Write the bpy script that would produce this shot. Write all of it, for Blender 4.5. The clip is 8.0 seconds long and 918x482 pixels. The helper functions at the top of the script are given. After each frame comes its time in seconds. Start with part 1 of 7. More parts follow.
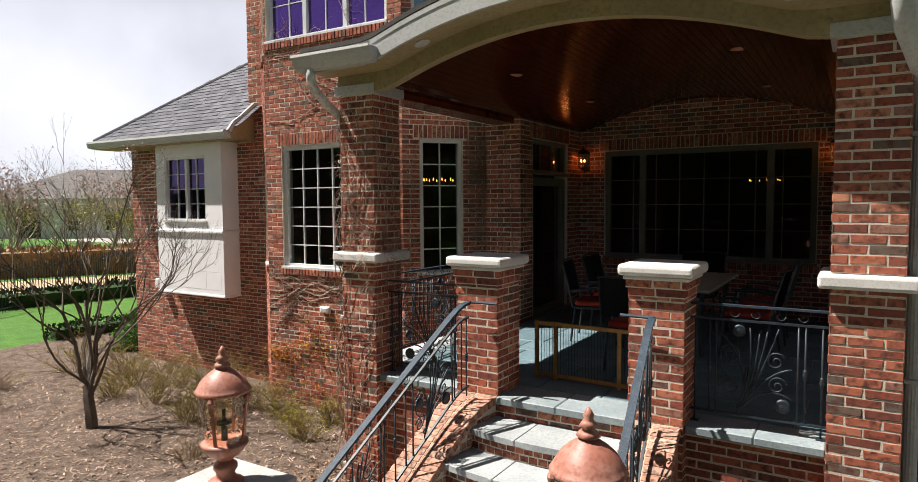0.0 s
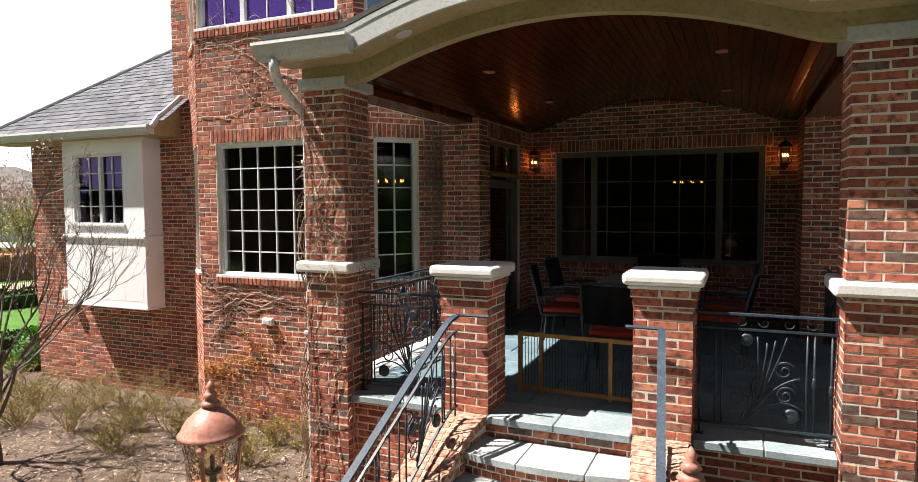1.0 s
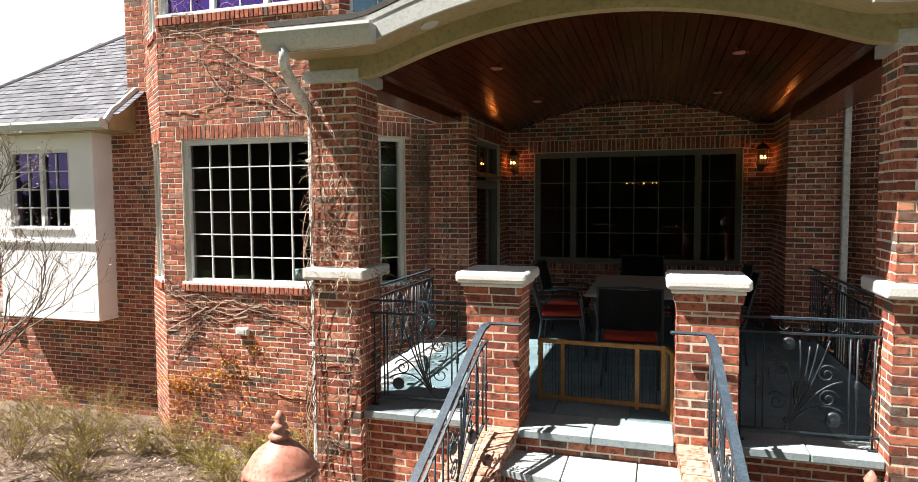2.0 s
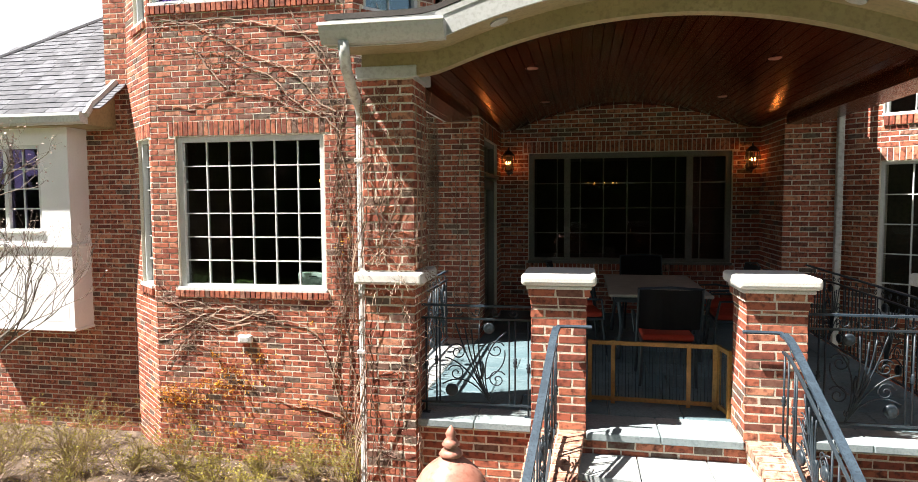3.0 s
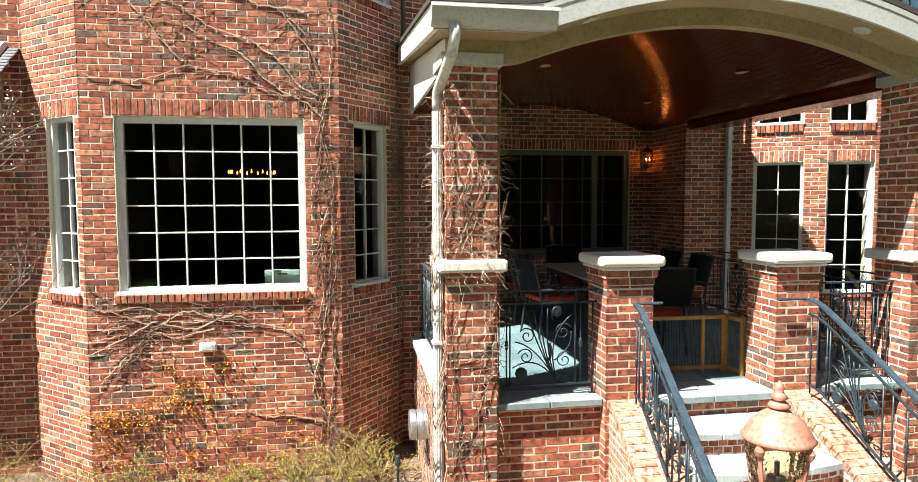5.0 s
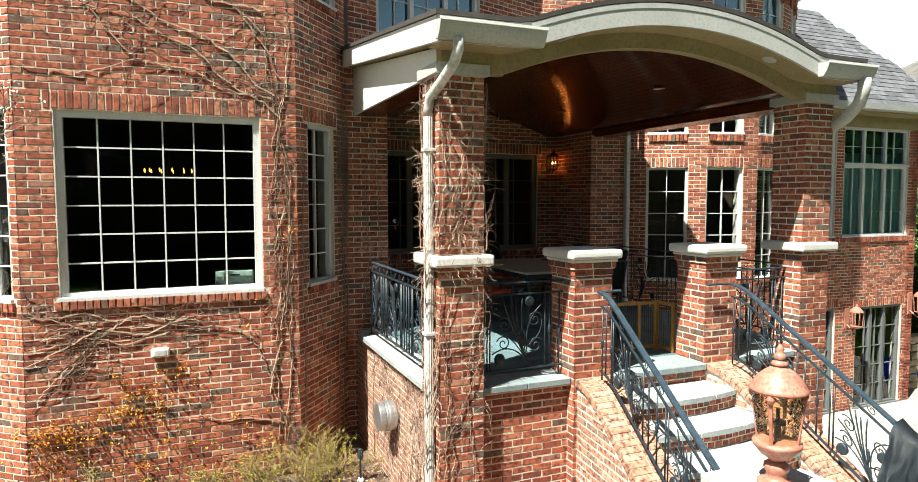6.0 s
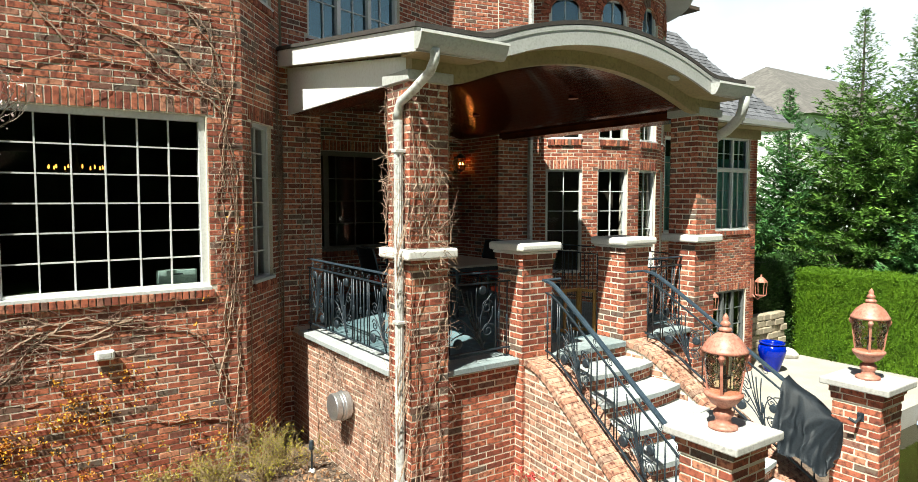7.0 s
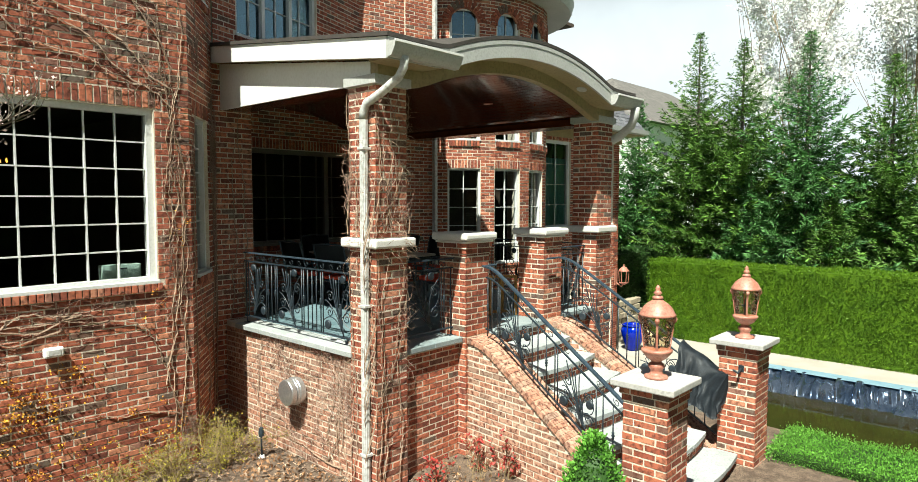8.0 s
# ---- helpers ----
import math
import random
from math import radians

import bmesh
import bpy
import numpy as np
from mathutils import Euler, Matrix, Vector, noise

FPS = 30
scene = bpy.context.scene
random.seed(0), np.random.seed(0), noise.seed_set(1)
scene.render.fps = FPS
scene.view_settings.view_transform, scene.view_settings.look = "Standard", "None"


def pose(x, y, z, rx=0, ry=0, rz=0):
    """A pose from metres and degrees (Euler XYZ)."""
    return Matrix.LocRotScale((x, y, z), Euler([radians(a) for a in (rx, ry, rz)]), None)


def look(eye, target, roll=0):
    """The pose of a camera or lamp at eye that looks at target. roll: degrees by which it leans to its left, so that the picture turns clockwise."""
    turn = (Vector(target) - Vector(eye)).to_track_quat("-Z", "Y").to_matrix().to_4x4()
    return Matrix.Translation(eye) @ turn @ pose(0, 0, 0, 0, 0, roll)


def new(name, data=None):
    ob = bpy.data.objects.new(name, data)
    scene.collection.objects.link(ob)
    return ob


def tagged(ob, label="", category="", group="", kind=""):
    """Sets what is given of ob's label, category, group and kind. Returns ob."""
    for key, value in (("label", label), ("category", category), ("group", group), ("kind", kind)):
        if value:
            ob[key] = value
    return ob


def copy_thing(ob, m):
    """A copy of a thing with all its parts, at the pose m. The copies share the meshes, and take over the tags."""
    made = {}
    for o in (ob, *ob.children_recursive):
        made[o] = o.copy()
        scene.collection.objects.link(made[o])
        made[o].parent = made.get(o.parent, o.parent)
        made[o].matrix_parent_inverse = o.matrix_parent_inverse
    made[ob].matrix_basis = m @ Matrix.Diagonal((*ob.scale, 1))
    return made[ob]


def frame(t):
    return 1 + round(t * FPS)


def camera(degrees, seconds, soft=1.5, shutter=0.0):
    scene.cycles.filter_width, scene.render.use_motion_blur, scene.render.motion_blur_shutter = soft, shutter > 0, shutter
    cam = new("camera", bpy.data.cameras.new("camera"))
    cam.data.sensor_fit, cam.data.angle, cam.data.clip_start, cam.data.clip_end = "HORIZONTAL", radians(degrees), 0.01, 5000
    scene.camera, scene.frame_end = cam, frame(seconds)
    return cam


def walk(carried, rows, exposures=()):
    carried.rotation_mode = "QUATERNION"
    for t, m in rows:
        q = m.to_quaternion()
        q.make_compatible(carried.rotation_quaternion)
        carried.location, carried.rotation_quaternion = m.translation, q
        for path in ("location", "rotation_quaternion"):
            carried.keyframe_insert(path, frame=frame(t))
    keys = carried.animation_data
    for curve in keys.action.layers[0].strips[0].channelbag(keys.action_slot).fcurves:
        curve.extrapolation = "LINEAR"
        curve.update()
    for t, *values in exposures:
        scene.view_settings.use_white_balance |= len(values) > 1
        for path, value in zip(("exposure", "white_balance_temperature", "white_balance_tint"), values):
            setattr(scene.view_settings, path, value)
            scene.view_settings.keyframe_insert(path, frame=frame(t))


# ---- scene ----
cam = camera(70.5, 8.0, 0.8)
METRES, EYE, TILT, LEAN, TURN = 8.75, 3.2, 0.0, 0.0, 31.5
ROWS = [
    (0.0, 0.0, 0.0, 0.0, -0.02, -3.47, 0.37),
    (0.5, -0.0339, 0.0262, 0.0014, -4.26, -3.5, 0.34),
    (1.0, -0.0714, 0.0536, 0.0055, -8.02, -3.56, 0.35),
    (1.5, -0.1093, 0.0796, 0.0066, -11.4, -3.57, 0.35),
    (3.0, -0.2669, 0.1541, 0.0106, -20.78, -3.71, 0.32),
    (3.5, -0.3282, 0.1818, 0.0086, -24.81, -3.72, 0.31),
    (4.0, -0.3865, 0.2171, 0.0046, -28.96, -3.7, 0.25),
    (5.5, -0.5792, 0.3317, -0.0008, -47.73, -3.73, 0.11),
    (6.0, -0.6367, 0.3615, -0.0009, -53.95, -3.69, 0.06),
    (6.5, -0.6892, 0.3937, -0.0005, -60.29, -3.73, 0.02),
    (7.0, -0.7406, 0.4287, -0.0028, -66.31, -3.72, 0.0),
    (7.5, -0.7999, 0.4718, -0.0079, -72.68, -3.71, -0.06),
    (8.0, -0.8504, 0.5171, -0.0104, -79.21, -3.7, -0.08),
]
walk(cam, [(t, pose(0, 0, EYE, TILT, LEAN, TURN) @ pose(METRES * x, METRES * y, METRES * z, 90 + pitch, roll, yaw)) for t, x, y, z, yaw, pitch, roll in ROWS],
     [(0.0, 0.98, 6500, 13), (0.5, 1.2, 6500, 13), (1.0, 1.45, 6500, 13), (1.5, 1.63, 6500, 12), (3.0, 1.93, 6500, 11), (4.0, 1.98, 6500, 8), (5.5, 1.78, 6500, 3), (6.5, 1.45, 6500, 1), (7.0, 1.38, 6500, 0), (8.0, 1.25, 6500, -2)])

# ---- light ----
SUN_TO = Vector((-2.15, -1.0, 3.8)).normalized()
world = bpy.data.worlds.new("sky")
scene.world = world
world.use_nodes = True
wn = world.node_tree.nodes
sky = wn.new("ShaderNodeTexSky")
sky.sky_type = "NISHITA"
sky.sun_disc = False
sky.sun_elevation = math.asin(SUN_TO.z)
sky.sun_rotation = math.atan2(SUN_TO.x, SUN_TO.y)
sky.air_density, sky.dust_density = 1.0, 0.6
wn["Background"].inputs["Strength"].default_value = 0.0135
# thin bright cloud round the horizon, its height fitted to the sky in the camera's view
wl_ = world.node_tree.links
tc, cn, cr, cm = wn.new("ShaderNodeTexCoord"), wn.new("ShaderNodeTexNoise"), wn.new("ShaderNodeValToRGB"), wn.new("ShaderNodeMix")
cm.data_type = "RGBA"
cn.inputs["Scale"].default_value, cn.inputs["Detail"].default_value = 2.2, 6
cr.color_ramp.elements[0].position, cr.color_ramp.elements[1].position = 0.30, 0.62
cr.color_ramp.elements[0].color, cr.color_ramp.elements[1].color = (0.55, 0.55, 0.55, 1), (1, 1, 1, 1)
sx, hz, mu = wn.new("ShaderNodeSeparateXYZ"), wn.new("ShaderNodeMapRange"), wn.new("ShaderNodeMath")
hz.interpolation_type = "SMOOTHSTEP"
hz.inputs["From Min"].default_value, hz.inputs["From Max"].default_value = 0.25, 0.38
hz.inputs["To Min"].default_value, hz.inputs["To Max"].default_value = 1.0, 0.08
mu.operation = "MULTIPLY"
cm.inputs["B"].default_value = (37.5, 38.8, 41.8, 1)
wl_.new(tc.outputs["Generated"], cn.inputs["Vector"])
wl_.new(cn.outputs["Fac"], cr.inputs["Fac"])
wl_.new(tc.outputs["Generated"], sx.inputs[0])
wl_.new(sx.outputs["Z"], hz.inputs["Value"])
wl_.new(cr.outputs["Color"], mu.inputs[0])
wl_.new(hz.outputs[0], mu.inputs[1])
wl_.new(mu.outputs[0], cm.inputs["Factor"])
wl_.new(sky.outputs[0], cm.inputs["A"])
wl_.new(cm.outputs["Result"], wn["Background"].inputs["Color"])
sun = new("sun", bpy.data.lights.new("sun", "SUN"))
sun.data.energy, sun.data.angle, sun.data.color = 5.0, radians(0.6), (1.0, 0.95, 0.875)
sun.matrix_world = look(SUN_TO * 30, (0, 0, 0))

# ---- materials ----


def mat(name, c1, c2, scale=6.0, rough=0.8, bump=0.3, fine=60.0, c3=None, metallic=0.0, spec=0.5, dist=0.004, vary=None, amount=0.0):
    """A node material: two colours mixed by broad noise, a third by fine noise, and fine relief.
    vary: 'object' or 'island' shifts the brightness piece by piece by the given amount."""
    m = bpy.data.materials.new(name)
    m.use_nodes = True
    n, l = m.node_tree.nodes, m.node_tree.links
    b = n["Principled BSDF"]
    geo = n.new("ShaderNodeNewGeometry")
    na, nb = n.new("ShaderNodeTexNoise"), n.new("ShaderNodeTexNoise")
    na.inputs["Scale"].default_value, nb.inputs["Scale"].default_value = scale, fine
    na.inputs["Detail"].default_value, nb.inputs["Detail"].default_value = 4, 3
    for t in (na, nb):
        l.new(geo.outputs["Position"], t.inputs["Vector"])
    ra = n.new("ShaderNodeValToRGB")
    ra.color_ramp.elements[0].position, ra.color_ramp.elements[1].position = 0.35, 0.65
    ra.color_ramp.elements[0].color, ra.color_ramp.elements[1].color = (*c1, 1), (*c2, 1)
    l.new(na.outputs["Fac"], ra.inputs["Fac"])
    out = ra.outputs["Color"]
    mx = n.new("ShaderNodeMix")
    mx.data_type = "RGBA"
    rb = n.new("ShaderNodeValToRGB")
    rb.color_ramp.elements[0].position, rb.color_ramp.elements[1].position = 0.45, 0.75
    l.new(nb.outputs["Fac"], rb.inputs["Fac"])
    l.new(rb.outputs["Color"], mx.inputs["Factor"])
    l.new(out, mx.inputs["A"])
    mx.inputs["B"].default_value = (*(c3 or tuple(0.72 * v for v in c1)), 1)
    out = mx.outputs["Result"]
    if vary:
        hs = n.new("ShaderNodeHueSaturation")
        src = n.new("ShaderNodeObjectInfo").outputs["Random"] if vary == "object" else geo.outputs["Random Per Island"]
        mr = n.new("ShaderNodeMapRange")
        mr.inputs["To Min"].default_value, mr.inputs["To Max"].default_value = 1 - amount, 1 + amount
        l.new(src, mr.inputs["Value"])
        l.new(mr.outputs[0], hs.inputs["Value"])
        l.new(out, hs.inputs["Color"])
        out = hs.outputs["Color"]
    l.new(out, b.inputs["Base Color"])
    b.inputs["Roughness"].default_value, b.inputs["Metallic"].default_value = rough, metallic
    b.inputs["Specular IOR Level"].default_value = spec
    if bump:
        bp = n.new("ShaderNodeBump")
        bp.inputs["Strength"].default_value, bp.inputs["Distance"].default_value = bump, dist
        l.new(nb.outputs["Fac"], bp.inputs["Height"])
        l.new(bp.outputs["Normal"], b.inputs["Normal"])
    return m


REDS = ((0.0, (0.125, 0.10, 0.082)), (0.05, (0.165, 0.118, 0.09)), (0.10, (0.20, 0.062, 0.042)), (0.35, (0.325, 0.088, 0.052)),
        (0.55, (0.45, 0.148, 0.082)), (0.75, (0.36, 0.100, 0.058)), (0.9, (0.57, 0.245, 0.145)), (1.0, (0.26, 0.135, 0.105)))
# Paler tans: sunlight on stair walls, coping and west base put into the colour.
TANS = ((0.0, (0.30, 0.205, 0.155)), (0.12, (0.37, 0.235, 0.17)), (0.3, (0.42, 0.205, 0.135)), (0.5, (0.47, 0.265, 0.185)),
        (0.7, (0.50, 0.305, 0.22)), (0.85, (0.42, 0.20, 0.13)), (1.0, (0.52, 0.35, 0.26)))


def brick_material(name, source, stops=REDS):
    """Fired clay: each piece draws its own colour from red, orange, brown and grey clinker, or from tans paled by
    painted-in sunlight.
    """
    m = bpy.data.materials.new(name)
    m.use_nodes = True
    n, l = m.node_tree.nodes, m.node_tree.links
    b = n["Principled BSDF"]
    geo = n.new("ShaderNodeNewGeometry")
    src = n.new("ShaderNodeObjectInfo").outputs["Random"] if source == "object" else geo.outputs["Random Per Island"]
    ramp = n.new("ShaderNodeValToRGB")
    ramp.color_ramp.interpolation = "LINEAR"
    el = ramp.color_ramp.elements
    el[0].position, el[0].color = stops[0][0], (*stops[0][1], 1)
    el[1].position, el[1].color = stops[-1][0], (*stops[-1][1], 1)
    for p, c in stops[1:-1]:
        e = el.new(p)
        e.color = (*c, 1)
    l.new(src, ramp.inputs["Fac"])
    nf, nw = n.new("ShaderNodeTexNoise"), n.new("ShaderNodeTexNoise")
    nf.inputs["Scale"].default_value, nf.inputs["Detail"].default_value = 24, 6
    nw.inputs["Scale"].default_value, nw.inputs["Detail"].default_value = 1.3, 3
    l.new(geo.outputs["Position"], nf.inputs["Vector"])
    l.new(geo.outputs["Position"], nw.inputs["Vector"])
    rf = n.new("ShaderNodeValToRGB")
    rf.color_ramp.elements[0].position, rf.color_ramp.elements[1].position = 0.44, 0.70
    l.new(nf.outputs["Fac"], rf.inputs["Fac"])
    mx = n.new("ShaderNodeMix")
    mx.data_type = "RGBA"
    mx.inputs["B"].default_value = (0.10, 0.034, 0.024, 1)
    l.new(rf.outputs["Color"], mx.inputs["Factor"])
    l.new(ramp.outputs["Color"], mx.inputs["A"])
    # lime bloom in broad patches
    rw = n.new("ShaderNodeValToRGB")
    rw.color_ramp.elements[0].position, rw.color_ramp.elements[1].position = 0.55, 0.85
    rw.color_ramp.elements[1].color = (0.10, 0.10, 0.10, 1)
    l.new(nw.outputs["Fac"], rw.inputs["Fac"])
    m2 = n.new("ShaderNodeMix")
    m2.data_type = "RGBA"
    m2.inputs["B"].default_value = (0.5, 0.36, 0.27, 1)
    l.new(rw.outputs["Color"], m2.inputs["Factor"])
    l.new(mx.outputs["Result"], m2.inputs["A"])
    l.new(m2.outputs["Result"], b.inputs["Base Color"])
    b.inputs["Roughness"].default_value = 0.85
    b.inputs["Specular IOR Level"].default_value = 0.3
    bp = n.new("ShaderNodeBump")
    bp.inputs["Strength"].default_value, bp.inputs["Distance"].default_value = 0.5, 0.004
    l.new(nf.outputs["Fac"], bp.inputs["Height"])
    l.new(bp.outputs["Normal"], b.inputs["Normal"])
    return m


def glass(name, tint=(0.75, 0.8, 0.8), rough=0.02, clear=0.75, ior=1.52, shine=(1, 1, 1), wave=0.0):
    """A pane: a clear sheet that mirrors by Fresnel."""
    m = bpy.data.materials.new(name)
    m.use_nodes = True
    n, l = m.node_tree.nodes, m.node_tree.links
    n.remove(n["Principled BSDF"])
    tr, gl, mixer, fr = n.new("ShaderNodeBsdfTransparent"), n.new("ShaderNodeBsdfGlossy"), n.new("ShaderNodeMixShader"), n.new("ShaderNodeFresnel")
    tr.inputs["Color"].default_value = (*(clear * v for v in tint), 1)
    gl.inputs["Roughness"].default_value = rough
    fr.inputs["IOR"].default_value = ior
    gl.inputs["Color"].default_value = (*shine, 1)
    if wave:
        nz, bp, geo = n.new("ShaderNodeTexNoise"), n.new("ShaderNodeBump"), n.new("ShaderNodeNewGeometry")
        nz.inputs["Scale"].default_value, nz.inputs["Detail"].default_value = 26, 2
        bp.inputs["Strength"].default_value, bp.inputs["Distance"].default_value = 1.0, wave
        l.new(geo.outputs["Position"], nz.inputs["Vector"])
        l.new(nz.outputs["Fac"], bp.inputs["Height"])
        l.new(bp.outputs["Normal"], gl.inputs["Normal"])
        l.new(bp.outputs["Normal"], fr.inputs["Normal"])
    l.new(fr.outputs[0], mixer.inputs[0])
    l.new(tr.outputs[0], mixer.inputs[1])
    l.new(gl.outputs[0], mixer.inputs[2])
    l.new(mixer.outputs[0], n["Material Output"].inputs["Surface"])
    return m


def glow(name, colour, strength):
    m = bpy.data.materials.new(name)
    m.use_nodes = True
    b = m.node_tree.nodes["Principled BSDF"]
    b.inputs["Emission Color"].default_value, b.inputs["Emission Strength"].default_value = (*colour, 1), strength
    return m


BRICK = brick_material("brick_clay", "object")
BRICKS = brick_material("brick_clay_laid", "island")
TANBRICK = brick_material("sunlit_brick", "object", TANS)
TANBRICKS = brick_material("sunlit_brick_laid", "island", TANS)
MORTAR = mat("lime_mortar", (0.58, 0.515, 0.42), (0.71, 0.645, 0.54), 4, 0.95, 0.5, 120, (0.41, 0.35, 0.27))
TANMORTAR = mat("tan_coping_mortar", (0.40, 0.30, 0.215), (0.50, 0.385, 0.28), 4, 0.95, 0.5, 120, (0.32, 0.235, 0.165))
LIMESTONE = mat("white_limestone", (0.60, 0.585, 0.55), (0.69, 0.675, 0.64), 4, 0.75, 0.10, 90, (0.53, 0.505, 0.46))
# One bluestone painted in three tones: shaded floor, part-lit ledge, sunlit treads.
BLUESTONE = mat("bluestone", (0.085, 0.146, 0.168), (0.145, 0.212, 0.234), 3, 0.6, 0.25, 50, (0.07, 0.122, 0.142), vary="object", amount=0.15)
LEDGESTONE = mat("part_lit_bluestone", (0.21, 0.255, 0.265), (0.29, 0.335, 0.34), 3, 0.6, 0.25, 50, (0.165, 0.205, 0.215), vary="object", amount=0.12)
TREADSTONE = mat("pale_sunlit_bluestone", (0.32, 0.345, 0.345), (0.42, 0.44, 0.43), 3, 0.65, 0.25, 50, (0.25, 0.275, 0.28), vary="object", amount=0.12)
TRIM = mat("painted_trim", (0.40, 0.405, 0.39), (0.46, 0.465, 0.45), 2, 0.5, 0.15, 40, (0.34, 0.34, 0.32))
WHITE = mat("white_paint", (0.72, 0.72, 0.70), (0.78, 0.78, 0.76), 2, 0.5, 0.1, 30, (0.68, 0.67, 0.64))
FRAMEDARK = mat("taupe_window_paint", (0.13, 0.12, 0.10), (0.17, 0.155, 0.13), 3, 0.5, 0.05, 40, (0.11, 0.10, 0.085))
DOORGREY = mat("grey_door_paint", (0.105, 0.115, 0.115), (0.14, 0.15, 0.15), 3, 0.5, 0.05, 40, (0.09, 0.10, 0.10))
FLAG = mat("grey_flagstone", (0.37, 0.36, 0.345), (0.46, 0.45, 0.43), 5, 0.8, 0.3, 40, (0.29, 0.28, 0.26))
FRAME = mat("window_paint", (0.58, 0.60, 0.60), (0.66, 0.67, 0.66), 3, 0.4, 0.05, 40, (0.54, 0.55, 0.54))
# Cream paint dimmed in the colour for its shade under the eaves.
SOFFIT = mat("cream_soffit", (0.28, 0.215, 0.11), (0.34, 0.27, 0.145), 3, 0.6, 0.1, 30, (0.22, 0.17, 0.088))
WOOD = mat("stained_wood", (0.075, 0.016, 0.006), (0.115, 0.027, 0.009), 5, 0.25, 0.15, 40, (0.075, 0.02, 0.008), vary="object", amount=0.25)
SHINGLE = mat("grey_shingle", (0.10, 0.103, 0.118), (0.15, 0.153, 0.17), 8, 0.95, 0.6, 90, (0.06, 0.06, 0.068), vary="island", amount=0.3)
ROOFEDGE = mat("dark_roofing", (0.04, 0.035, 0.03), (0.06, 0.05, 0.045), 8, 0.8, 0.3, 60)
IRON = mat("black_iron", (0.011, 0.019, 0.027), (0.021, 0.033, 0.044), 10, 0.45, 0.2, 80, (0.03, 0.038, 0.046), spec=0.45)
# Top rails: bluer and lighter than the other iron.
RAILTOP = mat("blue_grey_handrail", (0.026, 0.042, 0.060), (0.045, 0.068, 0.092), 12, 0.55, 0.2, 70, (0.018, 0.027, 0.038), spec=0.22)
COPPER = mat("faded_copper_paint", (0.35, 0.135, 0.09), (0.45, 0.215, 0.16), 9, 0.5, 0.3, 50, (0.27, 0.095, 0.065))
# Dark put into the room colour so interiors stay black behind glass.
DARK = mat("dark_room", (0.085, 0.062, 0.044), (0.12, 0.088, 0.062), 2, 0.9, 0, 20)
MULCH = mat("bark_mulch", (0.09, 0.060, 0.042), (0.19, 0.135, 0.096), 9, 0.95, 1.0, 55, (0.05, 0.033, 0.023), dist=0.025)
CONCRETE = mat("pale_concrete", (0.32, 0.295, 0.255), (0.39, 0.36, 0.315), 1.5, 0.85, 0.2, 60, (0.27, 0.245, 0.21))
GRASS = mat("lawn", (0.045, 0.14, 0.008), (0.075, 0.20, 0.012), 3, 0.9, 0.8, 60, (0.035, 0.10, 0.007), dist=0.03)
PIPE = mat("downspout_paint", (0.46, 0.47, 0.465), (0.60, 0.60, 0.58), 5, 0.45, 0.2, 25, (0.30, 0.28, 0.25))
PANE = glass("window_glass")
PURPLE = glass("violet_coated_glass", (0.5, 0.45, 0.7), 0.03, 0.5, 2.4, (0.40, 0.22, 0.95))
DIMPURPLE = glass("faint_violet_glass", (0.6, 0.6, 0.7), 0.03, 0.6, 1.75, (0.55, 0.42, 0.95))
CLEARPANE = glass("clear_glass", (1, 1, 1), 0.02, 0.97)
TEALPANE = glass("blue_coated_glass", (0.6, 0.7, 0.75), 0.03, 0.6, 2.0, (0.45, 0.75, 0.95))
PLASTER = mat("rendered_white", (0.78, 0.78, 0.79), (0.84, 0.84, 0.85), 3, 0.85, 0.2, 60, (0.74, 0.74, 0.74))

# ---- builders ----


def add_box(bm, x0, x1, y0, y1, z0, z1, m=None):
    vs = [bm.verts.new((x, y, z)) for z in (z0, z1) for x, y in ((x0, y0), (x1, y0), (x1, y1), (x0, y1))]
    for f in ((3, 2, 1, 0), (4, 5, 6, 7), (0, 1, 5, 4), (1, 2, 6, 5), (2, 3, 7, 6), (3, 0, 4, 7)):
        bm.faces.new([vs[i] for i in f])
    if m is not None:
        bmesh.ops.transform(bm, matrix=m, verts=vs)
    return vs


def box(x0, x1, y0, y1, z0, z1, bevel=0.0, seg=2):
    bm = bmesh.new()
    add_box(bm, x0, x1, y0, y1, z0, z1)
    if bevel:
        bmesh.ops.bevel(bm, geom=bm.edges[:], offset=bevel, segments=seg, profile=0.5, affect="EDGES")
    return bm


def prism(points, z0, z1, bevel=0.0):
    """An upright prism over a plan polygon, listed counter-clockwise."""
    bm = bmesh.new()
    lo, hi = [bm.verts.new((x, y, z0)) for x, y in points], [bm.verts.new((x, y, z1)) for x, y in points]
    bm.faces.new(lo[::-1]), bm.faces.new(hi)
    k = len(points)
    for i in range(k):
        bm.faces.new((lo[i], lo[(i + 1) % k], hi[(i + 1) % k], hi[i]))
    if bevel:
        bmesh.ops.bevel(bm, geom=[e for e in bm.edges], offset=bevel, segments=2, profile=0.5, affect="EDGES")
    return bm


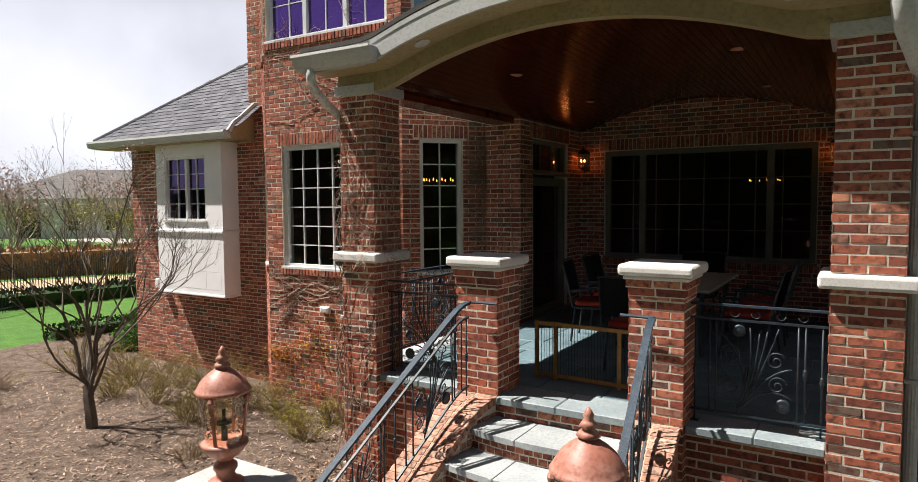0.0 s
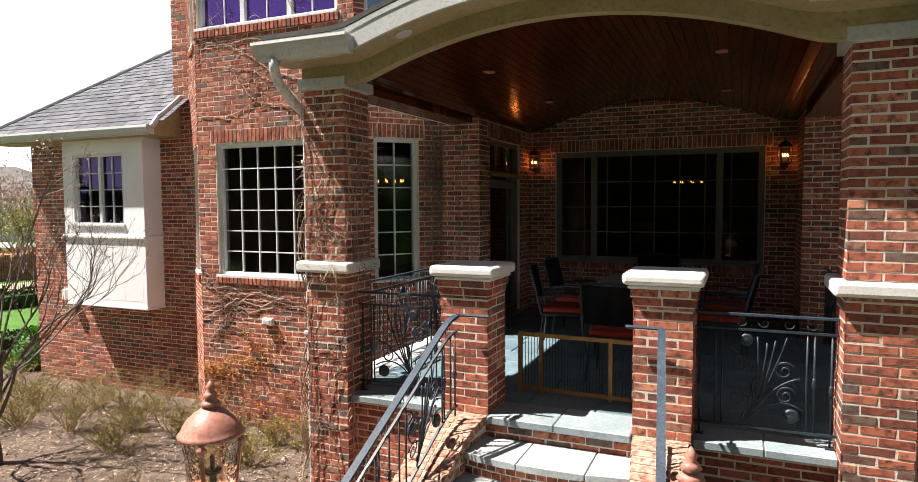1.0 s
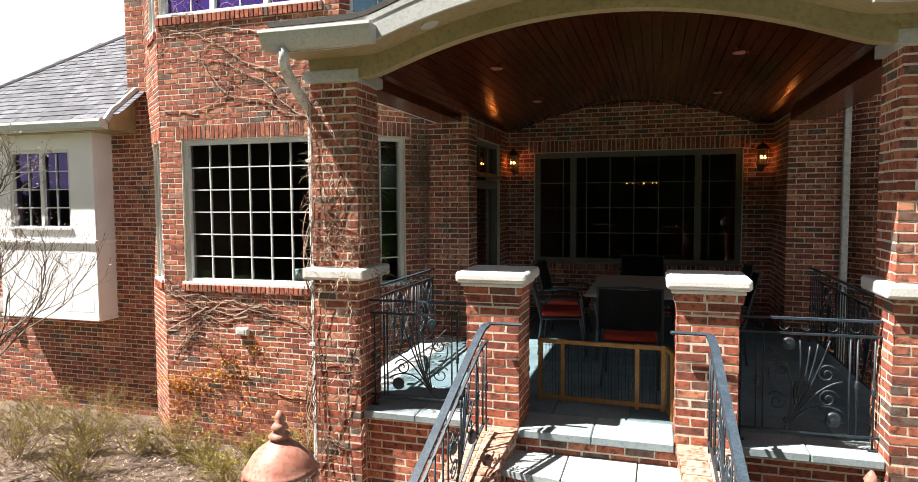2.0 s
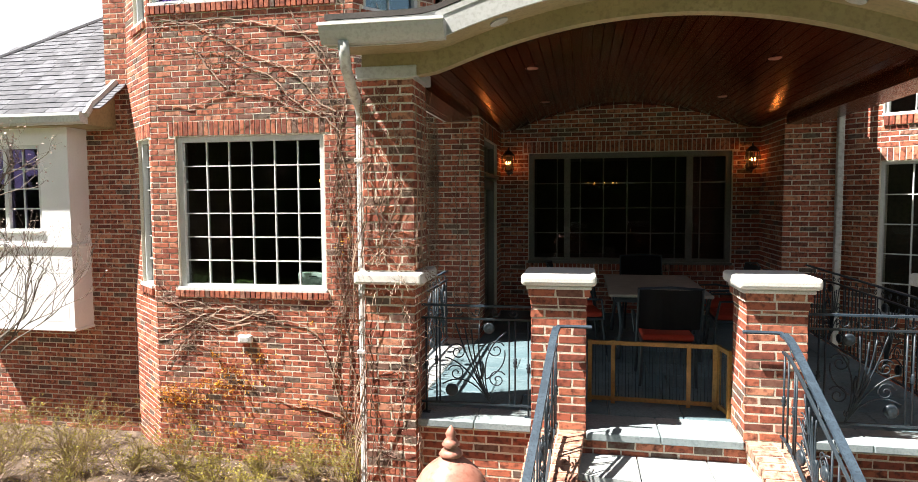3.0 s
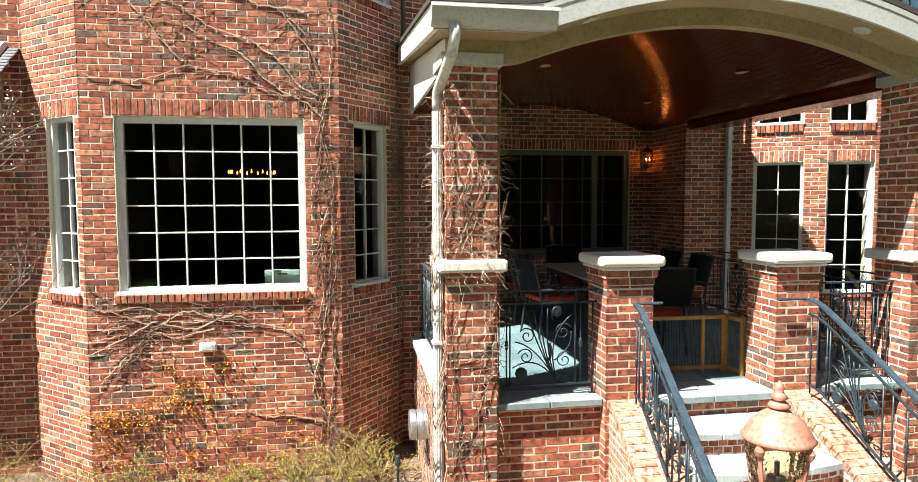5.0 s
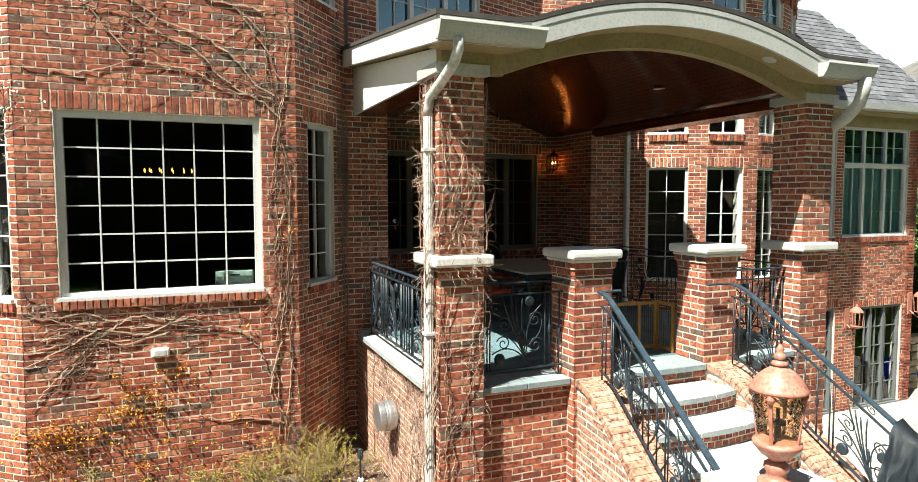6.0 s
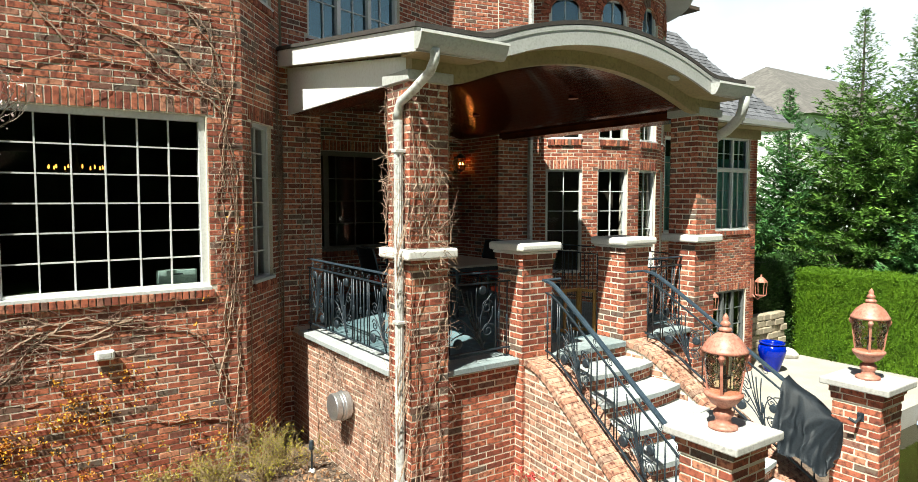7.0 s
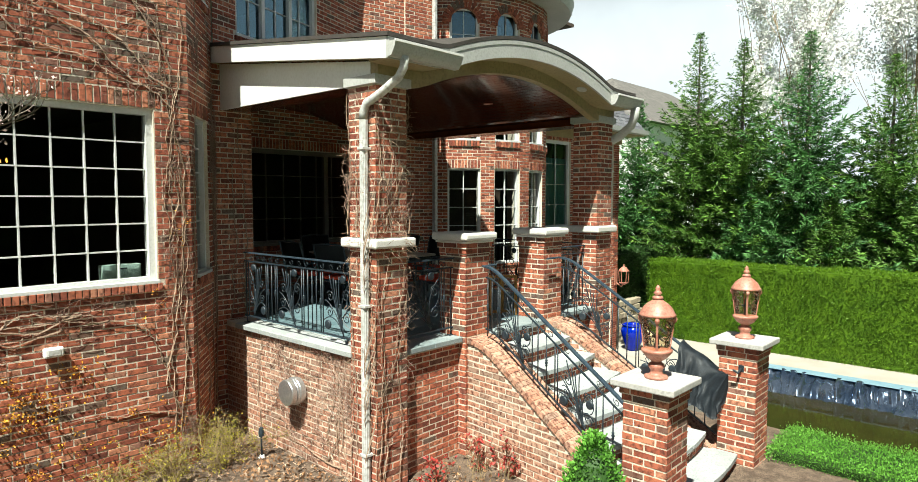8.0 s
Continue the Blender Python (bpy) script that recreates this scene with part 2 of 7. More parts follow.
def profile_x(points, x0, x1):
    """A (y, z) outline carried along x."""
    bm = bmesh.new()
    a, b = [bm.verts.new((x0, y, z)) for y, z in points], [bm.verts.new((x1, y, z)) for y, z in points]
    bm.faces.new(a), bm.faces.new(b[::-1])
    k = len(points)
    for i in range(k):
        bm.faces.new((a[i], b[i], b[(i + 1) % k], a[(i + 1) % k]))
    bmesh.ops.recalc_face_normals(bm, faces=bm.faces[:])
    return bm


def lathe(points, seg=24):
    """(radius, z) pairs turned round z."""
    bm = bmesh.new()
    rings = [[bm.verts.new((r * math.cos(a), r * math.sin(a), z)) for a in (2 * math.pi * i / seg for i in range(seg))] for r, z in points]
    for a, b in zip(rings, rings[1:]):
        for i in range(seg):
            bm.faces.new((a[i], a[(i + 1) % seg], b[(i + 1) % seg], b[i]))
    bm.faces.new(rings[0][::-1]), bm.faces.new(rings[-1])
    return bm


def tube(bm, pts, r, sides=5, taper=1.0):
    """A round bar along points."""
    pts = [Vector(p) for p in pts]
    rings = []
    k = len(pts)
    for i, p in enumerate(pts):
        d = (pts[min(i + 1, k - 1)] - pts[max(i - 1, 0)])
        d = d.normalized() if d.length > 1e-9 else Vector((0, 0, 1))
        up = Vector((0, 0, 1)) if abs(d.z) < 0.95 else Vector((0, 1, 0))
        u = d.cross(up).normalized()
        v = d.cross(u)
        rr = r * (1 + (taper - 1) * i / max(k - 1, 1))
        rings.append([bm.verts.new(p + rr * (math.cos(2 * math.pi * j / sides) * u + math.sin(2 * math.pi * j / sides) * v)) for j in range(sides)])
    for a, b in zip(rings, rings[1:]):
        for j in range(sides):
            bm.faces.new((a[j], a[(j + 1) % sides], b[(j + 1) % sides], b[j]))
    bm.faces.new(rings[0][::-1]), bm.faces.new(rings[-1])


def finish(bm, name, material, smooth=False):
    bmesh.ops.recalc_face_normals(bm, faces=bm.faces[:])
    me = bpy.data.meshes.new(name)
    bm.to_mesh(me)
    bm.free()
    me.materials.append(material)
    if smooth:
        for p in me.polygons:
            p.use_smooth = True
    return me


def part(name, bm, material, parent, label="", smooth=False, m=None):
    me = bm if isinstance(bm, bpy.types.Mesh) else finish(bm, name, material, smooth)
    ob = new(name, me)
    ob.parent = parent
    if m is not None:
        ob.matrix_basis = m
    return tagged(ob, label)


def thing(name, m, label, category, group="", kind=""):
    ob = new(name)
    ob.empty_display_size = 0.1
    ob.matrix_basis = m
    return tagged(ob, label, category, group, kind)


def solid(name, bm, material, m=None, label="", category="", kind="structure", smooth=False, group=""):
    ob = new(name, finish(bm, name, material, smooth))
    if m is not None:
        ob.matrix_basis = m
    return tagged(ob, label, category, group, kind)


# brickwork: length and course pitch, joint, how far a brick stands proud
BL, BH, JT, PR = 0.213, 0.0677, 0.0135, 0.0035


def cut(spans, a, b):
    out = []
    for s, e in spans:
        if b <= s or a >= e:
            out.append((s, e))
        else:
            if a > s:
                out.append((s, a))
            if b < e:
                out.append((b, e))
    return out


def courses(length, z0, z1, openings=(), shift=0, ext=0.0):
    """Running bond on a face: rectangles (u0, u1, z0, z1), clear of the openings. Courses keep to one level everywhere."""
    out = []
    i = math.floor(z0 / BH)
    while i * BH < z1 - 0.012:
        lo, hi = max(i * BH, z0), min((i + 1) * BH - JT, z1)
        if hi - lo > 0.015:
            start = -BL + ((i + shift) % 2) * BL / 2
            spans = [(-ext, length + ext)]
            for a, b, c, d in openings:
                if c < hi and d > lo:
                    spans = cut(spans, a - JT, b + JT)
            for s, e in spans:
                k = math.floor((s - start) / BL)
                run = []
                while start + k * BL < e:
                    u0, u1 = max(start + k * BL, s), min(start + (k + 1) * BL - JT, e)
                    if run and u1 - u0 <= 0.03:
                        run[-1][1] = u1
                    elif run and run[-1][1] - run[-1][0] <= 0.03:
                        run[-1][1] = u1
                    elif u1 - u0 > 0.008:
                        run.append([u0, u1])
                    k += 1
                out += [(u0, u1, lo, hi) for u0, u1 in run]
        i += 1
    return out


def upright(u0, u1, z0, z1, pitch=BH):
    """Bricks on end or on edge, side by side."""
    n = max(1, round((u1 - u0) / pitch))
    w = (u1 - u0) / n
    return [(u0 + i * w + JT / 2, u0 + (i + 1) * w - JT / 2, z0, z1) for i in range(n)]


brick_meshes = {}
shape_rnd = random.Random(31)


def brick_shape(w, h, proud, variant, tan=False):
    """One brick with worn, slightly uneven arrises, its back in the mortar."""
    key = (round(w * 200), round(h * 500), round(proud * 1000), variant, tan)
    if key not in brick_meshes:
        bm = bmesh.new()
        out = [(sx * w / 2 + shape_rnd.uniform(-.0028, .0028), sz * h / 2 + shape_rnd.uniform(-.0028, .0028)) for sx, sz in ((-1, -1), (1, -1), (1, 1), (-1, 1))]
        ring = []
        for k, y in ((0, 0.004), (0, -proud + 0.0025), (1, -proud)):
            ring.append([bm.verts.new((x - k * math.copysign(shape_rnd.uniform(.0015, .005), x), y, z - k * math.copysign(shape_rnd.uniform(.0015, .004), z))) for x, z in out])
        for a, b in zip(ring, ring[1:]):
            for i in range(4):
                bm.faces.new((a[i], a[(i + 1) % 4], b[(i + 1) % 4], b[i]))
        bm.faces.new(ring[2])
        brick_meshes[key] = finish(bm, "brick", TANBRICK if tan else BRICK)
    return brick_meshes[key]


later = []


def lay(parent, rects, side=None, near=None, limit=0, proud=PR, tan=False):
    """Queue bricks on a face of a parent. side: the face's frame in the parent. near: (u0, u1, z0, z1), the stretch laid as single pieces, at most limit."""
    later.append((parent, rects, side or Matrix.Identity(4), near, limit, proud, tan))


def lay_all():
    rnd = random.Random(5)
    joined = {}
    for parent, rects, side, near, limit, proud, tan in later:
        rest, count = joined.setdefault((parent, tan), ([], [])), 0
        for u0, u1, z0, z1 in rects:
            uc, zc = (u0 + u1) / 2, (z0 + z1) / 2
            p = proud + rnd.uniform(-0.0018, 0.0028)
            if near and count < limit and near[0] <= uc <= near[1] and near[2] <= zc <= near[3]:
                ob = new("brick", brick_shape(u1 - u0, z1 - z0, proud, rnd.randrange(5), tan))
                ob.parent = parent
                ob.matrix_basis = side @ Matrix.Translation((uc + rnd.uniform(-.001, .001), p - proud, zc + rnd.uniform(-.001, .001)))
                count += 1
                continue
            vs, fs = rest
            b = len(vs)
            quad = [(u + rnd.uniform(-.0028, .0028), z + rnd.uniform(-.0028, .0028)) for u, z in ((u0, z0), (u1, z0), (u1, z1), (u0, z1))]
            for k, y in ((0, 0.004), (0, -p + 0.0025), (1, -p)):
                for u, z in quad:
                    vs.append(side @ Vector((u + k * math.copysign(rnd.uniform(.0015, .005), uc - u), y, z + k * math.copysign(rnd.uniform(.0015, .004), zc - z))))
            for r in (0, 4):
                fs.extend((b + r + i, b + r + (i + 1) % 4, b + r + 4 + (i + 1) % 4, b + r + 4 + i) for i in range(4))
            fs.append((b + 8, b + 9, b + 10, b + 11))
    for (parent, tan), (vs, fs) in joined.items():
        if vs:
            me = bpy.data.meshes.new("brickwork")
            me.from_pydata(vs, [], fs)
            me.materials.append(TANBRICKS if tan else BRICKS)
            ob = new("brickwork", me)
            ob.parent = parent
            tagged(ob, kind="stuff")


def wall_core(length, z0, z1, openings, thick, lining=0):
    """The body of a wall, with its openings going through."""
    us = sorted({0, length, *(v for o in openings for v in o[:2] if 0 < v < length)})
    zs = sorted({z0, z1, *(v for o in openings for v in o[2:] if z0 < v < z1)})
    full = {}
    for i in range(len(us) - 1):
        for j in range(len(zs) - 1):
            u, z = (us[i] + us[i + 1]) / 2, (zs[j] + zs[j + 1]) / 2
            full[i, j] = not any(a < u < b and c < z < d for a, b, c, d in openings)
    bm = bmesh.new()
    cache = {}

    def v(u, y, z):
        k = (round(u, 4), round(y, 4), round(z, 4))
        if k not in cache:
            cache[k] = bm.verts.new((u, y, z))
        return cache[k]
    for (i, j), on in full.items():
        if not on:
            continue
        a, b, c, d = us[i], us[i + 1], zs[j], zs[j + 1]
        bm.faces.new((v(a, 0, c), v(b, 0, c), v(b, 0, d), v(a, 0, d)))
        bm.faces.new((v(a, thick, c), v(a, thick, d), v(b, thick, d), v(b, thick, c))).material_index = lining
        for di, dj, q in ((-1, 0, ((a, c), (a, d))), (1, 0, ((b, c), (b, d))), (0, -1, ((a, c), (b, c))), (0, 1, ((a, d), (b, d)))):
            if not full.get((i + di, j + dj)):
                (u0, w0), (u1, w1) = q
                bm.faces.new((v(u0, 0, w0), v(u1, 0, w1), v(u1, thick, w1), v(u0, thick, w0)))
    return bm


def frame_of(p0, p1):
    """A face's frame: x along it, y into the building, z up; and its length."""
    d = Vector((p1[0] - p0[0], p1[1] - p0[1]))
    return Matrix.Translation((*p0, 0)) @ Matrix.Rotation(math.atan2(d.y, d.x), 4, "Z"), d.length


def brick_wall(name, p0, p1, z0, z1, openings=(), heads=(), label="", near=None, limit=0, thick=0.22, shift=0, ext=0.0, lay_from=None, sill=True, reach=0.09):
    """A brick wall seen from the right of p0 to p1, with soldier heads and brick sills at its windows."""
    m, length = frame_of(p0, p1)
    ob = solid(name, wall_core(length, z0, z1, openings, thick, 1), MORTAR, m, label or "red brick house wall laid in running bond with pale mortar", "wall")
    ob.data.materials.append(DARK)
    blocked = list(openings)
    extra, proud = [], []
    for o in heads:
        a, b, c, d = o
        top = math.ceil((d + 0.17) / BH) * BH
        extra += upright(a - reach, b + reach, d + 0.012, top - JT)
        blocked.append((a - reach, b + reach, d, top - 0.001))
        low = math.floor(d / BH) * BH
        if reach and d - low > 0.018:
            extra += [(a - reach, a - JT, low, d), (b + JT, b + reach, low, d)]
        if sill:
            low = math.floor((c - 0.055) / BH) * BH
            proud += upright(a - reach * 0.55, b + reach * 0.55, low, c - 0.008, 0.0677)
            blocked.append((a - reach * 0.55, b + reach * 0.55, low + 0.001, c))
    lay(ob, courses(length, lay_from if lay_from is not None else z0, z1, blocked, shift, ext), None, near, limit)
    if extra:
        lay(ob, extra, None, near, 60, PR + 0.003)
    if proud:
        lay(ob, proud, None, near, 60, 0.035)
    return ob


def window(name, m, u0, u1, z0, z1, cols, rows, label="", pane=None, deep=0.09, wide=0.06, bar=0.015, posts=(), paint=None):
    """A window in a wall's frame m: frame, sill, glazing bars and one pane to each light."""
    w = tagged(new(name, None), label or "white-framed house window with a grid of small panes", "window", kind="structure")
    w.matrix_basis = m
    paint = paint or FRAME
    fr = bmesh.new()
    add_box(fr, u0, u0 + wide, deep - 0.05, deep + 0.05, z0, z1)
    add_box(fr, u1 - wide, u1, deep - 0.05, deep + 0.05, z0, z1)
    add_box(fr, u0 + wide, u1 - wide, deep - 0.05, deep + 0.05, z1 - wide, z1)
    add_box(fr, u0 + wide, u1 - wide, deep - 0.05, deep + 0.05, z0, z0 + wide)
    for p in posts:
        add_box(fr, p - wide * 0.6, p + wide * 0.6, deep - 0.045, deep + 0.045, z0 + wide, z1 - wide)
    part("window_frame", fr, paint, w)
    part("window_sill", box(u0 - 0.02, u1 + 0.02, -0.03, deep - 0.052, z0 - 0.012, z0 + 0.03, 0.006), paint, w)
    a, b, c, d = u0 + wide, u1 - wide, z0 + wide, z1 - wide
    cw, rh = (b - a) / cols, (d - c) / rows
    pm = bpy.data.meshes.new("pane")
    pm.from_pydata([(-cw / 2, 0, -rh / 2), (cw / 2, 0, -rh / 2), (cw / 2, 0, rh / 2), (-cw / 2, 0, rh / 2)], [], [(0, 1, 2, 3)])
    pm.materials.append(pane or PANE)
    rnd = random.Random(round(u0 * 100 + z0 * 10))
    for i in range(cols):
        for j in range(rows):
            o = part("pane", pm, None, w, m=Matrix.Translation((a + (i + .5) * cw, deep + 0.01, c + (j + .5) * rh)) @ Euler((rnd.gauss(0, .004), 0, rnd.gauss(0, .004))).to_matrix().to_4x4())
            o.visible_shadow = False
    for i in range(1, cols):
        part("glazing_bar", box(a + i * cw - bar / 2, a + i * cw + bar / 2, deep - 0.012, deep + 0.03, c, d), paint, w)
    for j in range(1, rows):
        part("glazing_bar", box(a, b, deep - 0.008, deep + 0.026, c + j * rh - bar / 2, c + j * rh + bar / 2), paint, w)
    return w

# ---- the house ----
PORCH, LOW = 1.49, -1.55

# bay front
win = (0.335, 2.262, 2.19, 4.07)
upw = (0.05, 2.40, 5.66, 7.3)
m, _ = frame_of((-7.95, 7.19), (-5.30, 7.19))
brick_wall("wall_bay_front", (-7.95, 7.19), (-5.30, 7.19), -0.2, 8.0, (win, upw), (win, upw), near=(0.0, 2.65, 0.9, 2.2), limit=230, ext=0.006, lay_from=0)
window("window_1", m, *win, 6, 6, "large white-framed fixed window with thirty-six panes in brick", wide=0.065)
window("window_2", m, *upw, 6, 3, "upper triple casement window with purple sky reflections", posts=(0.83, 1.62), pane=PURPLE)

# bay, angled faces
m, L = frame_of((-8.75, 7.85), (-7.95, 7.19))
side_win = (0.42, 0.93, 2.19, 4.07)
up_side = (0.42, 0.93, 5.5, 7.3)
brick_wall("wall_bay_west", (-8.75, 7.85), (-7.95, 7.19), -0.2, 8.0, (side_win, up_side), (side_win, up_side), ext=0.006, lay_from=0)
window("window_3", m, *side_win, 2, 6, "narrow white-framed side window of the brick bay", wide=0.045)
window("window_4", m, *up_side, 2, 5, "narrow upper side window of the brick bay", wide=0.045)
m, L = frame_of((-5.30, 7.19), (-4.54, 8.115))
east_win = (0.25, 0.86, 2.19, 4.07)
up_east = (0.15, 0.95, 5.5, 7.3)
brick_wall("wall_bay_east", (-5.30, 7.19), (-4.54, 8.115), -0.2, 8.0, (east_win, up_east), (east_win, up_east), ext=0.006, lay_from=0)
window("window_5", m, *east_win, 2, 6, "white-framed side window of the bay in porch shade", wide=0.05)
window("window_6", m, *up_east, 2, 4, "upper side window of the bay with blue reflections", wide=0.05, pane=TEALPANE)

# west wing
brick_wall("wall_wing_west", (-12.6, 7.85), (-9.09, 7.85), -0.3, 4.5, (), lay_from=-0.2)
brick_wall("wall_tower_back", (-9.09, 7.85), (-8.73, 7.85), -0.3, 8.0, (), lay_from=-0.2, shift=1)
brick_wall("wall_tower_side", (-9.09, 12.5), (-9.09, 8.07), -0.3, 8.0, (), lay_from=4)
brick_wall("wall_wing_end", (-12.6, 13.0), (-12.6, 8.07), -0.3, 4.5, (), lay_from=-0.2)

# porch recess
brick_wall("wall_porch_pilaster", (-4.545, 8.12), (-3.986, 8.12), -0.2, 4.9, (), lay_from=-0.1)
door_gap = (0.40, 1.70, PORCH, 4.1)
m, _ = frame_of((-3.98, 8.12), (-3.98, 10.35))
brick_wall("wall_porch_west", (-3.98, 8.126), (-3.98, 10.35), 1.0, 4.9, (door_gap,), (door_gap,), lay_from=1.4, sill=False)
window("door_1", m, door_gap[0], door_gap[1], door_gap[2], 3.55, 1, 1, "dark glazed porch door with a transom above", wide=0.12, paint=FRAMEDARK)
window("window_7", m, door_gap[0], door_gap[1], 3.6, 4.1, 3, 1, "transom light over the porch door", wide=0.06, paint=FRAMEDARK)
back_win = (0.5, 3.55, 2.27, 4.0)
m, _ = frame_of((-4.03, 10.35), (-0.08, 10.35))
brick_wall("wall_porch_back", (-4.03, 10.35), (-0.08, 10.35), 1.0, 4.9, (back_win,), (back_win,), lay_from=1.4)
window("window_8", m, *back_win, 8, 4, "wide porch window in three parts, dark behind", posts=(1.1, 2.95), wide=0.08, paint=FRAMEDARK)
brick_wall("wall_porch_east", (-0.08, 10.35), (-0.08, 9.2), 1.0, 4.9, (), lay_from=1.4)
brick_wall("wall_porch_end", (-0.08, 9.2), (0.55, 9.11), -1.7, 8.0, (), lay_from=1.0)

# upper wall over the porch
m, L = frame_of((-4.47, 8.20), (-1.0, 9.45))
up3 = (0.45, 2.35, 5.35, 7.0)
brick_wall("wall_upper_porch", (-4.47, 8.20), (-1.0, 9.45), 4.85, 8.0, (up3,), (up3,))
window("window_9", m, *up3, 6, 3, "upper triple window above the porch roof", posts=(1.08, 1.72), wide=0.06, pane=TEALPANE)
brick_wall("wall_upper_link", (-1.0, 9.45), (0.4, 9.13), 4.85, 8.0, ())

# round tower in short flats: windows and brick turn about
CX, CY, CR = 2.80, 10.95, 2.49


def rim(a, r=CR):
    return (CX + r * math.cos(radians(a)), CY + r * math.sin(radians(a)))


edges = [207.0, 216.0]
for i in range(5):
    edges += [225.5 + 23.4 * i, 241.8 + 23.4 * i]
edges.append(350.0)
number = 20
for i, (a0, a1) in enumerate(zip(edges, edges[1:])):
    m, L = frame_of(rim(a0), rim(a1))
    if i >= 2 and i % 2 == 0 and i < 13:
        o1, o2, o3 = (0.01, L - 0.01, 1.75, 3.74), (0.03, L - 0.03, 4.32, 5.3), (0.05, L - 0.05, 5.95, 7.0)
        wall = brick_wall("wall_turret", rim(a0), rim(a1), -1.7, 7.5, (o1, o2, o3), (o1, o2), lay_from=-1.62, reach=0.0)
        window("window_%d" % number, m, *o1, 2, 5, "tall white-framed tower window in sunlit brick", wide=0.038, bar=0.014)
        window("window_%d" % (number + 1), m, *o2, 2, 2, "square white-framed tower window with brick sill", wide=0.038, bar=0.014)
        w3 = window("window_%d" % (number + 2), m, *o3, 2, 2, "arched upper tower window with teal reflections", wide=0.05, pane=TEALPANE)
        number += 3
        # round head: brick spandrels and a ring of voussoirs
        c, r, zc = L / 2, L / 2 - 0.07, 7.0 - (L / 2 - 0.05)
        for sgn in (-1, 1):
            arc = [(c + sgn * r * math.cos(radians(t)), zc + r * math.sin(radians(t))) for t in range(0, 91, 10)]
            poly = [(c + sgn * (L / 2 - 0.045), zc), *arc, (c, 7.0), (c + sgn * (L / 2 - 0.045), 7.0)]
            bm = bmesh.new()
            f0, f1 = [bm.verts.new((u, 0.0, z)) for u, z in poly], [bm.verts.new((u, 0.07, z)) for u, z in poly]
            bm.faces.new(f0), bm.faces.new(f1[::-1])
            for q in range(len(poly)):
                bm.faces.new((f0[q], f0[(q + 1) % len(poly)], f1[(q + 1) % len(poly)], f1[q]))
            part("spandrel", bm, BRICKS, w3, "brick spandrel beside the arch")
        for t in range(8, 180, 13):
            q = Matrix.Translation((c, 0, zc)) @ Matrix.Rotation(-radians(t - 90), 4, "Y") @ Matrix.Translation((0, 0, r + 0.09))
            lay(wall, [(-0.033, 0.033, -0.08, 0.09)], q, None, 0, 0.02)
    else:
        brick_wall("wall_turret", rim(a0), rim(a1), -1.7, 7.5, (), (), lay_from=-1.62, shift=i // 2)
# its eave: a ring with gutter, and a low cone of shingles
bm = bmesh.new()
prof = [(CR - 0.1, 7.38), (CR + 0.52, 7.38), (CR + 0.56, 7.46), (CR + 0.60, 7.60), (CR + 0.52, 7.62), (CR - 0.1, 7.9)]
rows = [[bm.verts.new((*rim(a, r), z)) for r, z in prof] for a in range(190, 372, 6)]
for p, q in zip(rows, rows[1:]):
    for k in range(len(prof) - 1):
        bm.faces.new((p[k], q[k], q[k + 1], p[k + 1]))
solid("turret_eave", bm, TRIM, None, "rounded painted eave of the brick tower", "eave")

# east wing
e1, e2, e3, e4 = (1.3, 2.5, 2.35, 4.65), (2.75, 4.85, 2.35, 4.75), (3.3, 4.82, LOW, 0.76), (1.72, 2.62, LOW, 0.8)
m, _ = frame_of((4.0, 9.7), (9.2, 9.7))
brick_wall("wall_wing_east", (4.0, 9.7), (9.2, 9.7), -1.8, 5.15, (e1, e2, e3, e4), (e1, e2, e3, e4), lay_from=-1.62)
window("window_70", m, *e1, 2, 4, "tall wing window with a teal curtain", wide=0.07)
window("window_71", m, 2.75, 4.85, 2.35, 3.93, 6, 3, "wide wing window in three parts with teal curtains", posts=(3.45, 4.15), wide=0.06, bar=0.012, pane=CLEARPANE)
window("window_72", m, 2.75, 4.85, 3.93, 4.75, 6, 2, "row of small-paned lights over the wing window", posts=(3.45, 4.15), wide=0.05, bar=0.012, pane=TEALPANE)
window("door_2", m, *e3, 4, 5, "grey-framed french doors with small dark panes", posts=(3.86, 4.30), wide=0.06, bar=0.014, paint=DOORGREY)
window("door_3", m, *e4, 2, 5, "dark glazed garden door beside the french doors", wide=0.07, paint=DOORGREY)
brick_wall("wall_wing_far", (9.2, 9.7), (9.2, 15.0), -1.8, 5.15, (), lay_from=-1.62)

# porch floor and base
base = [(-4.41, 5.10), (0.25, 5.10), (0.25, 9.15), (-0.1, 9.2), (-0.1, 10.3), (-4.0, 10.3), (-4.0, 8.3), (-4.41, 8.2)]
solid("porch_base", prism(base, -1.7, PORCH - 0.07), MORTAR, None, "raised brick porch base under bluestone paving", "porch")
wl = bpy.context.scene.objects["porch_base"]
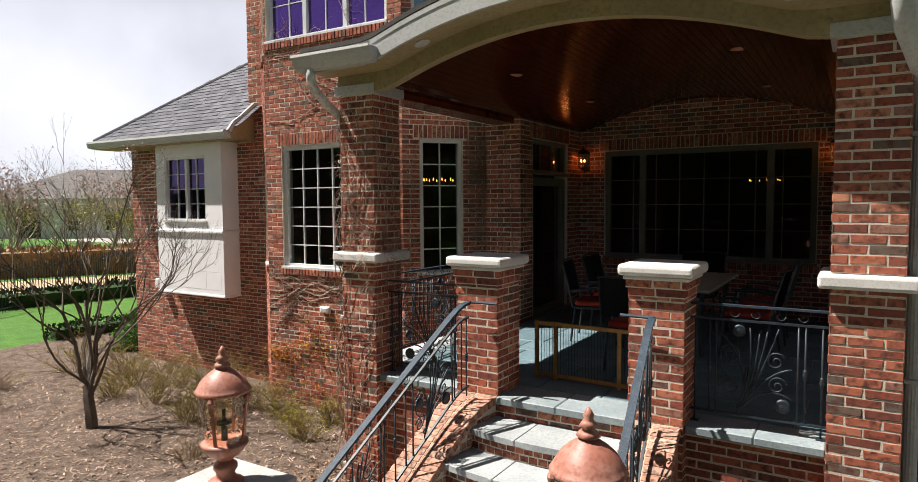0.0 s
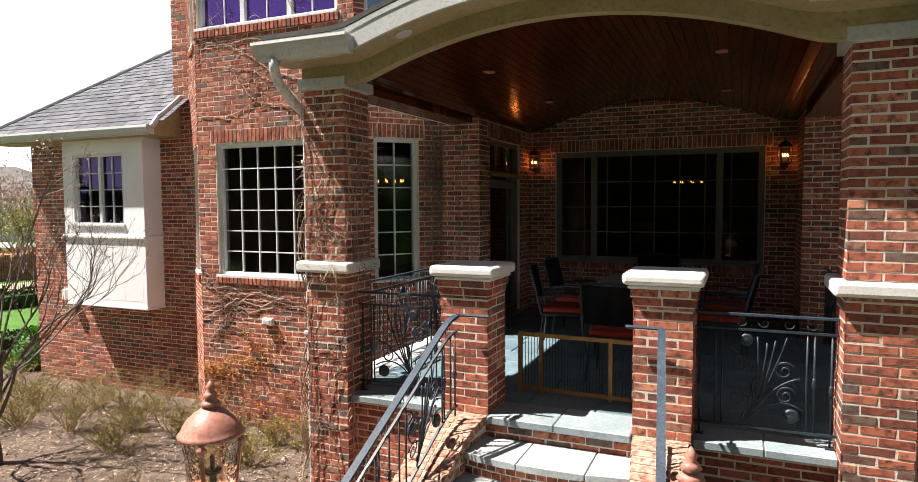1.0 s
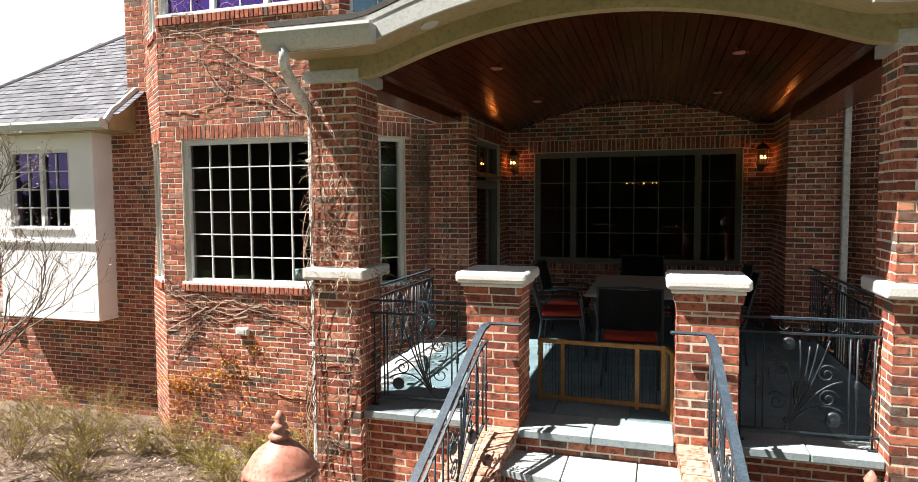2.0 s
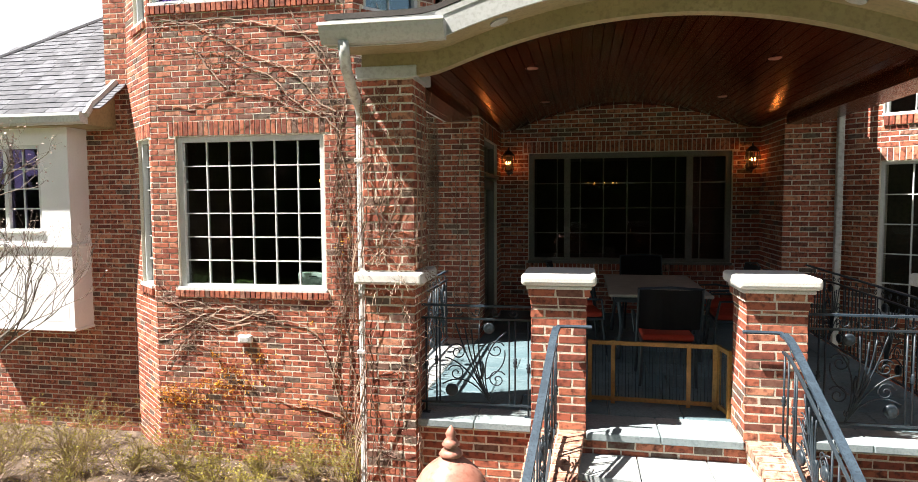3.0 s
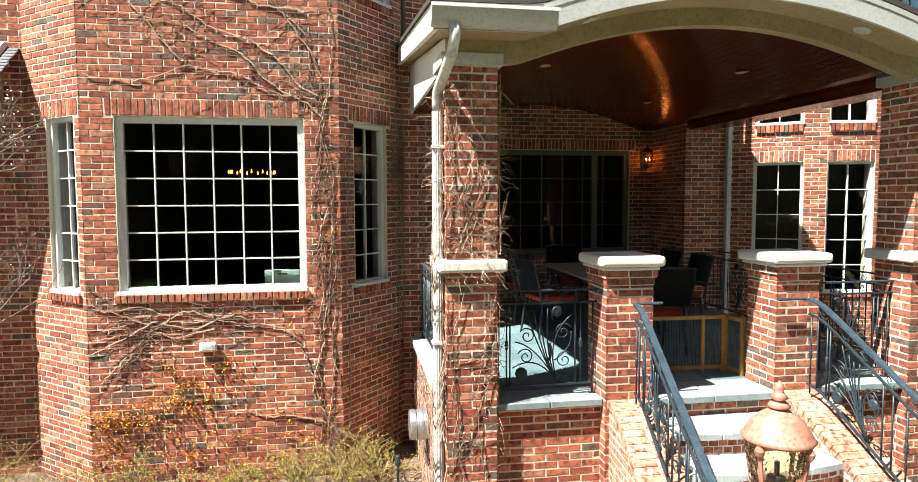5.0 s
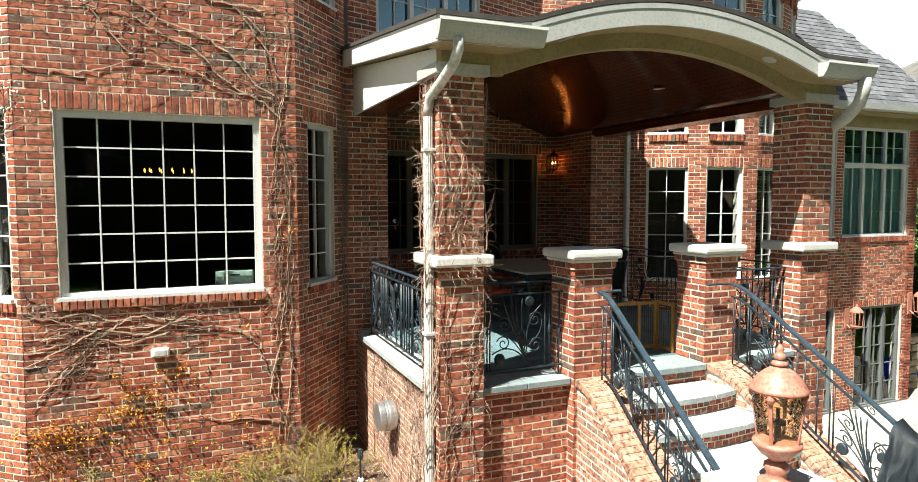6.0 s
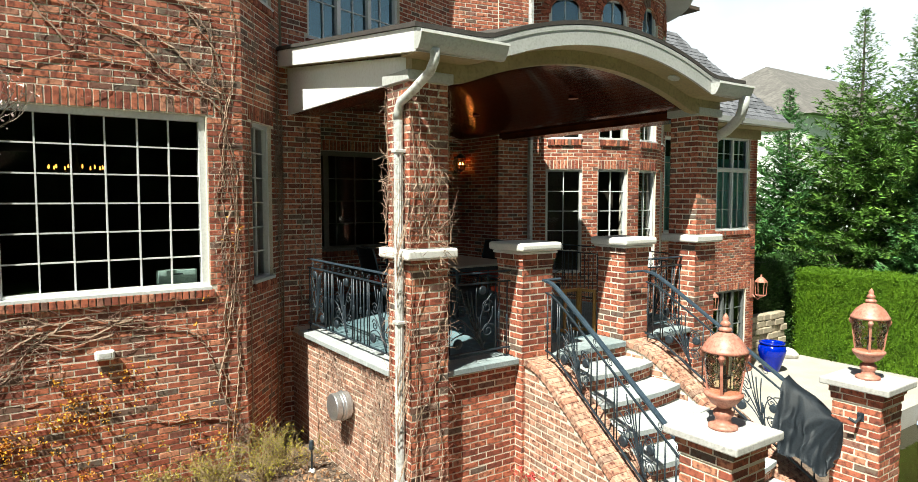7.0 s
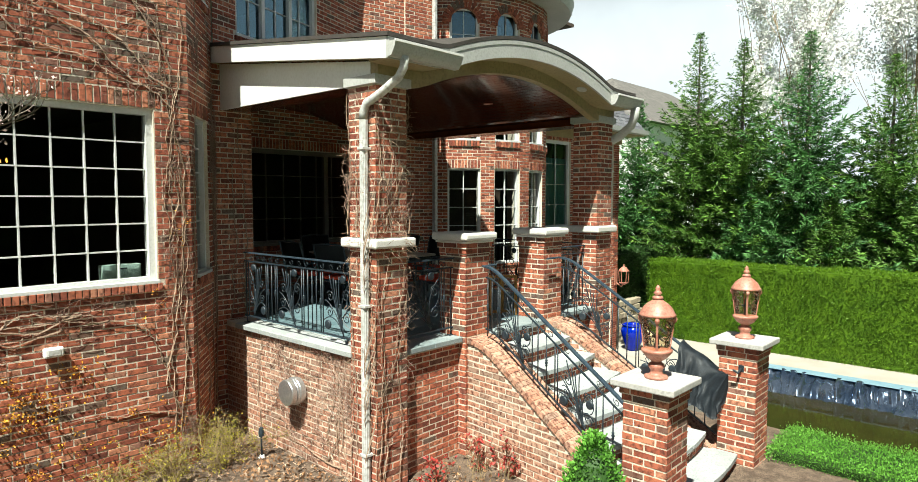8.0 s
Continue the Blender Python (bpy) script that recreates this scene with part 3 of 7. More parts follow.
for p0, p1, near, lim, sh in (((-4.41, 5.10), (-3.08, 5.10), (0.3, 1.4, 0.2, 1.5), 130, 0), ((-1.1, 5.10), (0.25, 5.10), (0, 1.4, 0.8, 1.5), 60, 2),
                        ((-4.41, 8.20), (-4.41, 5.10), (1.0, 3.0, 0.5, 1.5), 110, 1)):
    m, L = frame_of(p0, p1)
    # only the west face is laid in the tan that holds its sunlight
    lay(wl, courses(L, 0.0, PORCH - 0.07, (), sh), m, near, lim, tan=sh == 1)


# ---- inside and closing walls, plain; dark colour stands for unlit rooms ----
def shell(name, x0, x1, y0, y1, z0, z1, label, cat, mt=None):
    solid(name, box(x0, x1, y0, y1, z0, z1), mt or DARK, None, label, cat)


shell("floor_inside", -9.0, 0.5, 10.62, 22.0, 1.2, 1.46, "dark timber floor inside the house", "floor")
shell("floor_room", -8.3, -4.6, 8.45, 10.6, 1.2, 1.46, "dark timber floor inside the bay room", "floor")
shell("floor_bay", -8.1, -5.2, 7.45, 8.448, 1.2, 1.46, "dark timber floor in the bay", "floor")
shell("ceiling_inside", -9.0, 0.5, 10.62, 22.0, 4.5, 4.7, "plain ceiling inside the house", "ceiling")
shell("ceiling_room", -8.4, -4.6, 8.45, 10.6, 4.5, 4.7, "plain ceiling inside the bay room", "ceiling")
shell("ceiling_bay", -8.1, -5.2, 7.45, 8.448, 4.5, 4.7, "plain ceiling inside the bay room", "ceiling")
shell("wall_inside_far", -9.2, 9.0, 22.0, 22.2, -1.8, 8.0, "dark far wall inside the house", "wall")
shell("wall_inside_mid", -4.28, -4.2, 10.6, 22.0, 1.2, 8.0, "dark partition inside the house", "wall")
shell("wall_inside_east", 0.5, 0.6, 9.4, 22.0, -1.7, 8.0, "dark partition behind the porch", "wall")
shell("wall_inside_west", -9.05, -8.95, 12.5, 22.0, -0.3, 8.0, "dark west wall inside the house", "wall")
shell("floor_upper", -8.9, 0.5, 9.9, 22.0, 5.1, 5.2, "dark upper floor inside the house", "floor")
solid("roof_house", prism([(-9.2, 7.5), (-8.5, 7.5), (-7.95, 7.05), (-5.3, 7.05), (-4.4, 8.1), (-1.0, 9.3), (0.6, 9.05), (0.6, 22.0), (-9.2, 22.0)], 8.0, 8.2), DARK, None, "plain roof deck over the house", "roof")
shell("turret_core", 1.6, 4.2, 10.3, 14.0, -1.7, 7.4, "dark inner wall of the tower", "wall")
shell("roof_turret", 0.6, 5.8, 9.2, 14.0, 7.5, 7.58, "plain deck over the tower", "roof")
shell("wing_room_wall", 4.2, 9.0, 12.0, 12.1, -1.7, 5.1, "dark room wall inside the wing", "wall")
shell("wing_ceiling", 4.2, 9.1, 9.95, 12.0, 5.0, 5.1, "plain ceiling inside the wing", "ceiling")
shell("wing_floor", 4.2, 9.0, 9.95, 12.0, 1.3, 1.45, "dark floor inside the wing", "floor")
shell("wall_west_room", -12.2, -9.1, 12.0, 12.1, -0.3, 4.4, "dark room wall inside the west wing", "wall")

CURTAIN = mat("teal_curtain", (0.30, 0.72, 0.68), (0.38, 0.80, 0.76), 3, 0.8, 0.1, 20, (0.26, 0.62, 0.59))
for x0, x1, z0, z1 in ((5.32, 6.48, 2.4, 4.2), (6.78, 7.40, 2.4, 4.2), (7.44, 8.12, 2.4, 4.2), (8.16, 8.82, 2.4, 4.2)):
    bm = bmesh.new()
    n = 36
    rows = [[bm.verts.new((x0 + (x1 - x0) * i / n, 9.845 + 0.012 * math.sin(i * 1.7), z)) for z in (z0, z1)] for i in range(n + 1)]
    for a, b in zip(rows, rows[1:]):
        bm.faces.new((a[0], b[0], b[1], a[1]))
    bmesh.ops.solidify(bm, geom=bm.faces[:], thickness=0.004)
    tagged(new("curtain", finish(bm, "curtain", CURTAIN)), "teal half curtain hanging inside the wing window", "curtain", "wing curtains")

# ---- porch ----
XM = -2.08


def arch(x, z0, rise, half=1.78, soft=0.10):
    """An eyebrow arch over the porch's middle: flat at the ends, then a long bow."""
    f = 1 - ((x - XM) / half) ** 2
    return z0 + rise * 0.5 * (f + math.sqrt(f * f + soft * soft)) / (0.5 * (1 + math.sqrt(1 + soft * soft)))


def bow_solid(x0, x1, y0, y1, lower, upper, n=40):
    """A solid between two curves over x, from y0 to y1. lower, upper: functions of x and y."""
    bm = bmesh.new()
    cols = []
    for i in range(n + 1):
        x = x0 + (x1 - x0) * i / n
        cols.append([bm.verts.new((x, y, f(x, y))) for y, f in ((y0, lower), (y1, lower), (y1, upper), (y0, upper))])
    for a, b in zip(cols, cols[1:]):
        for k in range(4):
            bm.faces.new((a[k], a[(k + 1) % 4], b[(k + 1) % 4], b[k]))
    bm.faces.new(cols[0]), bm.faces.new(cols[-1][::-1])
    return bm


SLOPE = 0.125


def beam_under(x, y):
    return arch(x, 4.26, 0.38)


def fascia_low(x, y):
    return arch(x, 4.43, 0.345, 1.70) + SLOPE * (y - 4.62)


def fascia_top(x, y):
    return fascia_low(x, y) + 0.2


roof = thing("porch_roof", pose(0, 0, 0), "bowed porch roof with painted trim and cream soffit", "roof", kind="structure")
part("fascia", bow_solid(-4.58, 0.28, 4.62, 4.66, fascia_low, fascia_top), TRIM, roof, "grey-white bowed fascia board")
part("bed_mould", bow_solid(-3.75, -0.41, 4.614, 4.622, lambda x, y: fascia_top(x, 4.62) - 0.05, lambda x, y: fascia_top(x, 4.62) - 0.005), TRIM, roof)
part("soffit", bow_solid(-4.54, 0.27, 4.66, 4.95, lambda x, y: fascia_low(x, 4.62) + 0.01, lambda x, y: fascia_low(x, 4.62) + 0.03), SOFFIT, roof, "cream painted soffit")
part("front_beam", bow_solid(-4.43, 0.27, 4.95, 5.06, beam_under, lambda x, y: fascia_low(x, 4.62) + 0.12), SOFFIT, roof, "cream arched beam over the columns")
part("roof_covering", bow_solid(-4.60, 0.30, 4.611, 10.5, lambda x, y: fascia_top(x, y) + 0.004, lambda x, y: fascia_top(x, y) + 0.045), ROOFEDGE, roof, "dark thin roof covering")


def rake(x0, x1, lift0, lift1, y0=4.66, y1=8.3):
    bm = bmesh.new()
    vs = []
    for y in (y0, y1):
        z = 4.43 + SLOPE * (y - 4.62)
        vs.append([bm.verts.new(p) for p in ((x0, y, z + lift0), (x1, y, z + lift0), (x1, y, z + lift1), (x0, y, z + lift1))])
    a, b = vs
    for k in range(4):
        bm.faces.new((a[k], a[(k + 1) % 4], b[(k + 1) % 4], b[k]))
    bm.faces.new(a[::-1]), bm.faces.new(b)
    return bm


part("rake_board", rake(-4.58, -4.54, 0.0, 0.2, 4.66, 8.05), WHITE, roof, "white rake board along the side")
part("rake_board", rake(0.28, 0.31, 0.0, 0.2, 5.2), WHITE, roof)
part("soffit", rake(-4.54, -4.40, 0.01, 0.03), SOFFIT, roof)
for x0, x1, mt in ((-4.43, -4.40, WHITE), (-4.397, -4.07, WOOD), (-0.07, 0.29, WOOD)):
    bm = bmesh.new()
    ye = 9.19 if x0 > -1 else 8.11
    pr = [(5.065, 4.27), (ye, 4.27), (ye, 4.43 + SLOPE * (ye - 4.62)), (5.065, 4.48)]
    a, b = [bm.verts.new((x0, y, z)) for y, z in pr], [bm.verts.new((x1, y, z)) for y, z in pr]
    bm.faces.new(a), bm.faces.new(b[::-1])
    for i in range(4):
        bm.faces.new((a[i], b[i], b[(i + 1) % 4], a[(i + 1) % 4]))
    part("side_beam" if mt is WOOD else "side_board", bm, mt, roof, "stained wood beam along the porch side" if mt is WOOD else "white painted board on the beam")
part("beam_lining", box(-0.085, 0.305, 5.42, 9.1, 4.235, 4.266), WOOD, roof, "stained wood lining under the beam")

# boarded ceiling, one mesh: boards run front to back
bm = bmesh.new()
n = 44
for i in range(n):
    x0, x1 = -4.06 + 3.98 * i / n, -4.06 + 3.98 * (i + 1) / n - 0.006
    z0, z1 = arch(x0, 4.33, 0.40), arch(x1, 4.33, 0.40)
    q = [(x0, 5.065, z0), (x1, 5.065, z1), (x1, 10.40, z1), (x0, 10.40, z0), (x0, 5.065, z0 + .02), (x1, 5.065, z1 + .02), (x1, 10.40, z1 + .02), (x0, 10.40, z0 + .02)]
    v = [bm.verts.new(p) for p in q]
    for f in ((0, 1, 2, 3), (7, 6, 5, 4), (0, 4, 5, 1), (1, 5, 6, 2), (2, 6, 7, 3), (3, 7, 4, 0)):
        bm.faces.new([v[k] for k in f])
CEIL = mat("ceiling_boards", (0.040, 0.0080, 0.0025), (0.062, 0.0125, 0.004), 3, 0.16, 0.06, 30, (0.026, 0.0055, 0.002), vary="island", amount=0.25, spec=0.16)
solid("ceiling", bm, CEIL, None, "polished red-brown boarded barrel ceiling", "ceiling")
solid("ceiling_deck", bow_solid(-4.05, -0.09, 5.065, 10.40, lambda x, y: arch(x, 4.36, 0.40), lambda x, y: arch(x, 4.38, 0.40)), DARK, None, "dark boards above the porch ceiling", "ceiling")


def post_faces(w):
    """The four faces of a square post centred on its axis."""
    out = []
    for k in range(4):
        out.append(Matrix.Rotation(k * math.pi / 2, 4, "Z") @ Matrix.Translation((-w / 2, -w / 2, 0)))
    return out


def brick_post(parent, w, z0, z1, limit, near_z, shift=0):
    part("core", box(-w / 2, w / 2, -w / 2, w / 2, z0, z1), MORTAR, parent)
    for k, s in enumerate(post_faces(w)):
        lay(parent, courses(w, z0, z1, (), shift + k, 0.006), s, (0, w, *near_z) if k in (0, 3) and limit else None, limit // 2)


def corbel(parent, w, z0, z1):
    part("corbel_core", box(-w / 2, w / 2, -w / 2, w / 2, z0 - 0.008, z1), MORTAR, parent)
    for k, s in enumerate(post_faces(w)):
        lay(parent, [(u0, u1, z0, z1) for u0, u1, _, _ in courses(w, BH * 2, BH * 3, (), k, 0.006)], s, (0, w, z0, z1) if k in (0, 3) else None, 6)


def stone(x, y, z0, z1, round_=0.035):
    return box(-x / 2, x / 2, -y / 2, y / 2, z0, z1, round_, 3)


W = 0.416
for x, nm, limit in ((-4.23, "west", 260), (0.07, "east", 200)):
    col = thing("porch_column", pose(x, 5.19, 0), "tall square brick porch column with a stone band" + (", wound with bare vines" if x < -1 else ""), "column", "porch columns")
    brick_post(col, W, -0.2 if x < -1 else -1.6, 2.60, limit, (0.3, 2.6) if x < -1 else (0.9, 2.6))
    part("stone_band", stone(0.57, 0.57, 2.605, 2.705, 0.024), LIMESTONE, col, "white weathered stone band")
    up = part("upper_shaft", box(-W / 2, W / 2, -W / 2, W / 2, 2.71, 4.25), MORTAR, col)
    for k, s in enumerate(post_faces(W)):
        lay(up, courses(W, 2.715, 4.24, (), k, 0.006), s, (0, W, 2.7, 4.3) if k in (0, 3) else None, 60)
    part("capital", box(-0.25, 0.25, -0.25, 0.25, 4.25, 4.345, 0.006), TRIM, col, "grey-white painted board capital")

for x, sh in ((-2.87, 0), (-1.29, 1)):
    pier = thing("brick_pier", pose(x, 5.19, 0), "short brick railing pier with a rounded stone cap", "pier", "piers at the stair head")
    brick_post(pier, W, 0.0, 2.46, 170, (1.3, 2.5), sh)
    corbel(pier, W + 0.045, 2.535, 2.59)
    part("neck", box(-W / 2 - .005, W / 2 + .005, -W / 2 - .005, W / 2 + .005, 2.46, 2.535), MORTAR, pier)
    for k, s in enumerate(post_faces(W + 0.01)):
        lay(pier, [(u0, u1, 2.468, 2.524) for u0, u1, _, _ in courses(W + 0.01, 0, BH, (), k, 0.006)], s)
    part("stone_foot", stone(0.50, 0.50, 2.592, 2.618, 0.008), LIMESTONE, pier)
    part("stone_cap", stone(0.575, 0.575, 2.622, 2.712, 0.03), LIMESTONE, pier, "white rounded limestone cap", smooth=False)

# bluestone paving
floor = thing("floor", pose(0, 0, 0), "blue-grey flagstone porch paving in random rectangles", "floor", kind="structure")
rnd = random.Random(3)
y = 5.02
first = True
while y < 10.3:
    d = 0.36 if first else rnd.choice((0.45, 0.6, 0.75))
    y1 = min(y + d, 10.32)
    xa = -4.47 if y1 < 8.0 else -4.02
    if first:
        runs = [(-4.018, -3.55), (-3.545, -3.085), (-2.655, -2.1), (-2.095, -1.505), (-1.075, -0.6), (-0.595, -0.145)]
    else:
        runs, x = [], xa
        while x < 0.28:
            x1 = x + (0.36 if x < -4.4 else rnd.choice((0.4, 0.6, 0.75, 0.9)))
            if 0.30 - x1 < 0.3:
                x1 = 0.30
            runs.append((x, min(x1, 0.30) - 0.006))
            x = x1
    for a, b in runs:
        top = PORCH + rnd.uniform(-0.002, 0.002)
        yy = y - (0.09 if first and -2.7 < a < -1.4 else 0)
        # edge stones take the lighter tones, light put into their colour
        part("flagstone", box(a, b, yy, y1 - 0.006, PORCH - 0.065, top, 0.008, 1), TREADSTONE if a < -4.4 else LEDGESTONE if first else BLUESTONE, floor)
    y, first = y1, False
part("bed", prism([(-4.40, 5.04), (0.24, 5.04), (0.24, 9.1), (-0.09, 9.19), (-0.09, 10.34), (-4.02, 10.34), (-4.02, 8.3), (-4.40, 8.2)], PORCH - 0.08, PORCH - 0.02), MORTAR, floor)

# ---- stairs ----
RISE = 0.183


def flare(y):
    """Half the clear width between the cheek walls."""
    return 0.60 + (5.0 - y) / 2.25 * 0.25


stairs = thing("stairs", pose(0, 0, 0), "broad flared brick steps with bowed bluestone treads", "stairs", kind="structure")
rnd = random.Random(8)
for i in range(1, 9):
    yf, z = 4.86 - 0.35 * i, PORCH - RISE * i
    hw = flare(yf + 0.15) + 0.012

    def front(s, off=0.0):
        return yf + off + 0.08 * s * s
    cuts = [-1, rnd.uniform(-0.35, -0.1), rnd.uniform(0.3, 0.5), 1]
    for a, b in zip(cuts, cuts[1:]):
        ss = [a + (b - a) * k / 6 for k in range(7)]
        e = 0.004
        poly = [(XM + s * hw + (e if k == 0 else -e if k == 6 else 0), front(s)) for k, s in enumerate(ss)]
        poly += [(poly[-1][0], yf + 0.62), (poly[0][0], yf + 0.62)]
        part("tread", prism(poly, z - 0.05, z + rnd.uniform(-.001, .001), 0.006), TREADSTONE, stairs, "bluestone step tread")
    ss = [-1 + k / 8 for k in range(17)]
    poly = [(XM + s * hw, front(s, 0.045)) for s in ss] + [(XM + hw, yf + 0.7), (XM - hw, yf + 0.7)]
    riser = part("riser", prism(poly, z - RISE + 0.002, z - 0.052), MORTAR, stairs, "brick riser")
    for s0, s1 in zip(ss, ss[1:]):
        m, L = frame_of((XM + s0 * hw, front(s0, 0.045)), (XM + s1 * hw, front(s1, 0.045)))
        zz = z - RISE
        lay(riser, [(0.004, L - 0.004, zz + 0.01, zz + 0.062), (-L / 2 + 0.004, L / 2 - 0.006, zz + 0.072, zz + 0.125)], m, (-1, 1, -2, 3), 2)
m, L = frame_of((XM - 0.62, 4.985), (XM + 0.62, 4.985))
top = part("riser", box(XM - 0.62, XM + 0.62, 4.985, 5.09, PORCH - 0.2, PORCH - 0.07), MORTAR, stairs, "brick riser")
lay(top, courses(L, PORCH - 0.2, PORCH - 0.068), m, (0, 2, 1, 2), 12)


def cheek_top(y):
    """The swept line of the cheek walls' coping."""
    s = 4.74 - y
    return 1.50 - 0.33 * (s + math.sqrt(s * s + 0.03)) * 1.0


for sgn in (-1, 1):
    ch = thing("stair_cheek", pose(0, 0, 0), "sloping brick stair side wall with a brick-on-edge coping", "wall", "stair side walls", kind="structure")
    ys = [4.985 - 2.23 * k / 24 for k in range(25)]
    cw = 0.36
    bm = bmesh.new()
    rows = []
    for y in ys:
        xi = XM + sgn * flare(y)
        xo = xi + sgn * cw
        zt = cheek_top(y) - 0.075
        rows.append([bm.verts.new(p) for p in ((xi, y, -0.3), (xo, y, -0.3), (xo, y, zt), (xi, y, zt))])
    for a, b in zip(rows, rows[1:]):
        for k in range(4):
            bm.faces.new((a[k], a[(k + 1) % 4], b[(k + 1) % 4], b[k]))
    bm.faces.new(rows[0]), bm.faces.new(rows[-1][::-1])
    body = part("body", bm, MORTAR, ch)
    # brickwork on both faces
    for face in (0, 1):
        off = cw * face
        a, b = (XM + sgn * (flare(4.985) + off), 4.985), (XM + sgn * (flare(2.755) + off), 2.755)
        if (sgn > 0) == (face == 0):
            p0, p1 = a, b
        else:
            p0, p1 = b, a
        m, L = frame_of(p0, p1)

        def y_at(u, p0=p0, p1=p1, L=L):
            return p0[1] + (p1[1] - p0[1]) * u / L
        rs = []
        for u0, u1, z0, z1 in courses(L, -0.2, 1.5):
            lo, hi = sorted((y_at(u0), y_at(u1)))
            t0, t1 = cheek_top(lo) - 0.082, cheek_top(hi) - 0.082
            if z1 < t0:
                rs.append((u0, u1, z0, z1))
            elif z1 < t1 - 0.01:
                for f in (0.8, 0.6, 0.4, 0.25):
                    yq = hi - (hi - lo) * f
                    if z1 < cheek_top(yq) - 0.082:
                        rs.append((u0, u0 + (u1 - u0) * f, z0, z1) if y_at(u0) > y_at(u1) else (u1 - (u1 - u0) * f, u1, z0, z1))
                        break
        # tan here too: the cheek walls' sunlight is in the brick colour
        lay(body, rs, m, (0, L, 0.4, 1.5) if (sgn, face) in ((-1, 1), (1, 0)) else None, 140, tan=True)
    # coping: bricks on edge, two across
    y, k = 4.98, 0
    while y > 2.80:
        t = (cheek_top(y - 0.02) - cheek_top(y + 0.02)) / 0.04
        dy = BH / math.sqrt(1 + t * t)
        yc = y - dy / 2
        for a, b in ((-0.02, cw / 2 - 0.004), (cw / 2 + 0.004, cw + 0.02)):
            xc = XM + sgn * (flare(yc) + (a + b) / 2)
            key = ("coping",)
            if key not in brick_meshes:
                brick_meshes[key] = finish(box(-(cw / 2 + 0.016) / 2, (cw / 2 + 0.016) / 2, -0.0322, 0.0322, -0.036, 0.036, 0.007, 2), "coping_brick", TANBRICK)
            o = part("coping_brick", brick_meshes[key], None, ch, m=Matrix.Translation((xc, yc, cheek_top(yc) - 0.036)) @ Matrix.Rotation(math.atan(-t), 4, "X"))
        y -= dy
    # mortar bed under the coping
    bm = bmesh.new()
    rows = []
    for y in ys:
        xi, zt = XM + sgn * (flare(y) - 0.012), cheek_top(y)
        xo = XM + sgn * (flare(y) + cw + 0.012)
        rows.append([bm.verts.new(p) for p in ((xi, y, zt - 0.074), (xo, y, zt - 0.074), (xo, y, zt - 0.002), (xi, y, zt - 0.002))])
    for a, b in zip(rows, rows[1:]):
        for k in range(4):
            bm.faces.new((a[k], a[(k + 1) % 4], b[(k + 1) % 4], b[k]))
    bm.faces.new(rows[0]), bm.faces.new(rows[-1][::-1])
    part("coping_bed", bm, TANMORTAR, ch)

for x, sh in ((-3.23, 0), (-0.93, 1)):
    lp = thing("lamp_pier", pose(x, 2.54, 0), "square brick lamp pier with a flat stone cap", "pier", "lamp piers at the stair foot")
    brick_post(lp, W, -0.2, 1.30, 170, (0.0, 1.3), sh)
    corbel(lp, W + 0.02, 1.305, 1.36)
    corbel(lp, W + 0.05, 1.373, 1.43)
    part("stone_cap", box(-0.30, 0.30, -0.30, 0.30, 1.435, 1.50, 0.012, 2), FLAG, lp, "pale grey flagstone cap")

# ---- ground ----


def ground_z(x, y):
    t = min(max((x - 0.45) / 0.12, 0), 1)
    z = 0.05 * (1 - t) + (LOW - 0.08) * t
    if t == 0:
        z += 0.03 * noise.noise((x * 1.7, y * 1.7, 0)) + 0.015 * noise.noise((x * 6, y * 6, 3))
    return z


gx = sorted({*np.arange(-17.6, 0.5, 0.22).round(3), -900, -300, -120, -60, -40, -30, -25, -21, 0.45, 0.57, 3.55, 10.25, 12, 16, 22, 40, 80, 200, 900})
gy = sorted({*np.arange(-3, 9, 0.22).round(3), -900, -300, -100, -40, -20, -10, -6, -4.0, 5.85, 12, 16, 22, 30, 45, 70, 120, 300, 900})
vs = [(x, y, ground_z(x, y)) for y in gy for x in gx]
k = len(gx)
fs, mi = [], []
for j in range(len(gy) - 1):
    for i in range(k - 1):
        xc, yc = (gx[i] + gx[i + 1]) / 2, (gy[j] + gy[j + 1]) / 2
        if 3.55 < xc < 10.25 and -4.0 < yc < 5.85:
            continue
        fs.append((j * k + i, j * k + i + 1, (j + 1) * k + i + 1, (j + 1) * k + i))
        bed = -16.2 - 0.4 * math.sin(yc * 0.7) < xc < 0.5 and yc > -2.5
        mi.append(0 if bed else 1)
me = bpy.data.meshes.new("ground")
me.from_pydata(vs, [], fs)
me.materials.append(MULCH), me.materials.append(GRASS)
me.polygons.foreach_set("material_index", mi)
tagged(new("ground", me), "bark mulch bed running into open lawn", "ground", kind="structure")

patio = thing("patio", pose(0, 0, LOW), "pale sunlit concrete pool patio", "patio", kind="structure")
for a in ((0.6, 3.45, -6, 9.69), (10.25, 12.3, -6, 10.5), (3.45, 10.25, 5.85, 9.69), (9.23, 10.25, 9.69, 10.5), (3.45, 10.25, -6, -4.0)):
    part("paving", box(*a, -0.06, 0), CONCRETE, patio)


# ---- west wing: boxed window, eave, roof ----
oriel = thing("oriel", pose(-11.28, 7.5, 0), "white rendered box oriel with a casement window", "oriel", kind="structure")
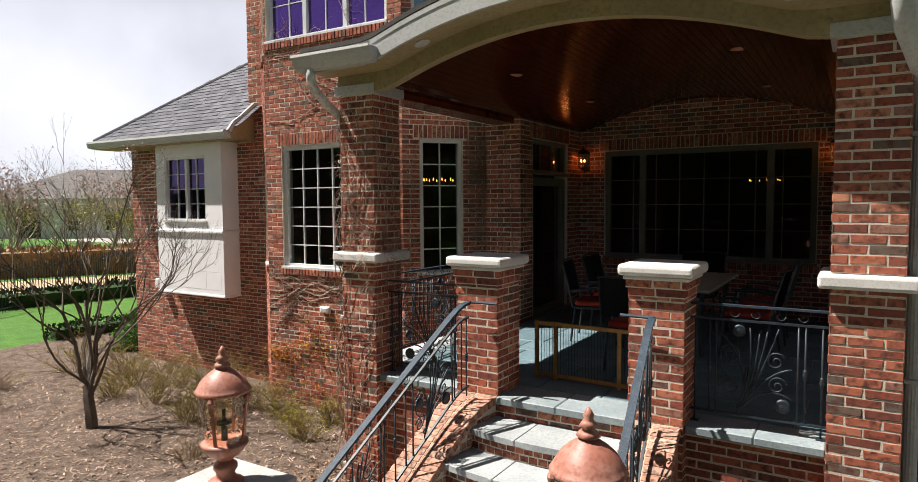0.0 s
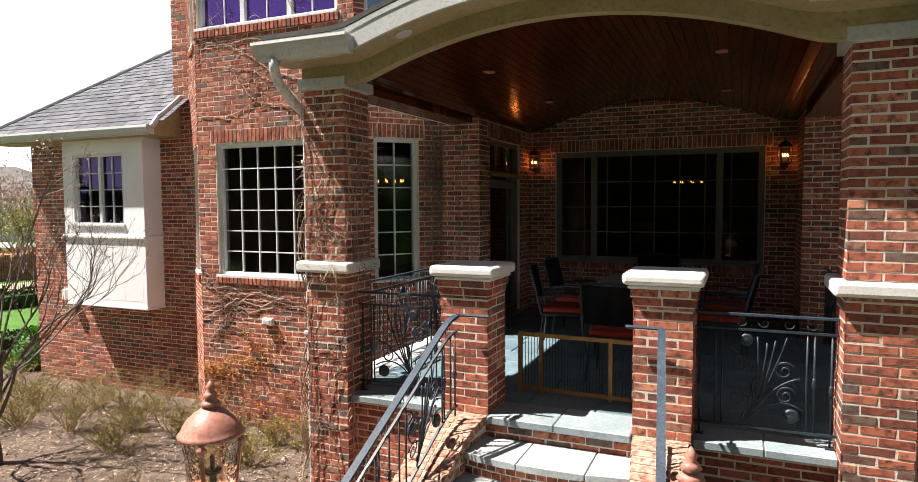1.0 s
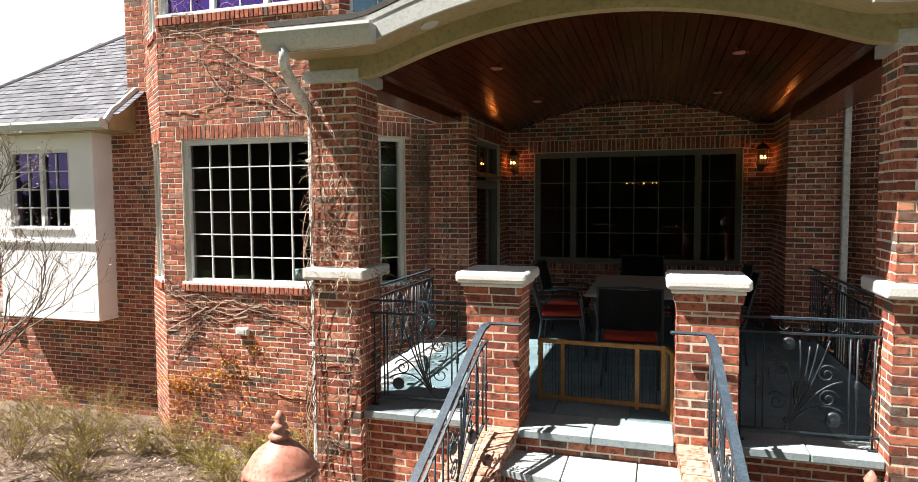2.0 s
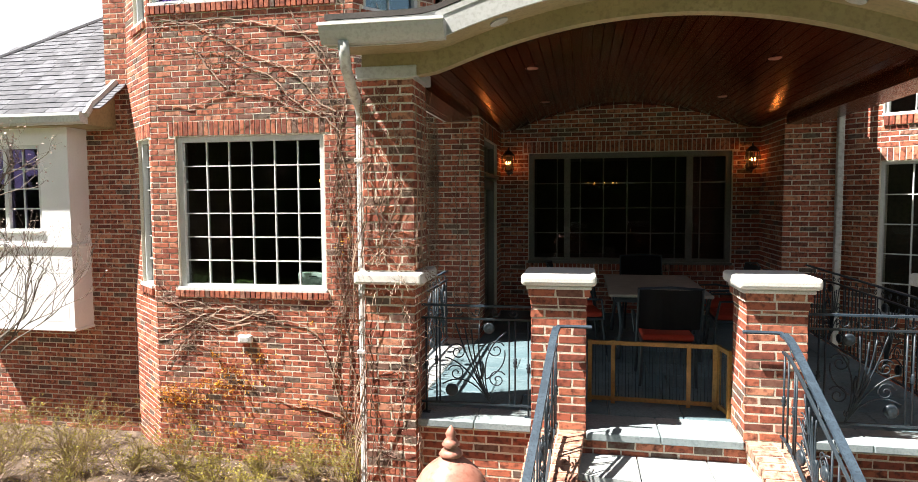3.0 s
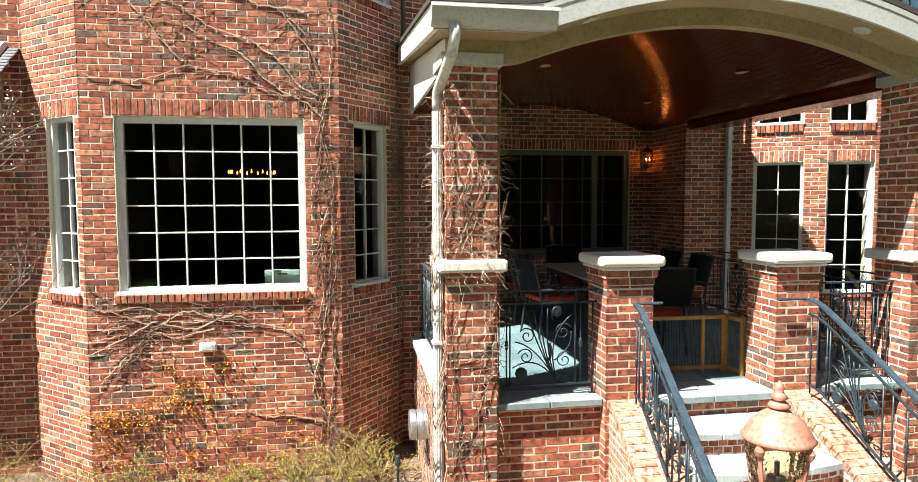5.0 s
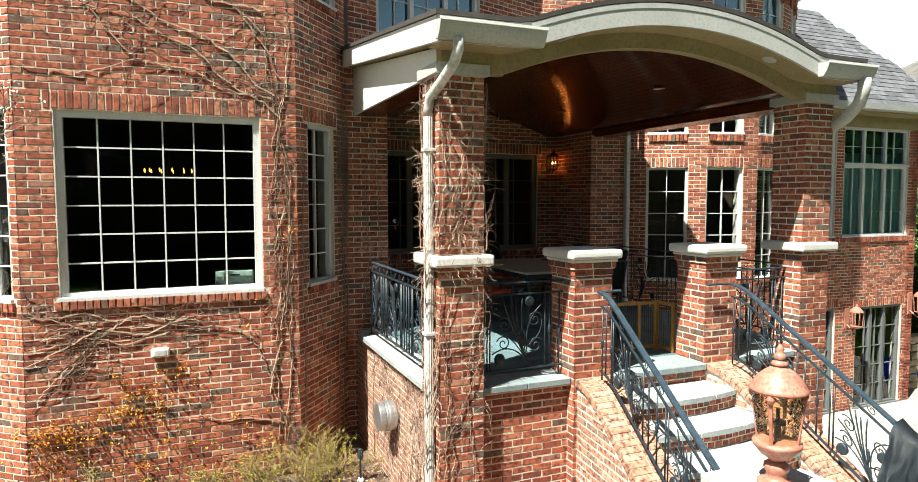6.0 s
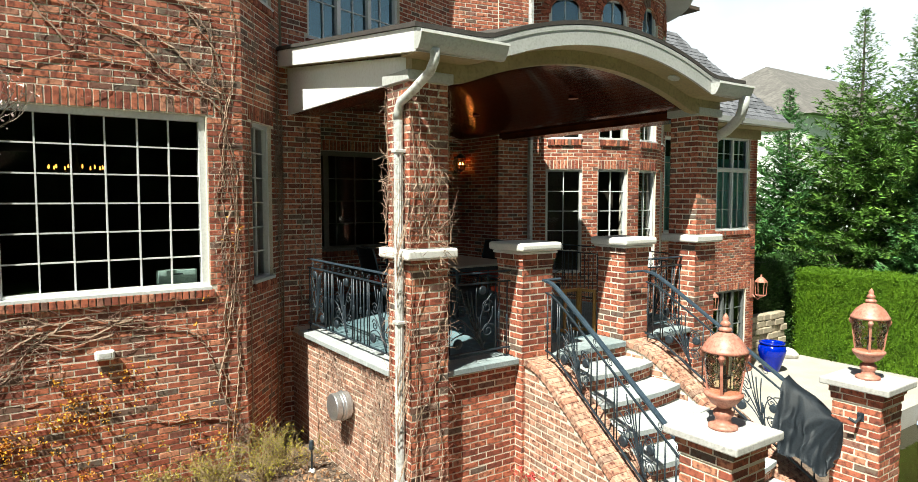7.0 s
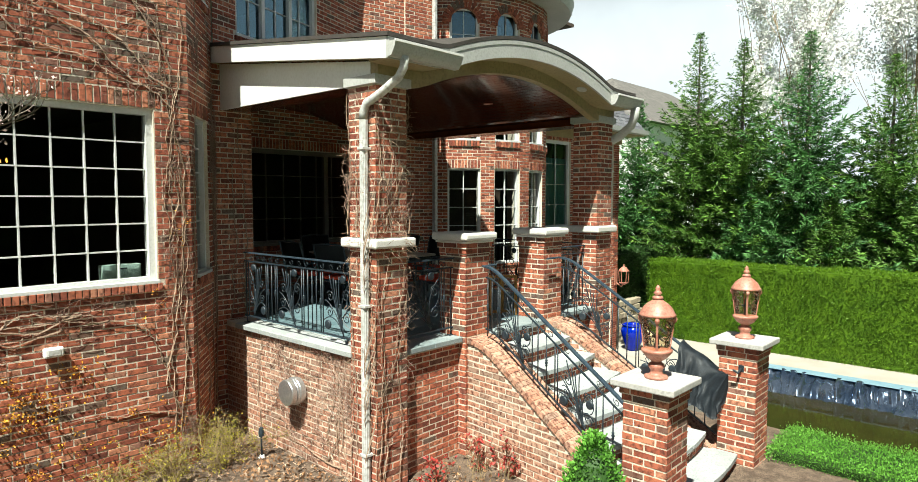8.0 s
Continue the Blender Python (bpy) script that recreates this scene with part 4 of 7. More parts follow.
ow = (0.24, 1.42, 2.87, 4.05)
part("front", wall_core(1.86, 1.57, 4.28, (ow,), 0.08), PLASTER, oriel)
part("cheek", box(0, 0.08, 0.081, 0.348, 1.57, 4.28), PLASTER, oriel)
part("cheek", box(1.78, 1.86, 0.081, 0.348, 1.57, 4.28), PLASTER, oriel)
part("underside", box(-0.02, 1.88, -0.02, 0.348, 1.53, 1.57, 0.01), PLASTER, oriel)
part("ledge", box(-0.03, 1.89, -0.035, 0.348, 2.66, 2.72, 0.015), PLASTER, oriel)
part("lining", box(0.08, 1.78, 0.338, 0.346, 1.57, 4.28), DARK, oriel)
for z0, us in ((1.66, (0.1, 0.75, 1.4)), (1.98, (0.42, 1.08)), (2.32, (0.1, 0.75, 1.4))):
    for u in us:
        part("panel", box(u, min(u + 0.62, 1.78), -0.002, 0.0, z0, z0 + 0.305, 0.001, 1), PLASTER, oriel)
window("window_80", pose(-11.28, 7.5, 0), *ow, 4, 4, "white casement pair in the oriel, purple reflections", posts=(0.85,), wide=0.05, deep=0.07, pane=DIMPURPLE)

PITCH = 0.785


def roof_rows(name, a, b, up, rows, pitch_along, drop, label, keep=None, seed=1):
    """Shingles in overlapping courses on a slope from eave corner a to b, rising along up."""
    rnd = random.Random(seed)
    a, b, up = Vector(a), Vector(b), Vector(up)
    d = (b - a).normalized()
    nrm = d.cross(up).normalized()
    if nrm.z < 0:
        nrm = -nrm
    L, U = (b - a).length, up.length
    u1 = up.normalized()
    vs, fs = [], []
    for j in range(rows):
        v0, v1 = U * j / rows, U * (j + 1) / rows + drop
        s = -rnd.random() * 0.2
        while s < L:
            w = rnd.choice((0.14, 0.2, 0.3)) * pitch_along
            s0, s1 = max(s, 0), min(s + w - 0.006, L)
            s += w
            if s1 - s0 < 0.03:
                continue
            lo, hi = a + d * ((s0 + s1) / 2) + u1 * v0, a + d * ((s0 + s1) / 2) + u1 * v1
            if keep and not keep(lo):
                continue
            t = 0.012 + rnd.random() * 0.008
            k = len(vs)
            for ss, vv, h in ((s0, v0, 0.0), (s1, v0, 0.0), (s1, v1, 0.0), (s0, v1, 0.0), (s0, v0, t), (s1, v0, t), (s1, v1, 0.003), (s0, v1, 0.003)):
                vs.append(a + d * ss + u1 * vv + nrm * h)
            fs += [tuple(k + i for i in f) for f in ((4, 5, 6, 7), (0, 1, 5, 4), (1, 2, 6, 5), (3, 0, 4, 7))]
    me = bpy.data.meshes.new(name)
    me.from_pydata(vs, [], fs)
    me.materials.append(SHINGLE)
    ob = new(name, me)
    return tagged(ob, label, kind="stuff")


EY, EZ, EX0, EX1 = 7.32, 4.43, -13.0, -8.95
wroof = thing("wing_roof", pose(0, 0, 0), "grey shingled hip roof over the west wing", "roof", kind="structure")
bm = bmesh.new()
run = 5.0
q = [(EX0 + .1, EY, EZ - .09), (EX1, EY, EZ - .03), (EX1, EY + run, EZ - .03 + PITCH * run), (EX0 + run, EY + run, EZ - .09 + PITCH * run), (EX0 + .1, 14.0, EZ - .09)]
v = [bm.verts.new(p) for p in q]
bm.faces.new(v[:4]), bm.faces.new((v[0], v[3], v[4]))
part("deck", bm, ROOFEDGE, wroof)
s = roof_rows("shingles", (EX0, EY, EZ), (EX1, EY, EZ), (0, run, PITCH * run), 48, 0.95, 0.05, "weathered grey roof shingles", keep=lambda p: p.x > EX0 + (p.y - EY) - 0.08 and not (p.x > -9.09 and p.y > 7.84))
s.parent = wroof
s2 = roof_rows("shingles", (EX0, 14, EZ), (EX0, EY, EZ), (run, 0, PITCH * run), 48, 0.95, 0.05, "weathered grey roof shingles", keep=lambda p: p.y > EY + (p.x - EX0) + 0.15, seed=4)
s2.parent = wroof
bm = bmesh.new()
hip = [Vector((EX0, EY, EZ + 0.004)) + Vector((1, 1, PITCH)) * (i * 0.33) for i in range(16)]
tube(bm, hip, 0.045, 8)
part("hip_cap", bm, SHINGLE, wroof)
gut = [(EY - 0.12, EZ - 0.13), (EY - 0.03, EZ - 0.15), (EY + 0.01, EZ - 0.15), (EY + 0.01, EZ - 0.01), (EY - 0.13, EZ - 0.01), (EY - 0.14, EZ - 0.05)]
part("gutter", profile_x(gut, EX0 - 0.02, EX1), TRIM, wroof, "white half-round eave gutter")
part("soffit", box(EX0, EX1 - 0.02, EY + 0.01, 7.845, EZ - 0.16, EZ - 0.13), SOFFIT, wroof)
bm = bmesh.new()
pr = [(EY + 0.02, EZ - 0.15), (7.842, EZ - 0.15), (7.842, EZ + PITCH * 0.52), (EY + 0.02, EZ - 0.02)]
a, b = [bm.verts.new((EX1 - 0.03, y, z)) for y, z in pr], [bm.verts.new((EX1, y, z)) for y, z in pr]
bm.faces.new(a), bm.faces.new(b[::-1])
for i in range(4):
    bm.faces.new((a[i], b[i], b[(i + 1) % 4], a[(i + 1) % 4]))
part("end_panel", bm, SOFFIT, wroof, "tan painted end panel of the eave")
bm = bmesh.new()
tube(bm, [(EX1 + 0.02, EY - 0.05, EZ - 0.04), (EX1 + 0.02, EY + 0.08, EZ + 0.12), (EX1 + 0.02, EY + 0.2, EZ + 0.2), (EX1 + 0.02, 7.842, EZ + PITCH * 0.52 + 0.06)], 0.045, 6)
part("rake_flashing", bm, TRIM, wroof, "pale metal flashing up the roof end")
rnd = random.Random(14)
for k in range(9):
    a = 0.03 + 0.056 * k
    piece = box(0, 0.15 + rnd.uniform(-.01, .01), 0, 0.085, 0, 0.014, 0.003, 1)
    part("shingle", piece, SHINGLE, wroof, m=Matrix.Translation((EX1 + 0.03, EY + a, EZ + 0.02 + PITCH * a)) @ Matrix.Rotation(math.atan(PITCH) - 0.12, 4, "X"))
flood = thing("floodlight", pose(-11.62, 7.842, 1.64), "white twin-head security floodlight on the brick", "light")
part("head", box(-0.09, 0.03, -0.16, -0.04, -0.10, 0.10, 0.02), WHITE, flood)
part("bracket", box(-0.02, 0.18, -0.05, 0.0, -0.05, 0.0, 0.01), WHITE, flood)

# east wing roof
ex0, ex1, ey, ez = 3.6, 9.75, 9.15, 5.17
eroof = thing("wing_roof", pose(0, 0, 0), "grey shingled hip roof over the east wing", "roof", kind="structure")
bm = bmesh.new()
run, STEEP = 2.12, 1.18
v = [bm.verts.new(p) for p in ((ex0, ey, ez - .03), (ex1, ey, ez - .03), (ex1 - run, ey + run, ez - .03 + STEEP * run), (ex0, ey + run, ez - .03 + STEEP * run), (ex1, 17.5, ez - .03), (ex1 - run, 17.5, ez - .03 + STEEP * run))]
bm.faces.new(v[:4]), bm.faces.new((v[1], v[4], v[5], v[2]))
part("deck", bm, ROOFEDGE, eroof)
s = roof_rows("shingles", (ex0, ey, ez), (ex1, ey, ez), (0, run, STEEP * run), 22, 1.4, 0.05, "weathered grey roof shingles", keep=lambda p: p.x < ex1 - (p.y - ey) and (p.x - CX) ** 2 + (p.y - CY) ** 2 > CR * CR, seed=7)
s.parent = eroof
part("gutter", profile_x([(ey - 0.12, ez - 0.13), (ey - 0.03, ez - 0.15), (ey + 0.01, ez - 0.15), (ey + 0.01, ez - 0.01), (ey - 0.13, ez - 0.01)], ex0, ex1 + 0.02), TRIM, eroof)
part("soffit", box(ex0, ex1, ey + 0.012, 9.69, ez - 0.17, ez - 0.13), SOFFIT, eroof)
part("frieze", box(4.2, 9.22, 9.62, 9.69, ez - 0.42, ez - 0.172), SOFFIT, eroof)

# ---- gutters and downspouts ----


def gutter(x0, x1, label):
    g = thing("gutter", pose(x0, 4.62, 4.5), label, "gutter", "porch gutters")
    pr = [(0.0, -0.06), (-0.06, -0.06), (-0.09, -0.02), (-0.115, 0.03), (-0.125, 0.07), (-0.11, 0.075), (0.0, 0.075)]
    part("trough", profile_x(pr, 0, x1 - x0), TRIM, g)
    part("lip", profile_x([(-0.135, 0.062), (-0.12, 0.062), (-0.12, 0.085), (-0.135, 0.085)], -0.005, x1 - x0 + 0.005), WHITE, g)
    return g


gutter(-4.605, -3.67, "short painted eave gutter above the column")
gutter(-0.42, 0.30, "short painted eave gutter above the far column")


def downspout(x, path, z0, label, fat=0.043, mt=PIPE):
    d = thing("downspout", pose(x, 5.10, 0), label, "downspout")
    bm = bmesh.new()
    tube(bm, path, fat, 10)
    part("elbow", bm, mt, d, smooth=True)
    bm = bmesh.new()
    n = 28
    rings = [[bm.verts.new(((0.040 + 0.004 * (i % 2)) * math.cos(2 * math.pi * i / n), (0.040 + 0.004 * (i % 2)) * math.sin(2 * math.pi * i / n), z)) for i in range(n)] for z in (z0, path[-1][2])]
    for i in range(n):
        bm.faces.new((rings[0][i], rings[0][(i + 1) % n], rings[1][(i + 1) % n], rings[1][i]))
    part("pipe", bm, mt, d)
    for z in (0.45, 2.0, 3.6):
        part("strap", box(-0.05, 0.06, -0.05, 0.05, z, z + 0.03, 0.004, 1), mt, d)
    return d


downspout(-4.492, [(0.06, -0.54, 4.46), (0.06, -0.53, 4.36), (0.05, -0.47, 4.27), (0.02, -0.26, 4.15), (0.0, -0.05, 4.06), (0, 0, 3.98), (0, 0, 3.9)], 0.02, "weathered round metal downspout beside the vine-clad column")
downspout(0.335, [(-0.14, -0.54, 4.46), (-0.14, -0.53, 4.33), (-0.12, -0.47, 4.2), (-0.05, -0.26, 4.07), (0.0, -0.05, 3.99), (0, 0, 3.9), (0, 0, 3.8)], -1.5, "grey round metal downspout on the far column", 0.065, TRIM)
d = thing("downspout", pose(0.53, 9.02, 0), "slim pale downspout in the corner of the tower", "downspout")
part("pipe", box(-0.04, 0.04, -0.04, 0.04, -1.5, 7.4, 0.015), PIPE, d)

# ---- ironwork ----


def bezier(p, q, r, n=10):
    return [tuple((1 - t) ** 2 * a + 2 * t * (1 - t) * b + t * t * c for a, b, c in zip(p, q, r)) for t in (i / n for i in range(n + 1))]


def curl(cx, cy, r, start, turns, way=1, n=22):
    """A flat spiral that opens outward to radius r."""
    return [(cx + r * (0.16 + 0.84 * t) * math.cos(start + way * 2 * math.pi * turns * (t - 1)), cy + r * (0.16 + 0.84 * t) * math.sin(start + way * 2 * math.pi * turns * (t - 1))) for t in (i / n for i in range(n + 1))]


class Panel:
    """Wrought iron set out on a face: place(u, h) gives the point in the parent's space."""

    def __init__(self, parent, place):
        self.parent, self.place = parent, place

    def bar(self, name, pts, r=0.007, sides=6, mt=None):
        bm = bmesh.new()
        tube(bm, [self.place(u, h) for u, h in pts], r, sides)
        return part(name, bm, mt or IRON, self.parent, smooth=True)

    def baluster(self, u, h0, h1, knot=False):
        b = self.bar("baluster", [(u, h0), (u, h1)], 0.0075, 5)
        if knot:
            bm = bmesh.new()
            c = (h0 + h1) / 2
            pts = [(r, z) for r, z in ((0.008, -0.04), (0.016, -0.03), (0.011, -0.015), (0.02, 0), (0.011, 0.015), (0.016, 0.03), (0.008, 0.04))]
            rings = lathe(pts, 8)
            bmesh.ops.translate(rings, verts=rings.verts[:], vec=Vector(self.place(u, c)))
            part("knot", rings, IRON, b, smooth=True)
            bm.free()

    def rosette(self, u, h, r):
        c = Vector(self.place(u, h))
        t = (Vector(self.place(u + 0.01, h)) - c).normalized()
        nrm = t.cross(Vector((0, 0, 1))).normalized()
        bm = bmesh.new()
        n = 18
        up = nrm.cross(t)
        rings = []
        for rr, d in ((0.2, -0.022), (0.55, -0.014), (0.75, -0.018), (1.0, -0.006), (1.0, 0.006), (0.75, 0.018), (0.55, 0.014), (0.2, 0.022)):
            rings.append([bm.verts.new(c + nrm * d + (t * math.cos(2 * math.pi * i / n) + up * math.sin(2 * math.pi * i / n)) * r * rr * (1 + 0.05 * (i % 2))) for i in range(n)])
        for a, b in zip(rings, rings[1:]):
            for i in range(n):
                bm.faces.new((a[i], a[(i + 1) % n], b[(i + 1) % n], b[i]))
        bm.faces.new(rings[0][::-1]), bm.faces.new(rings[-1])
        part("rosette", bm, IRON, self.parent, smooth=True)

    def fan(self, u0, u1, h0, h1, flip=False, high=(0.72, 0.92)):
        """A spray of stems from the foot, with curls and rosettes."""
        w, k = u1 - u0, h1 - h0

        def at(p):
            a = 1 - p[0] if flip else p[0]
            return (u0 + a * w, h0 + p[1] * k)
        for tip, mid in (((0.02, 0.22), (0.42, 0.42)), ((0.06, 0.55), (0.40, 0.50)), ((0.22, 0.97), (0.42, 0.45)), ((0.36, 0.93), (0.46, 0.40)), ((0.46, 0.90), (0.50, 0.36)),
                         ((0.58, 0.96), (0.52, 0.40)), ((0.97, 0.88), (0.50, 0.60))):
            self.bar("stem", [at(p) for p in bezier((0.74, 0.0), mid, tip)], 0.0065, 5)
        for cx, cy, r, st, way in ((0.25, 0.62, 0.13, 2.6, 1), (0.23, 0.36, 0.13, 2.8, 1), (0.82, 0.66, 0.14, 0.5, -1), (0.84, 0.30, 0.14, 0.6, -1), (0.70, 0.10, 0.06, 1.0, 1)):
            ratio = w / k
            pts = [at((cx + (x - cx), cy + (y - cy) * ratio)) for x, y in curl(cx, cy, r, st, 1.5, way)]
            self.bar("scroll", pts, 0.006, 5)
        self.bar("scroll", [at(p) for p in bezier((0.68, 0.30), (0.99, 0.45), (0.95, 0.66))], 0.006, 5)
        for cx, cy, r in ((0.16, 0.15, 0.052), (*high, 0.046)):
            self.rosette(*at((cx, cy)), r)
        leaf = [at(p) for p in bezier((0.60, 0.30), (0.66, 0.42), (0.60, 0.52), 5)]
        self.bar("leaf", leaf, 0.013, 4)


def flat_rails(p, length, top):
    for h, r in ((top, 0.016), (top - 0.11, 0.011), (0.095, 0.011)):
        bm = bmesh.new()
        a, b = Vector(p.place(0, h)), Vector(p.place(length, h))
        d = b - a
        m = Matrix.Translation(a) @ d.to_track_quat("X", "Z").to_matrix().to_4x4()
        add_box(bm, 0, d.length, -r, r, -0.008, 0.008, m)
        part("rail", bm, RAILTOP if h == top else IRON, p.parent)
    for u in (0.04, length - 0.04):
        p.baluster(u, 0.01, top - 0.11, True)
        bm = bmesh.new()
        c = p.place(u, 0.006)
        add_box(bm, c[0] - 0.03, c[0] + 0.03, c[1] - 0.02, c[1] + 0.02, c[2] - 0.005, c[2] + 0.005)
        part("foot", bm, IRON, p.parent)


TOPH = 0.92


def guard(name, p0, p1, label, layout):
    """A level guard between two points of the porch edge. layout: list of ('fan', width, flip) or ('bars', width, count)."""
    g = thing(name, pose(p0[0], p0[1], PORCH), label, "railing", "porch railings")
    d = Vector((p1[0] - p0[0], p1[1] - p0[1], 0))
    L = d.length
    d = d / L
    p = Panel(g, lambda u, h: tuple(d * u + Vector((0, 0, h))))
    flat_rails(p, L, TOPH)
    total = sum(i[1] for i in layout)
    u = 0.10
    sc = (L - 0.20) / total
    for kind, w, arg in layout:
        w *= sc
        if kind == "fan":
            p.baluster(u, 0.095, TOPH - 0.11), p.baluster(u + w, 0.095, TOPH - 0.11)
            p.fan(u + 0.01, u + w - 0.01, 0.10, TOPH - 0.13, arg)
        else:
            for i in range(arg):
                p.baluster(u + w * (i + 0.5) / arg, 0.095, TOPH - 0.11, i % 2 == 0)
        u += w
    # small curls between the two top rails
    n = int(L / 0.16)
    for i in range(n):
        c = 0.08 + (L - 0.16) * (i + 0.5) / n
        p.bar("scroll", [(x, y) for x, y in curl(c, TOPH - 0.055, 0.04, 0 if i % 2 else math.pi, 1.1, 1 if i % 2 else -1, 10)], 0.0045, 4)
    return g


guard("porch_railing", (-4.02, 5.19), (-3.08, 5.19), "black wrought-iron guard with scrolls and rosettes between column and pier", [("bars", 0.06, 1), ("fan", 0.6, False), ("bars", 0.1, 1)])
guard("porch_railing", (-1.08, 5.19), (-0.14, 5.19), "black wrought-iron guard with scrolls, in porch shade", [("bars", 0.1, 1), ("fan", 0.6, True), ("bars", 0.1, 1)])
guard("porch_railing", (-4.33, 5.42), (-4.33, 7.75), "long black wrought-iron side guard on the sunlit ledge", [("fan", 0.62, True), ("bars", 0.5, 5), ("fan", 0.62, True), ("bars", 0.3, 3), ("fan", 0.5, False)])
guard("porch_railing", (0.17, 5.42), (0.17, 9.0), "long black wrought-iron side guard along the far edge", [("bars", 0.9, 9), ("fan", 0.62, False), ("bars", 0.9, 9), ("fan", 0.62, False), ("bars", 0.6, 6)])


def stair_rail(sgn, label):
    def xc(y):
        return XM + sgn * (flare(y) + 0.18)
    y0, y1 = 4.84, 2.80
    g = thing("stair_railing", pose(xc(y0), y0, 1.5), label, "railing", "stair railings")
    o = Vector((xc(y0), y0, 1.5))

    def foot(u):
        s = u - 0.1
        return 0.06 - 0.325 * (s + math.sqrt(s * s + 0.006))

    def place(u, h):
        y = y0 - u
        return tuple(Vector((xc(y), y, 1.5 + foot(u) + h)) - o)
    p = Panel(g, place)
    L = y0 - y1
    top = 0.765

    def flatbar(name, pts, w, t, mt):
        bm = bmesh.new()
        rows = []
        for u, h in pts:
            c = Vector(place(u, h))
            rows.append([bm.verts.new(c + Vector((dx, 0, dz))) for dx, dz in ((-w, -t), (w, -t), (w, t), (-w, t))])
        for a, b in zip(rows, rows[1:]):
            for k in range(4):
                bm.faces.new((a[k], a[(k + 1) % 4], b[(k + 1) % 4], b[k]))
        bm.faces.new(rows[0]), bm.faces.new(rows[-1][::-1])
        part(name, bm, mt, g)
    us = [L * i / 24 for i in range(25)]
    flatbar("handrail", [(u, top) for u in us], 0.027, 0.011, RAILTOP)
    flatbar("rail", [(u, top - 0.125) for u in us], 0.010, 0.008, IRON)
    flatbar("rail", [(u, 0.03) for u in us], 0.010, 0.009, IRON)
    # the handrail's return to the pier
    bm = bmesh.new()
    e = Vector(place(0, top))
    tube(bm, [e, e + Vector((0, 0.05, 0.0)), e + Vector((-sgn * 0.10, 0.06, 0.0)), e + Vector((-sgn * 0.26, 0.06, 0.0))], 0.014, 6)
    part("return", bm, RAILTOP, g)
    u = 0.03
    p.baluster(u, -0.05, top - 0.125, True)
    k = 0
    for kind, w, arg in (("bars", 0.20, 2), ("fan", 0.50, False), ("bars", 0.36, 3), ("fan", 0.50, False), ("bars", 0.36, 3)):
        if kind == "fan":
            p.baluster(u, 0.03, top - 0.125), p.baluster(u + w, 0.03, top - 0.125)
            p.fan(u + 0.01, u + w - 0.01, 0.05, top - 0.15, arg, (0.86, 0.60))
        else:
            for i in range(arg):
                p.baluster(u + w * (i + 0.7) / arg, 0.03, top - 0.125, i % 2 == 1)
        u += w
    for i in range(9):
        c = 0.15 + i * 0.21
        p.bar("scroll", [(x, y) for x, y in curl(c, top - 0.062, 0.042, 0 if i % 2 else math.pi, 1.1, 1 if i % 2 else -1, 10)], 0.0045, 4)
    return g


stair_rail(-1, "black wrought-iron stair railing with scrolls on the coping")
stair_rail(1, "black wrought-iron stair railing, its foot under a cover")

# ---- lanterns ----
LAMPGLASS = glass("amber_lamp_glass", (1.0, 0.90, 0.72), 0.05, 0.88, 1.75, wave=0.02)


